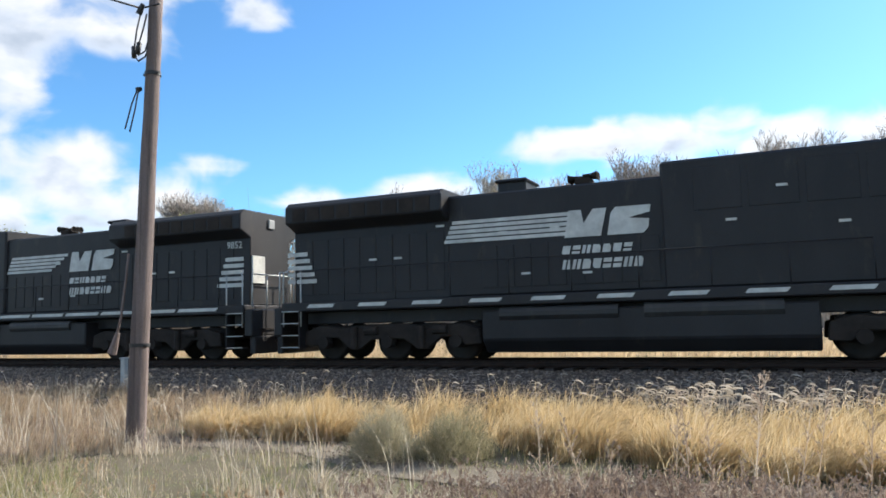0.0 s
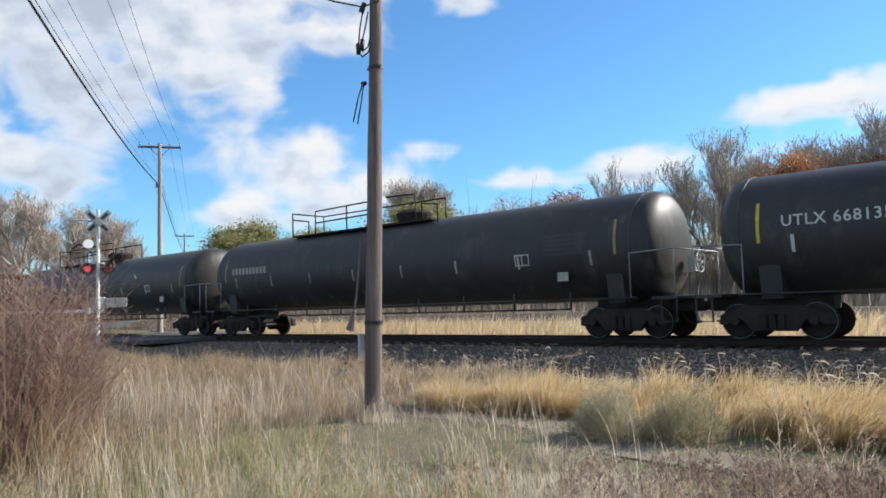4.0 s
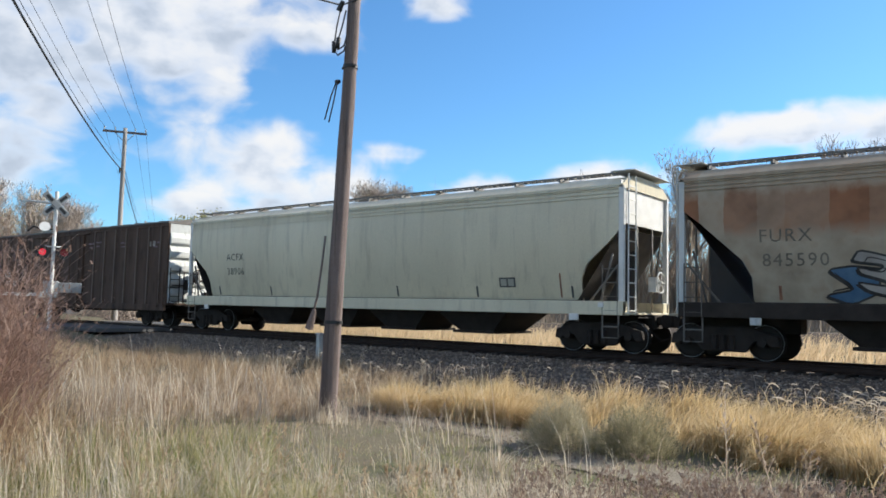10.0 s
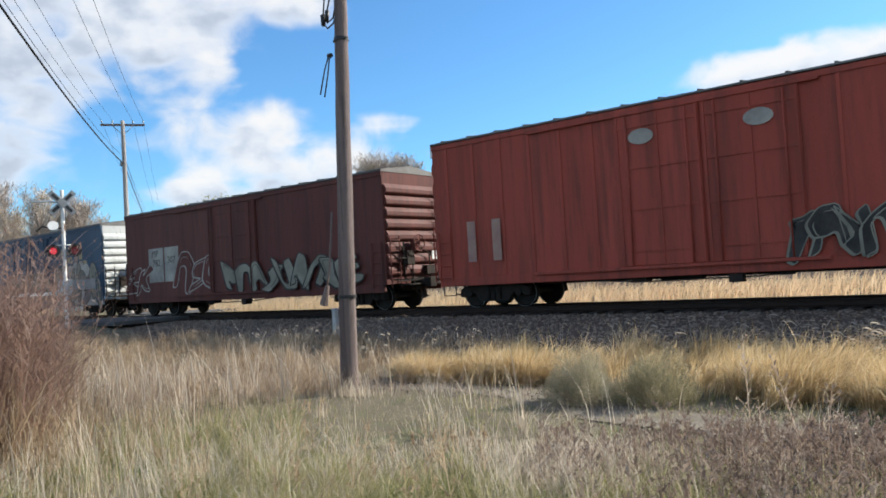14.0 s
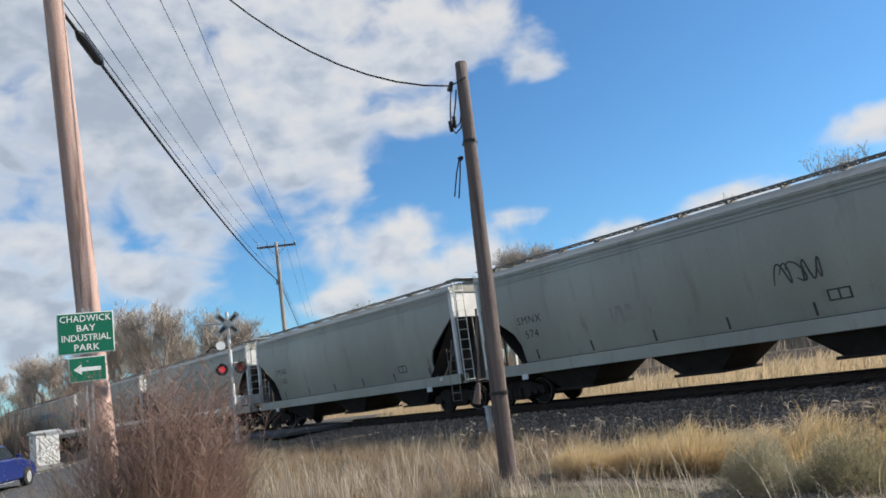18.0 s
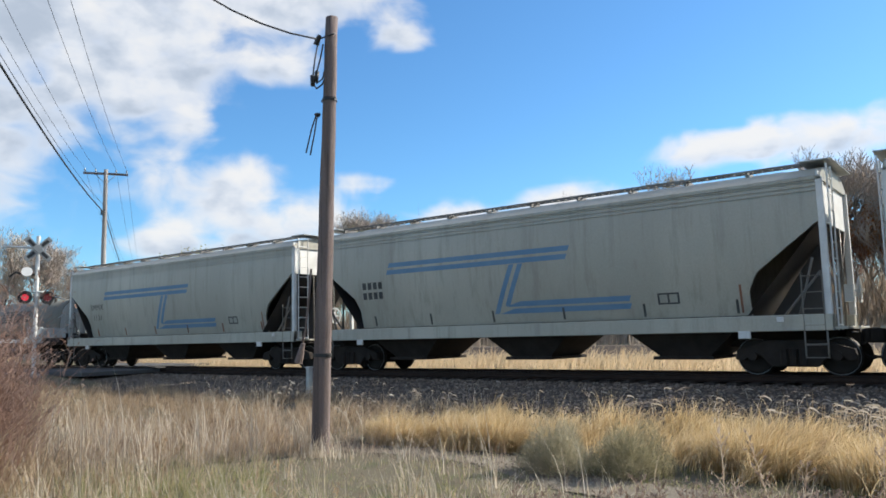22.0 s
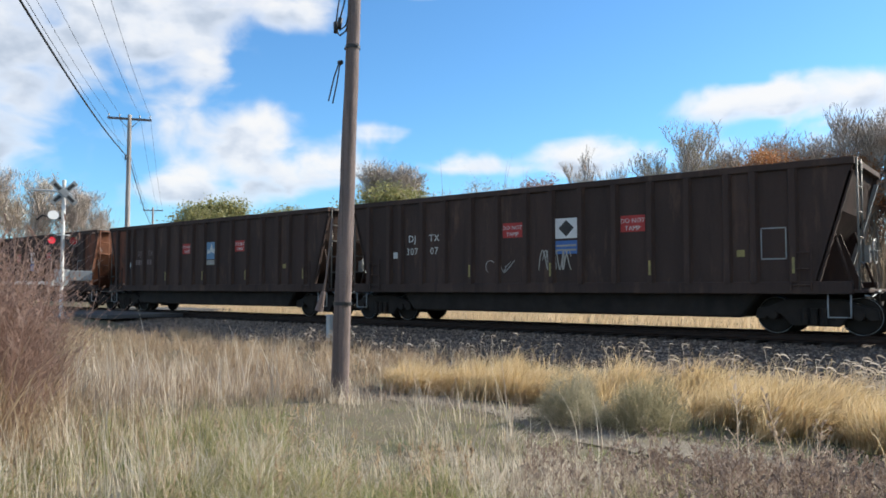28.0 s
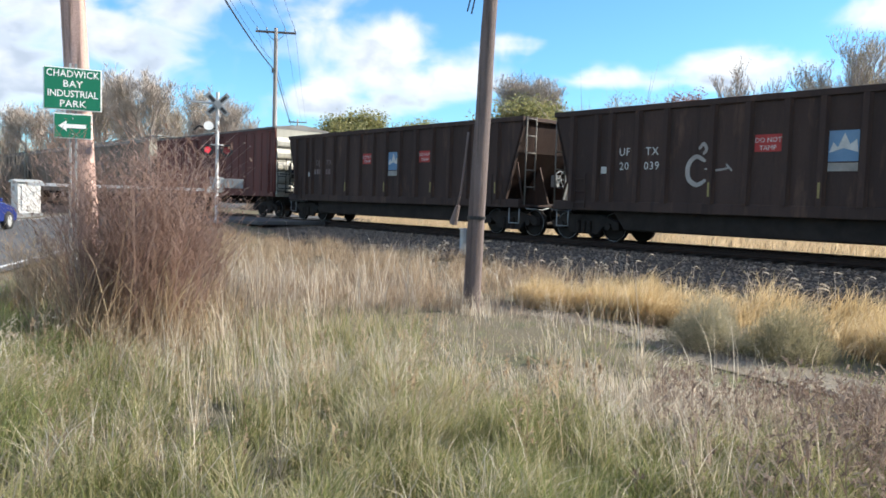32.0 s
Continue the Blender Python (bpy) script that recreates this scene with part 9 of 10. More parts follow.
stuff("straw_at_the_pole", blades(260, lambda r, k: (-7.75 + 0.22 * r.normal(0, 1, k), 7.3 + 0.15 * r.normal(0, 1, k)), (0.2, 0.5), (0.002, 0.005), (0.1, 0.5), (0.2, 0), 17), G_STRAW, "tuft of straw at the foot of the service pole")
keep_brown = lambda x, y, rng: off_road(x, y) & ~on_path(x, y) & (patches(x, y, 0.8, 4.0) + rng.uniform(-0.9, 0.9, len(x)) > -0.2)
stuff("brown_weeds", blades(27000, sector(-14, 42, 3.9, 7.4, lambda x, y, rng: keep_brown(x, y, rng) & (np.hypot(x, y) < rng.uniform(5.2, 6.9, len(x))) & (np.degrees(np.arctan2(-x, y)) < rng.uniform(30, 42, len(x)))), (0.08, 0.33), (0.0016, 0.004), (0.1, 0.8), (0.1, 0.03), 5), G_MAUVE, "low brown dead weeds", "weeds")
stuff("brown_grass_band", blades(12000, tufts(rect(-22, -8.2, 6.2, 13.3, lambda x, y, rng: off_road(x, y) & (x < -8.6 - 0.6 * np.abs(rng.normal(0, 1, len(x))))), 360, (0.06, 0.25), 79), (0.15, 0.5), (0.003, 0.008), (0.15, 1.2), (0.25, 0.05), 6), G_BROWN, "brown dry grass before the ballast")


def gold_keep(x, y, rng):
    front = np.interp(x, [-8.2, -7.2, -6.0, -5.2, -4.2, -3.0, 0, 6], [9.3, 8.9, 9.1, 9.3, 9.2, 8.8, 7.9, 7.7])
    back = 11.5 + 0.25 * np.sin(x * 1.3)
    return (y > front + 0.25 * np.sin(x * 3.1)) & (y < back) & (x > -8.1)


def gold_tufts(rng, n):
    """Blades gathered in rounded tufts of uneven size."""
    cx, cy = rect(-8.2, 7, 7.6, 11.9, gold_keep)(rng, 620)
    k = rng.integers(0, len(cx), n)
    size = rng.uniform(0.06, 0.24, len(cx))[k]
    return cx[k] + size * rng.normal(0, 1, n), cy[k] + size * rng.normal(0, 1, n)


stuff("golden_grass", blades(52000, gold_tufts, (0.26, 0.56), (0.003, 0.007), (0.2, 0.9), (0.6, -0.2), 7, 4), G_GOLD, "bent golden dry grass tufts along the track")


def tussock(x, y, rx, ry, hgt, n, seed, label):
    """A mound of long grass that falls outwards from its middle, swept by the wind."""
    g = np.random.default_rng(seed)
    a, u = g.uniform(0, 6.28, n), np.sqrt(g.uniform(0, 1, n))
    px, py = x + rx * u * np.cos(a), y + ry * u * np.sin(a)
    L = hgt * g.uniform(0.55, 1.1, n) * (1.05 - 0.45 * u ** 2)
    out = 0.25 + 0.6 * u
    dx, dy = out * np.cos(a) * 0.8 + g.normal(0, 0.2, n) + 0.45, out * np.sin(a) * 0.8 + g.normal(0, 0.2, n) - 0.15
    ang, w = g.uniform(0, 6.28, n), g.uniform(0.0025, 0.006, n)
    sx, sy = np.cos(ang) * w, np.sin(ang) * w
    z = height(px, py)
    rows = []
    for t in (0, 0.35, 0.7, 1.0):
        q = np.stack([px + dx * L * t * t, py + dy * L * t * t, z + L * (t - 0.5 * t * t * np.clip(np.hypot(dx, dy), 0, 1.4))], 1)
        k = (1 - t) ** 0.6 if t < 1 else 0.12
        rows += [q - np.stack([sx, sy, 0 * sx], 1) * k, q + np.stack([sx, sy, 0 * sx], 1) * k]
    v = np.stack(rows, 1)
    f = np.array([(2 * i, 2 * i + 1, 2 * i + 3, 2 * i + 2) for i in range(3)])[None] + 8 * np.arange(n)[:, None, None]
    return tagged(mesh_part("grass_tussock", v.reshape(-1, 3), f.reshape(-1, 4), G_GOLD), label, "grass", "golden tussocks by the path")


tussock(-7.75, 9.0, 0.6, 0.4, 0.56, 5200, 201, "rounded golden grass tussock by the service pole")
tussock(-6.95, 9.45, 0.55, 0.4, 0.52, 4200, 202, "shaded golden grass tussock between two others")
tussock(-6.05, 9.35, 0.7, 0.42, 0.6, 5600, 203, "tall golden grass tussock beside the gravel")
tussock(-2.4, 9.2, 0.8, 0.5, 0.62, 5600, 204, "windswept golden tussock behind the sage bushes")
tussock(-0.9, 8.7, 0.8, 0.5, 0.66, 5600, 205, "windswept golden tussock before the ballast")
tussock(0.7, 8.5, 0.8, 0.5, 0.66, 5200, 206, "pale windswept tussock at the end of the path")
stuff("golden_grass_far", blades(32000, rect(-75, 16, 22.6, 30.0, lambda x, y, rng: (x > -1.74 * y) | (x < -2.3 * y)), (0.35, 0.75), (0.01, 0.022), (0.1, 0.6), (0.3, 0.0), 8), G_BEIGE, "golden dry grass beyond the track")
stuff("scrub_far", blades(15000, rect(-110, 30, 38, 62), (0.5, 1.7), (0.02, 0.05), (0.05, 0.5), (0.1, 0.0), 9), G_SCRUB, "brown scrub before the trees", "scrub")
stuff("woodland_scrub", blades(20000, sector(-22, 60, 62, 92), (2.2, 5.2), (0.03, 0.08), (0.05, 0.4), (0.05, 0.0), 10), G_SCRUB, "brown leafless scrub under the trees", "scrub")
stuff("woodland_thicket", blades(26000, sector(-22, 40, 60, 92), (3.5, 8.4), (0.03, 0.075), (0.05, 0.45), (0.02, 0.0), 13), G_SCRUB, "tall leafless thicket between the trees", "scrub")
stuff("woodland_scrub_beyond", blades(20000, sector(57, 92, 80, 120), (2.2, 6.4), (0.03, 0.08), (0.05, 0.4), (0.05, 0.0), 14), G_SCRUB, "pale brown scrub beyond the road", "scrub")


def seed_heads(n, place, hgt, seed, size=0.05):
    """Arching stems that end in drooping fluffy heads."""
    rng = np.random.default_rng(seed)
    x, y = place(rng, n)
    n = len(x)
    z, L = height(x, y), rng.uniform(*hgt, n)
    vs, fs, base = [], [], 0
    u = np.array([0, 0.4, 0.75, 1.0])
    reach = rng.uniform(-0.15, 0.5, n)
    w = 0.003
    stem = np.stack([x[:, None] + reach[:, None] * u ** 2 * L[:, None], np.repeat(y[:, None], 4, 1), z[:, None] + L[:, None] * (u - 0.12 * u ** 3)], -1)
    q = np.stack([stem - [w, 0, 0], stem + [w, 0, 0]], 2).reshape(n, 8, 3)
    fq = [(0, 1, 3), (0, 3, 2), (2, 3, 5), (2, 5, 4), (4, 5, 7), (4, 7, 6)]
    tip = stem[:, 3]
    size = size * rng.uniform(0.5, 1.35, n)[:, None]
    hang = rng.uniform(0.2, 1.2, n)[:, None]
    hd = []
    for k, (dx, dz, ww) in enumerate(((0, 0, 0.2), (0.8, 0.25, 0.4), (1.7, 0.1, 0.5), (2.5, -0.5, 0.4), (3.0, -1.1, 0.1))):
        c = tip + np.array([dx, 0, 0]) * size + np.array([0, 0, dz]) * size * hang
        hd += [c + np.array([0, 0, -ww]) * size * 0.5, c + np.array([0, 0, ww]) * size * 0.5]
    hd = np.stack(hd, 1)
    fh = []
    for k in range(4):
        a = 8 + 2 * k
        fh += [(a, a + 1, a + 3), (a, a + 3, a + 2)]
    v = np.concatenate([q, hd], 1)
    f = np.array(fq + fh)[None] + v.shape[1] * np.arange(n)[:, None, None]
    return v.reshape(-1, 3), f.reshape(-1, 3)


stuff("foxtail_heads", seed_heads(520, rect(-7.8, 7, 11.0, 12.9, lambda x, y, rng: rng.uniform(0, 1, len(x)) < np.clip((x + 8) / 7, 0.15, 1)), (0.15, 0.7), 11, 0.036), G_SEED, "drooping pale seed heads before the ballast", "weeds")
stuff("foxtail_heads_front", seed_heads(420, tufts(rect(-2.2, 7, 10.4, 12.0), 70, (0.1, 0.3), 82), (0.35, 0.62), 13, 0.043), G_SEED, "dense curled seed heads above the golden grass", "weeds")
stuff("foxtail_heads_left", seed_heads(110, rect(-14, -7.8, 9.5, 13.0), (0.3, 0.75), 12, 0.034), G_SEED, "scattered pale seed heads", "weeds")


def twiggy(n, place, hgt, spread, seed, twigs=14, w=0.003, leaf=0.009):
    """Branching dead weeds: a stem, side twigs and small dry bits at their ends."""
    rng = np.random.default_rng(seed)
    x, y = place(rng, n)
    n = len(x)
    z, L = height(x, y), rng.uniform(*hgt, n)
    if hgt[1] < 0.75:
        L = np.where(y > -0.9 * x, np.minimum(L, 1.6 * (1 - np.hypot(x, y) / 7.6) * rng.uniform(0.7, 1.4, n) + 0.06), L)
    V, F = [], []
    count = 0
    lean = rng.normal(0, 0.1, (n, 2))

    def quads(p, q, wa, wb):
        nonlocal count
        s = np.array([1.0, 0.2, 0])
        v = np.stack([p - s * wa, p + s * wa, q + s * wb, q - s * wb], 1)
        V.append(v.reshape(-1, 3))
        i = count + 4 * np.arange(len(p))[:, None]
        F.append(np.concatenate([i + [0, 1, 2], i + [0, 2, 3]], 0))
        count += 4 * len(p)
    foot = np.stack([x, y, z - 0.02], 1)
    tip = foot + np.stack([lean[:, 0] * L, lean[:, 1] * L, L], 1)
    quads(foot, tip, w * 1.4, w * 0.6)
    for k in range(twigs):
        u = rng.uniform(0.25, 0.98, n)[:, None]
        p = foot + (tip - foot) * u
        az = rng.uniform(0, 6.28, n)
        l = (L * spread * rng.uniform(0.3, 1.0, n) * (1.1 - 0.7 * u[:, 0]))[:, None]
        q = p + np.stack([np.cos(az), np.sin(az), rng.uniform(0.6, 1.6, n)], 1) * l
        quads(p, q, w, w * 0.5)
        for _ in range(2):
            c = p + (q - p) * rng.uniform(0.5, 1.05, n)[:, None]
            d = rng.normal(0, 1, (n, 3)) * leaf
            quads(c - d, c + d, leaf * 0.8, leaf * 0.4)
    return np.concatenate(V), np.concatenate(F)


stuff("dead_forbs", twiggy(1000, sector(-16, 34, 3.7, 6.9, lambda x, y, rng: ~on_path(x, y) & (np.degrees(np.arctan2(-x, y)) < rng.uniform(12, 36, len(x)))), (0.25, 0.62), 0.3, 21), G_FORB, "branching brown dead weeds", "weeds")
stuff("tall_dead_stalks", twiggy(15, sector(-10, 18, 5.4, 7.4), (0.75, 1.15), 0.16, 22, 26, 0.003, 0.009), G_MAUVE, "tall dead weed stalks in front of golden grass", "weeds")
stuff("white_asters", twiggy(26, sector(76, 84, 5.5, 8.0, lambda x, y, rng: off_road(x, y)), (0.25, 0.5), 0.35, 24, 18, 0.002, 0.011), G_PALE, "small pale asters among the road edge grass", "weeds")
stuff("grass_clump_weeds", twiggy(150, sector(36, 84, 4.0, 9.0, lambda x, y, rng: off_road(x, y)), (0.3, 0.7), 0.22, 23), G_BROWN, "thin brown weeds among the grass", "weeds")


def shrub(name, label, x, y, rad, hgt, n, material, seed, category="shrub", leaf=0.009):
    """A thicket of stems that fan out from the ground."""
    th = thing(name, label, category)
    rng = random.Random(seed)
    place = lambda r, k: (x + rad * 0.75 * r.normal(0, 0.5, k), y + rad * 0.6 * r.normal(0, 0.5, k))
    v, f = twiggy(n, place, (hgt * 0.35, hgt), 0.34, seed, 20, 0.0035, leaf)
    cx = np.array([x, y])
    d = v[:, :2] - cx
    k = np.clip(v[:, 2:3] / hgt, 0, 1) ** 1.3
    v[:, :2] = cx + d * (0.75 + 0.55 * k)
    mesh_part("branchwork", v, f, material, th)
    v2, f2 = blades(n * 9, lambda r, c: (x + rad * r.normal(0, 0.42, c), y + rad * 0.8 * r.normal(0, 0.42, c)), (hgt * 0.15, hgt * 0.5), (0.004, 0.009), (0.1, 0.7), (0.05, 0), seed + 1)
    mesh_part("undergrowth", v2, f2, G_BROWN if material != G_SAGE else G_SAGE, th)
    return th


shrub("thicket", "reddish-brown bare thicket before the roadside pole", -7.95, 2.7, 1.12, 2.12, 330, G_RED, 31, leaf=0.011)
shrub("thicket", "reddish-brown bare thicket beside the verge", -10.1, 4.0, 1.0, 1.6, 190, G_RED, 33, leaf=0.011)
shrub("thicket", "brown dead thicket at the edge of the road", -10.6, 2.4, 0.75, 1.05, 100, G_BROWN, 35)


G_SAGED = foliage("dark_grey_green_weed", [(0.2, (0.194, 0.182, 0.106)), (0.5, (0.28, 0.254, 0.152)), (0.8, (0.373, 0.322, 0.219))], 0.5, 1.5, 0.3)


def fuzz(name, label, x, y, r, h, seed, material):
    th = thing(name, label, "shrub", "sage bushes by the path")
    g = np.random.default_rng(seed)
    n = 15000
    d = g.normal(0, 1, (n, 3))
    d[:, 2] = np.abs(d[:, 2]) + 0.02
    d /= np.linalg.norm(d, axis=1)[:, None]
    az = np.arctan2(d[:, 1], d[:, 0])
    bump = 1 + 0.13 * np.sin(3 * az + seed) + 0.1 * np.sin(7 * d[:, 2] + 2 * az) + 0.07 * np.sin(13 * az + 9 * d[:, 2])
    p = d * (bump * g.uniform(0.12, 1.0, n) ** 0.45)[:, None] * [r, r, h]
    p += [x, y, float(height(np.array([x]), np.array([y]))[0])]
    up = d + g.normal(0, 0.55, (n, 3)) + [0, 0, 0.5]
    up *= (g.uniform(0.03, 0.085, n) / np.linalg.norm(up, axis=1))[:, None]
    side = g.normal(0, 1, (n, 3))
    side *= (g.uniform(0.0018, 0.0042, n) / np.linalg.norm(side, axis=1))[:, None]
    v = np.stack([p - side, p + side, p + up], 1).reshape(-1, 3)
    mesh_part("foliage", v, np.arange(3 * n).reshape(n, 3), material, th)
    v, f = twiggy(60, lambda g, n: (x + 0.3 * r * g.normal(0, 1, n), y + 0.3 * r * g.normal(0, 1, n)), (h * 0.5, h * 1.05), 0.35, seed + 1)
    mesh_part("branchwork", v, f, G_BROWN, th)


fuzz("sage_bush", "soft grey-green weed bush by the gravel", -4.5, 8.05, 0.43, 0.56, 41, G_SAGE)
fuzz("sage_bush", "dark grey-green weed bush by the gravel", -3.68, 8.3, 0.46, 0.53, 43, G_SAGED)



def gravel_heap():
    """A low heap of dumped grey gravel with loose stones on its flanks."""
    th = thing("gravel_heap", "low heap of dumped grey gravel beyond the track", "gravel heap")
    cx, cy, r, h = -49.2, 26.0, 2.3, 0.95
    z0 = float(height(np.array([cx]), np.array([cy]))[0])
    rings, n = 14, 40
    v = []
    for i in range(rings + 1):
        for k in range(n):
            a, u = 2 * math.pi * k / n, i / rings
            rad = r * u * (1 + 0.1 * math.sin(2 * a + 1) + 0.06 * math.sin(5 * a))
            v.append((cx + rad * math.cos(a) * 1.05, cy + rad * math.sin(a), z0 - 0.05 + h * (1 - u) ** 0.85 * (1 + 0.07 * math.sin(7 * a + 9 * u)) - 0.12 * h * (u < 0.05)))
    f = [(i * n + k, (i + 1) * n + k, (i + 1) * n + (k + 1) % n, i * n + (k + 1) % n) for i in range(rings) for k in range(n)]
    mesh_part("heap_body", np.array(v), np.array(f), M_BALLAST, th)
    rng = np.random.default_rng(5)
    m = 1500
    a, u = rng.uniform(0, 6.28, m), np.sqrt(rng.uniform(0, 1.1, m))
    c = np.stack([cx + r * u * np.cos(a) * 1.05, cy + r * u * np.sin(a), z0 + h * np.clip(1 - u, 0, 1) ** 0.85 - 0.02], 1)
    s = rng.uniform(0.03, 0.07, m)[:, None, None]
    o = np.array([(1, 0, 0), (-0.5, 0.87, 0), (-0.5, -0.87, 0), (0, 0, 0.9)])[None] * s * rng.uniform(0.7, 1.3, (m, 4, 1))
    sv = (c[:, None] + o).reshape(-1, 3)
    sf = (np.array([(0, 1, 3), (1, 2, 3), (2, 0, 3)])[None] + 4 * np.arange(m)[:, None, None]).reshape(-1, 3)
    mesh_part("stone_scatter", sv, sf, M_STONE, th)


gravel_heap()


# ---- trees ----
def tree_mesh(hgt, seed, spread=0.5, depth=5, first=0.28, kids=3, thin=0.62):
    """Limbs and twigs of a tree as two meshes of three-sided tapering tubes."""
    rng = random.Random(seed)
    limbs, twigs, tips = [], [], []

    def grow(p, d, length, r, level):
        n = 3 if level < 2 else 2
        q = p
        for i in range(n):
            j = 0.15 if level < 3 else 0.09
            d = (d + Vector((rng.gauss(0, j), rng.gauss(0, j), rng.gauss(0.05, 0.08)))).normalized()
            e = q + d * (length / n)
            (limbs if level < 3 else twigs).append((q.copy(), e.copy(), r * (1 - 0.35 * i / n), r * (1 - 0.35 * (i + 1) / n)))
            q = e
            if level < depth and (i > 0 or level > 0):
                for _ in range(kids if i == n - 1 else 1 + (level > 1)):
                    s = Vector((rng.gauss(0, 1), rng.gauss(0, 1), rng.gauss(0.15, 0.5))).normalized()
                    nd = (d * (1 - spread) + s * spread + Vector((0, 0, 0.3))).normalized()
                    grow(q, nd, length * rng.uniform(thin - 0.12, thin + 0.12), r * 0.55, level + 1)
        if level >= depth - 1:
            tips.append(q.copy())
    grow(Vector((0, 0, 0)), Vector((0, 0, 1)), hgt * first, hgt * 0.012, 0)

    def flats(list_):
        """Thin twigs as flat slips, each turned its own way."""
        V, F = [], []
        for a, b, r0, r1 in list_:
            d = (b - a).normalized()
            u = d.orthogonal().normalized()
            an = rng.uniform(0, 3.14)
            u = math.cos(an) * u + math.sin(an) * d.cross(u)
            i = len(V)
            V += [a - u * max(r0, 0.011), a + u * max(r0, 0.011), b + u * max(r1, 0.008), b - u * max(r1, 0.008)]
            F.append((i, i + 1, i + 2, i + 3))
        return V, F

    def tubes(list_):
        V, F = [], []
        for a, b, r0, r1 in list_:
            d = (b - a).normalized()
            u = d.orthogonal().normalized()
            w = d.cross(u)
            i = len(V)
            for p, r in ((a, max(r0, 0.012)), (b, max(r1, 0.009))):
                for k in range(3):
                    an = 2.0944 * k
                    V.append(p + r * (math.cos(an) * u + math.sin(an) * w))
            F += [(i + k, i + (k + 1) % 3, i + 3 + (k + 1) % 3, i + 3 + k) for k in range(3)]
        return V, F
    top = max(t.z for t in tips)
    k = hgt / top
    out = []
    for li in (limbs, twigs):
        V, F = tubes(li) if li is limbs else flats(li)
        out.append((np.array([tuple(p * k) for p in V]), np.array(F)))
    return out[0], out[1], np.array([tuple(p * k) for p in tips])


def leaves(tips, per, size, spread, seed):
    rng = np.random.default_rng(seed)
    c = np.repeat(tips, per, 0)
    c = c + rng.normal(0, spread, c.shape)
    n = len(c)
    a, b = rng.normal(0, 1, (n, 3)), rng.normal(0, 1, (n, 3))
    a /= np.linalg.norm(a, axis=1, keepdims=True)
    b -= a * np.sum(a * b, 1, keepdims=True)
    b /= np.linalg.norm(b, axis=1, keepdims=True)
    s = size * rng.uniform(0.6, 1.3, (n, 1))
    v = np.stack([c - a * s, c + b * s * 1.1, c + a * s], 1).reshape(-1, 3)
    return v, np.arange(3 * n).reshape(n, 3)


M_BARK = surface("grey_brown_bark", (0.368, 0.322, 0.29), (0.289, 0.256, 0.23), 0.9, 0, 1, 12, 0.3)
M_TWIG = surface("bare_twigs", (0.5, 0.429, 0.37), (0.394, 0.34, 0.29), 0.9, 0, 0.3, 5, 0)
L_YELLOW = foliage("thin_yellowing_leaves", [(0.2, (0.257, 0.22, 0.099)), (0.6, (0.36, 0.305, 0.14)), (0.9, (0.446, 0.364, 0.198))], 0.5, 0.2, 0.4)
L_GREEN = foliage("olive_green_leaves", [(0.15, (0.161, 0.168, 0.0616)), (0.5, (0.256, 0.253, 0.104)), (0.85, (0.396, 0.355, 0.171))], 0.5, 0.25, 0.5)
L_ORANGE = foliage("orange_autumn_leaves", [(0.15, (0.263, 0.114, 0.047)), (0.5, (0.394, 0.178, 0.0705)), (0.85, (0.452, 0.258, 0.118))], 0.5, 0.25, 0.4)
L_RED = foliage("dull_red_autumn_leaves", [(0.15, (0.174, 0.0909, 0.0745)), (0.5, (0.255, 0.137, 0.109)), (0.85, (0.314, 0.198, 0.157))], 0.5, 0.25, 0.4)
L_TAN = foliage("tan_dry_leaves", [(0.15, (0.24, 0.195, 0.128)), (0.5, (0.343, 0.279, 0.19)), (0.85, (0.429, 0.364, 0.256))], 0.5, 0.25, 0.4)


def tree_kind(name, label, hgt, seed, leaf=None, per=0, size=0.16, lspread=0.5, group="trees behind the track", **kw):
    lim, twg, tips = tree_mesh(hgt, seed, **kw)
    t = thing(name, label, "tree", group)
    mesh_part("trunk", lim[0], lim[1], M_BARK, t)
    mesh_part("twig_growth", twg[0], twg[1], M_TWIG, t)
    if leaf:
        v, f = leaves(tips, per, size, lspread, seed)
        mesh_part("crown", v, f, leaf, t)
    return t


def polar(az, r, x_turn=0.0):
    a = radians(az)
    x, y = -r * math.sin(a), r * math.cos(a)
    return x, y, float(height(x, y)) - 0.1


bare = tree_kind("bare_tree", "bare grey autumn tree with fine twigs", 14, 101, spread=0.5, kids=4)
bare_b = tree_kind("bare_tree", "bare autumn tree with a few yellow leaves", 14, 102, L_YELLOW, 1, 0.06, 0.12, spread=0.45, kids=3)
tall = tree_kind("bare_tree", "slender bare tree with upright limbs", 14, 103, spread=0.3, kids=3)
green = tree_kind("leafy_tree", "rounded olive-green leafy tree", 11, 104, L_GREEN, 34, 0.13, 0.46, spread=0.6, depth=4, kids=4)
orange = tree_kind("autumn_tree", "orange autumn tree behind the track", 10, 105, L_ORANGE, 13, 0.09, 0.32, spread=0.5, depth=4, kids=4)
red = tree_kind("autumn_tree", "dull red autumn tree behind the track", 9, 106, L_RED, 11, 0.09, 0.3, spread=0.55, depth=4, kids=4)
tan = tree_kind("autumn_tree", "tan drying tree with thin leaves", 10, 107, L_TAN, 3, 0.07, 0.2, spread=0.5, depth=4, kids=4)
kinds = {"b": (bare, 14), "y": (bare_b, 14), "t": (tall, 14), "g": (green, 11), "o": (orange, 10), "r": (red, 9), "n": (tan, 10)}
used = set()
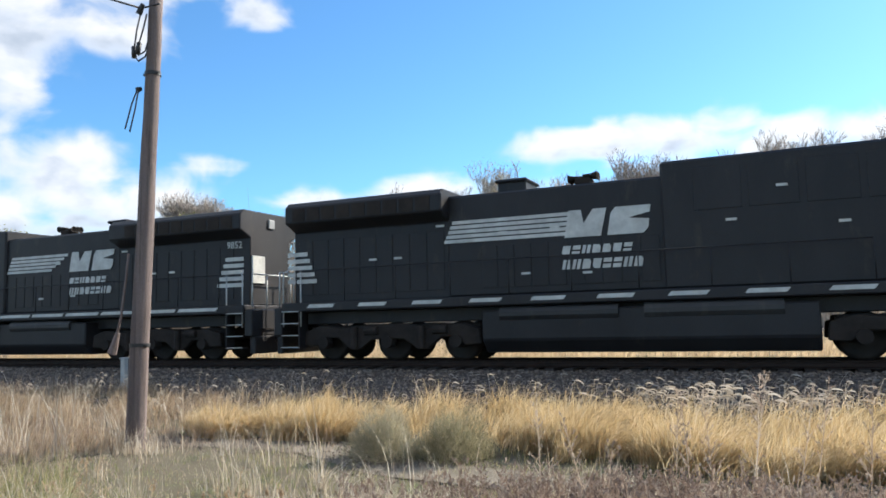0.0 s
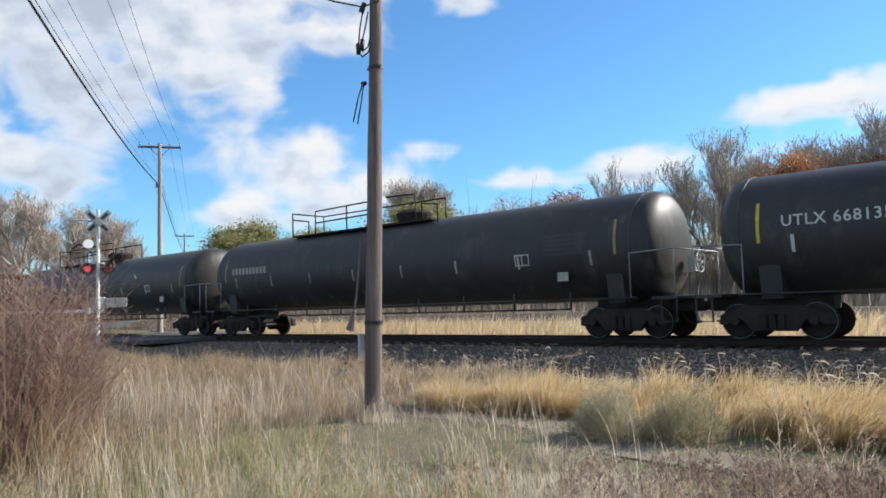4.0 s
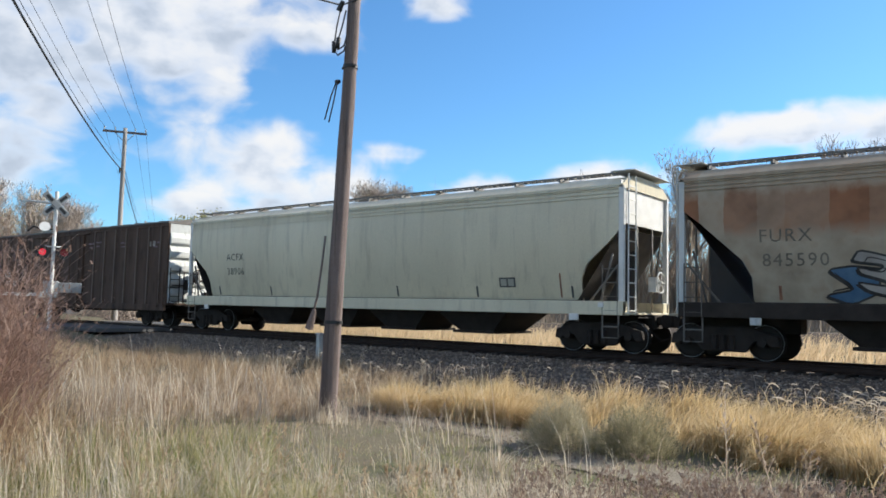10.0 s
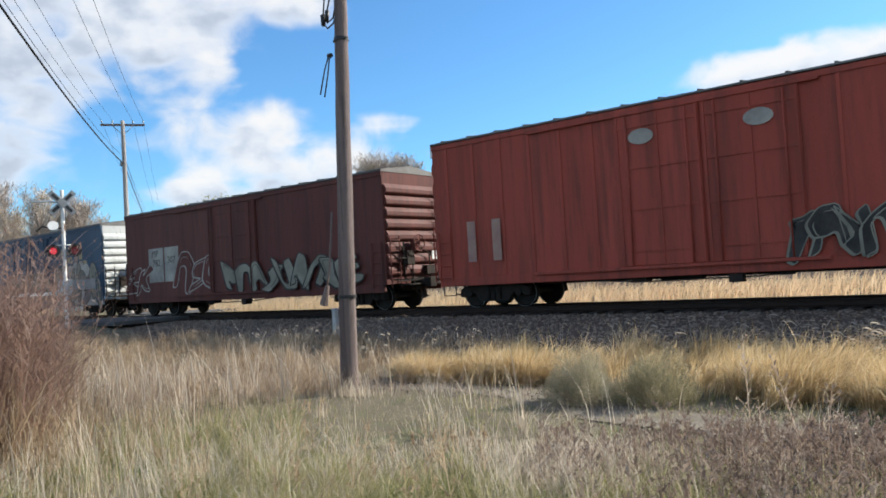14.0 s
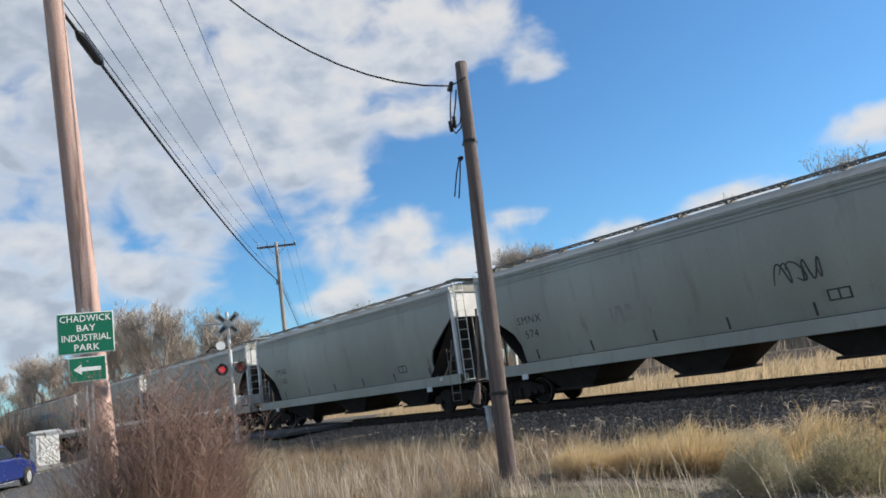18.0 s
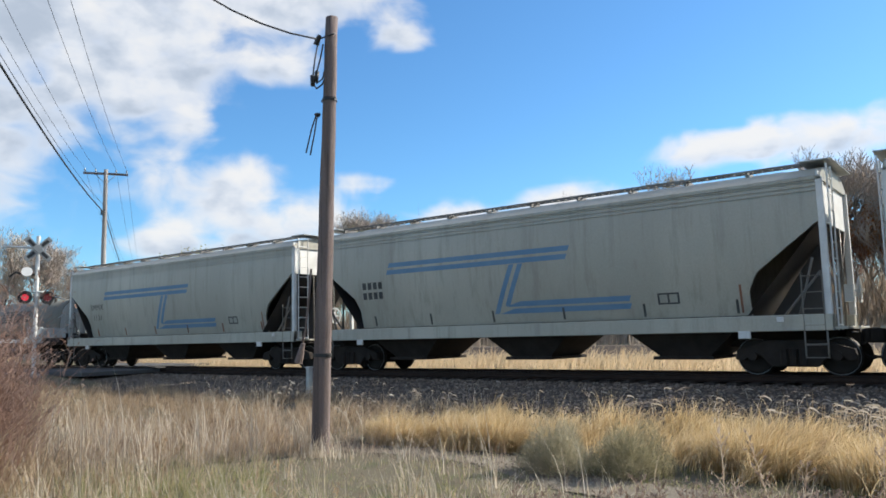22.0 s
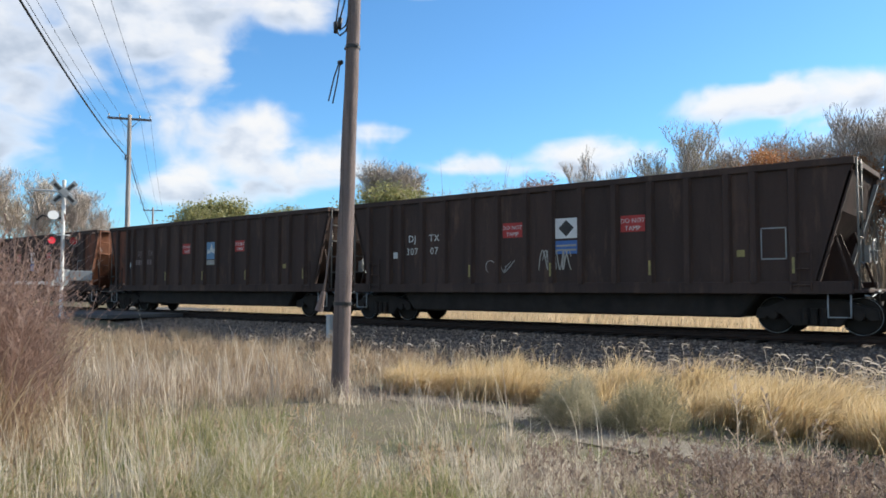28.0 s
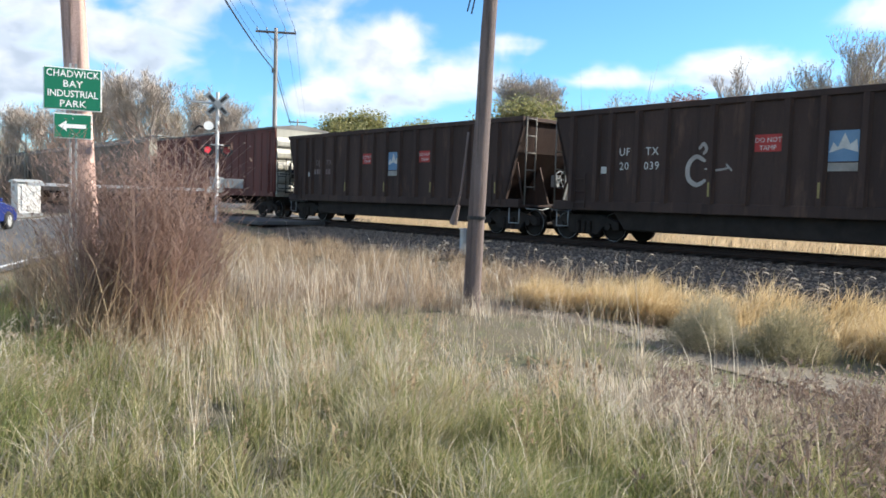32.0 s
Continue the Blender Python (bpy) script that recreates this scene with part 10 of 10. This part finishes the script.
# kind, bearing, distance, elevation of the top in degrees, turn
TREES_OVER_TRACK = [('b', -14.5, 56, 12.5, 20), ('t', -11.0, 56, 12.0, 0), ('n', -10.0, 72, 8.0, 10), ('b', -7.5, 56, 12.4, 210), ('n', -6.0, 72, 8.0, 70), ('b', -4.2, 56, 12.2, 140), ('n', -2.6, 60, 8.5, 0), ('b', -1.0, 58, 12.2, 70), ('y', 1.8, 60, 11.4, 10), ('b', 4.4, 58, 11.8, 250), ('o', 5.6, 62, 8.5, 30), ('b', 7.0, 60, 11.6, 180), ('r', 8.0, 64, 8.2, 200), ('t', 9.0, 62, 11.0, 60), ('b', 10.2, 60, 11.8, 95)]
TREES_MIDDLE = [('o', 11.6, 58, 8.6, 80), ('b', 12.2, 62, 10.9, 15), ('o', 14.2, 57, 9.2, 0), ('o', 15.2, 68, 7.6, 70), ('t', 16.4, 68, 9.8, 20), ('n', 17.2, 80, 7.2, 0), ('y', 18.2, 70, 9.3, 300), ('b', 20.6, 66, 10.6, 200), ('n', 21.6, 74, 8.6, 30), ('y', 22.6, 64, 12.2, 0), ('n', 24.0, 84, 7.4, 250), ('y', 24.6, 66, 9.8, 40), ('t', 26.3, 68, 9.4, 110), ('t', 27.7, 66, 10.4, 0), ('r', 28.6, 88, 7.0, 90)]
TREES_GREEN = [('r', 30.2, 84, 8.0, 0), ('n', 33.2, 86, 7.4, 60), ('n', 35.2, 84, 8.3, 0), ('n', 38.0, 105, 6.0, 150), ('y', 38.6, 90, 7.6, 120), ('g', 40.9, 76, 7.5, 260), ('b', 42.6, 86, 9.4, 100), ('b', 41.2, 84, 9.9, 30), ('g', 43.0, 78, 7.0, 140), ('g', 46.3, 96, 5.5, 20), ('g', 49.6, 96, 5.9, 200), ('g', 52.0, 95, 5.6, 80), ('g', 55.7, 92, 6.2, 0), ('n', 58.6, 110, 4.0, 50), ('n', 61.0, 112, 4.0, 150), ('b', 64.2, 92, 6.0, 300)]
TREES_ROAD = [('b', 66.4, 88, 7.2, 210), ('y', 68.6, 86, 8.0, 60), ('b', 70.6, 84, 8.6, 120), ('n', 71.5, 110, 4.4, 90), ('b', 72.6, 85, 8.2, 0), ('y', 74.6, 90, 6.8, 15), ('n', 75.5, 115, 4.0, 40), ('b', 76.8, 95, 5.8, 75), ('n', 78.8, 110, 4.0, 0), ('b', 81.0, 110, 5.0, 130), ('b', 84.0, 105, 6.0, 30), ('n', 67.6, 98, 5.6, 20), ('n', 69.6, 96, 6.8, 130), ('t', 71.6, 95, 8.0, 10), ('n', 73.6, 96, 6.4, 220), ('t', 75.7, 98, 6.3, 80), ('t', 78.4, 100, 5.6, 150), ('n', 82.4, 108, 5.0, 60), ('t', 86.5, 105, 5.4, 200)]
for k, az, r, el, turn in TREES_OVER_TRACK + TREES_MIDDLE + TREES_GREEN + TREES_ROAD:
    src, h0 = kinds[k]
    x, y, z = polar(az, r)
    s = (CAM_Z + r * math.tan(radians(el)) - z) / h0
    wide = 1.35 * s if k == "g" else s
    m = pose(x, y, z, 0, 0, turn) @ Matrix.Diagonal((wide, wide, s, 1))
    if k not in used:
        used.add(k)
        src.matrix_basis = m
    else:
        c = copy_thing(src, pose(x, y, z, 0, 0, turn))
        c.scale = (wide, wide, s)


# ---- running ----
def gone(t):
    """Metres that the train has run by t seconds."""
    return 17.2 * t if t >= 2 else 34.4 - 16.2 * (2 - t)


def motions():
    for car, s in TRAIN:
        walk(car, [(t, pose(s + gone(t), TRACK_Y, RAIL_Z)) for t in range(0, 33)])
    walk(clouds, [(t, pose(0, 0, 0, 0, 0, 0.083 * (t - 14))) for t in range(0, 33, 4)])


motions()
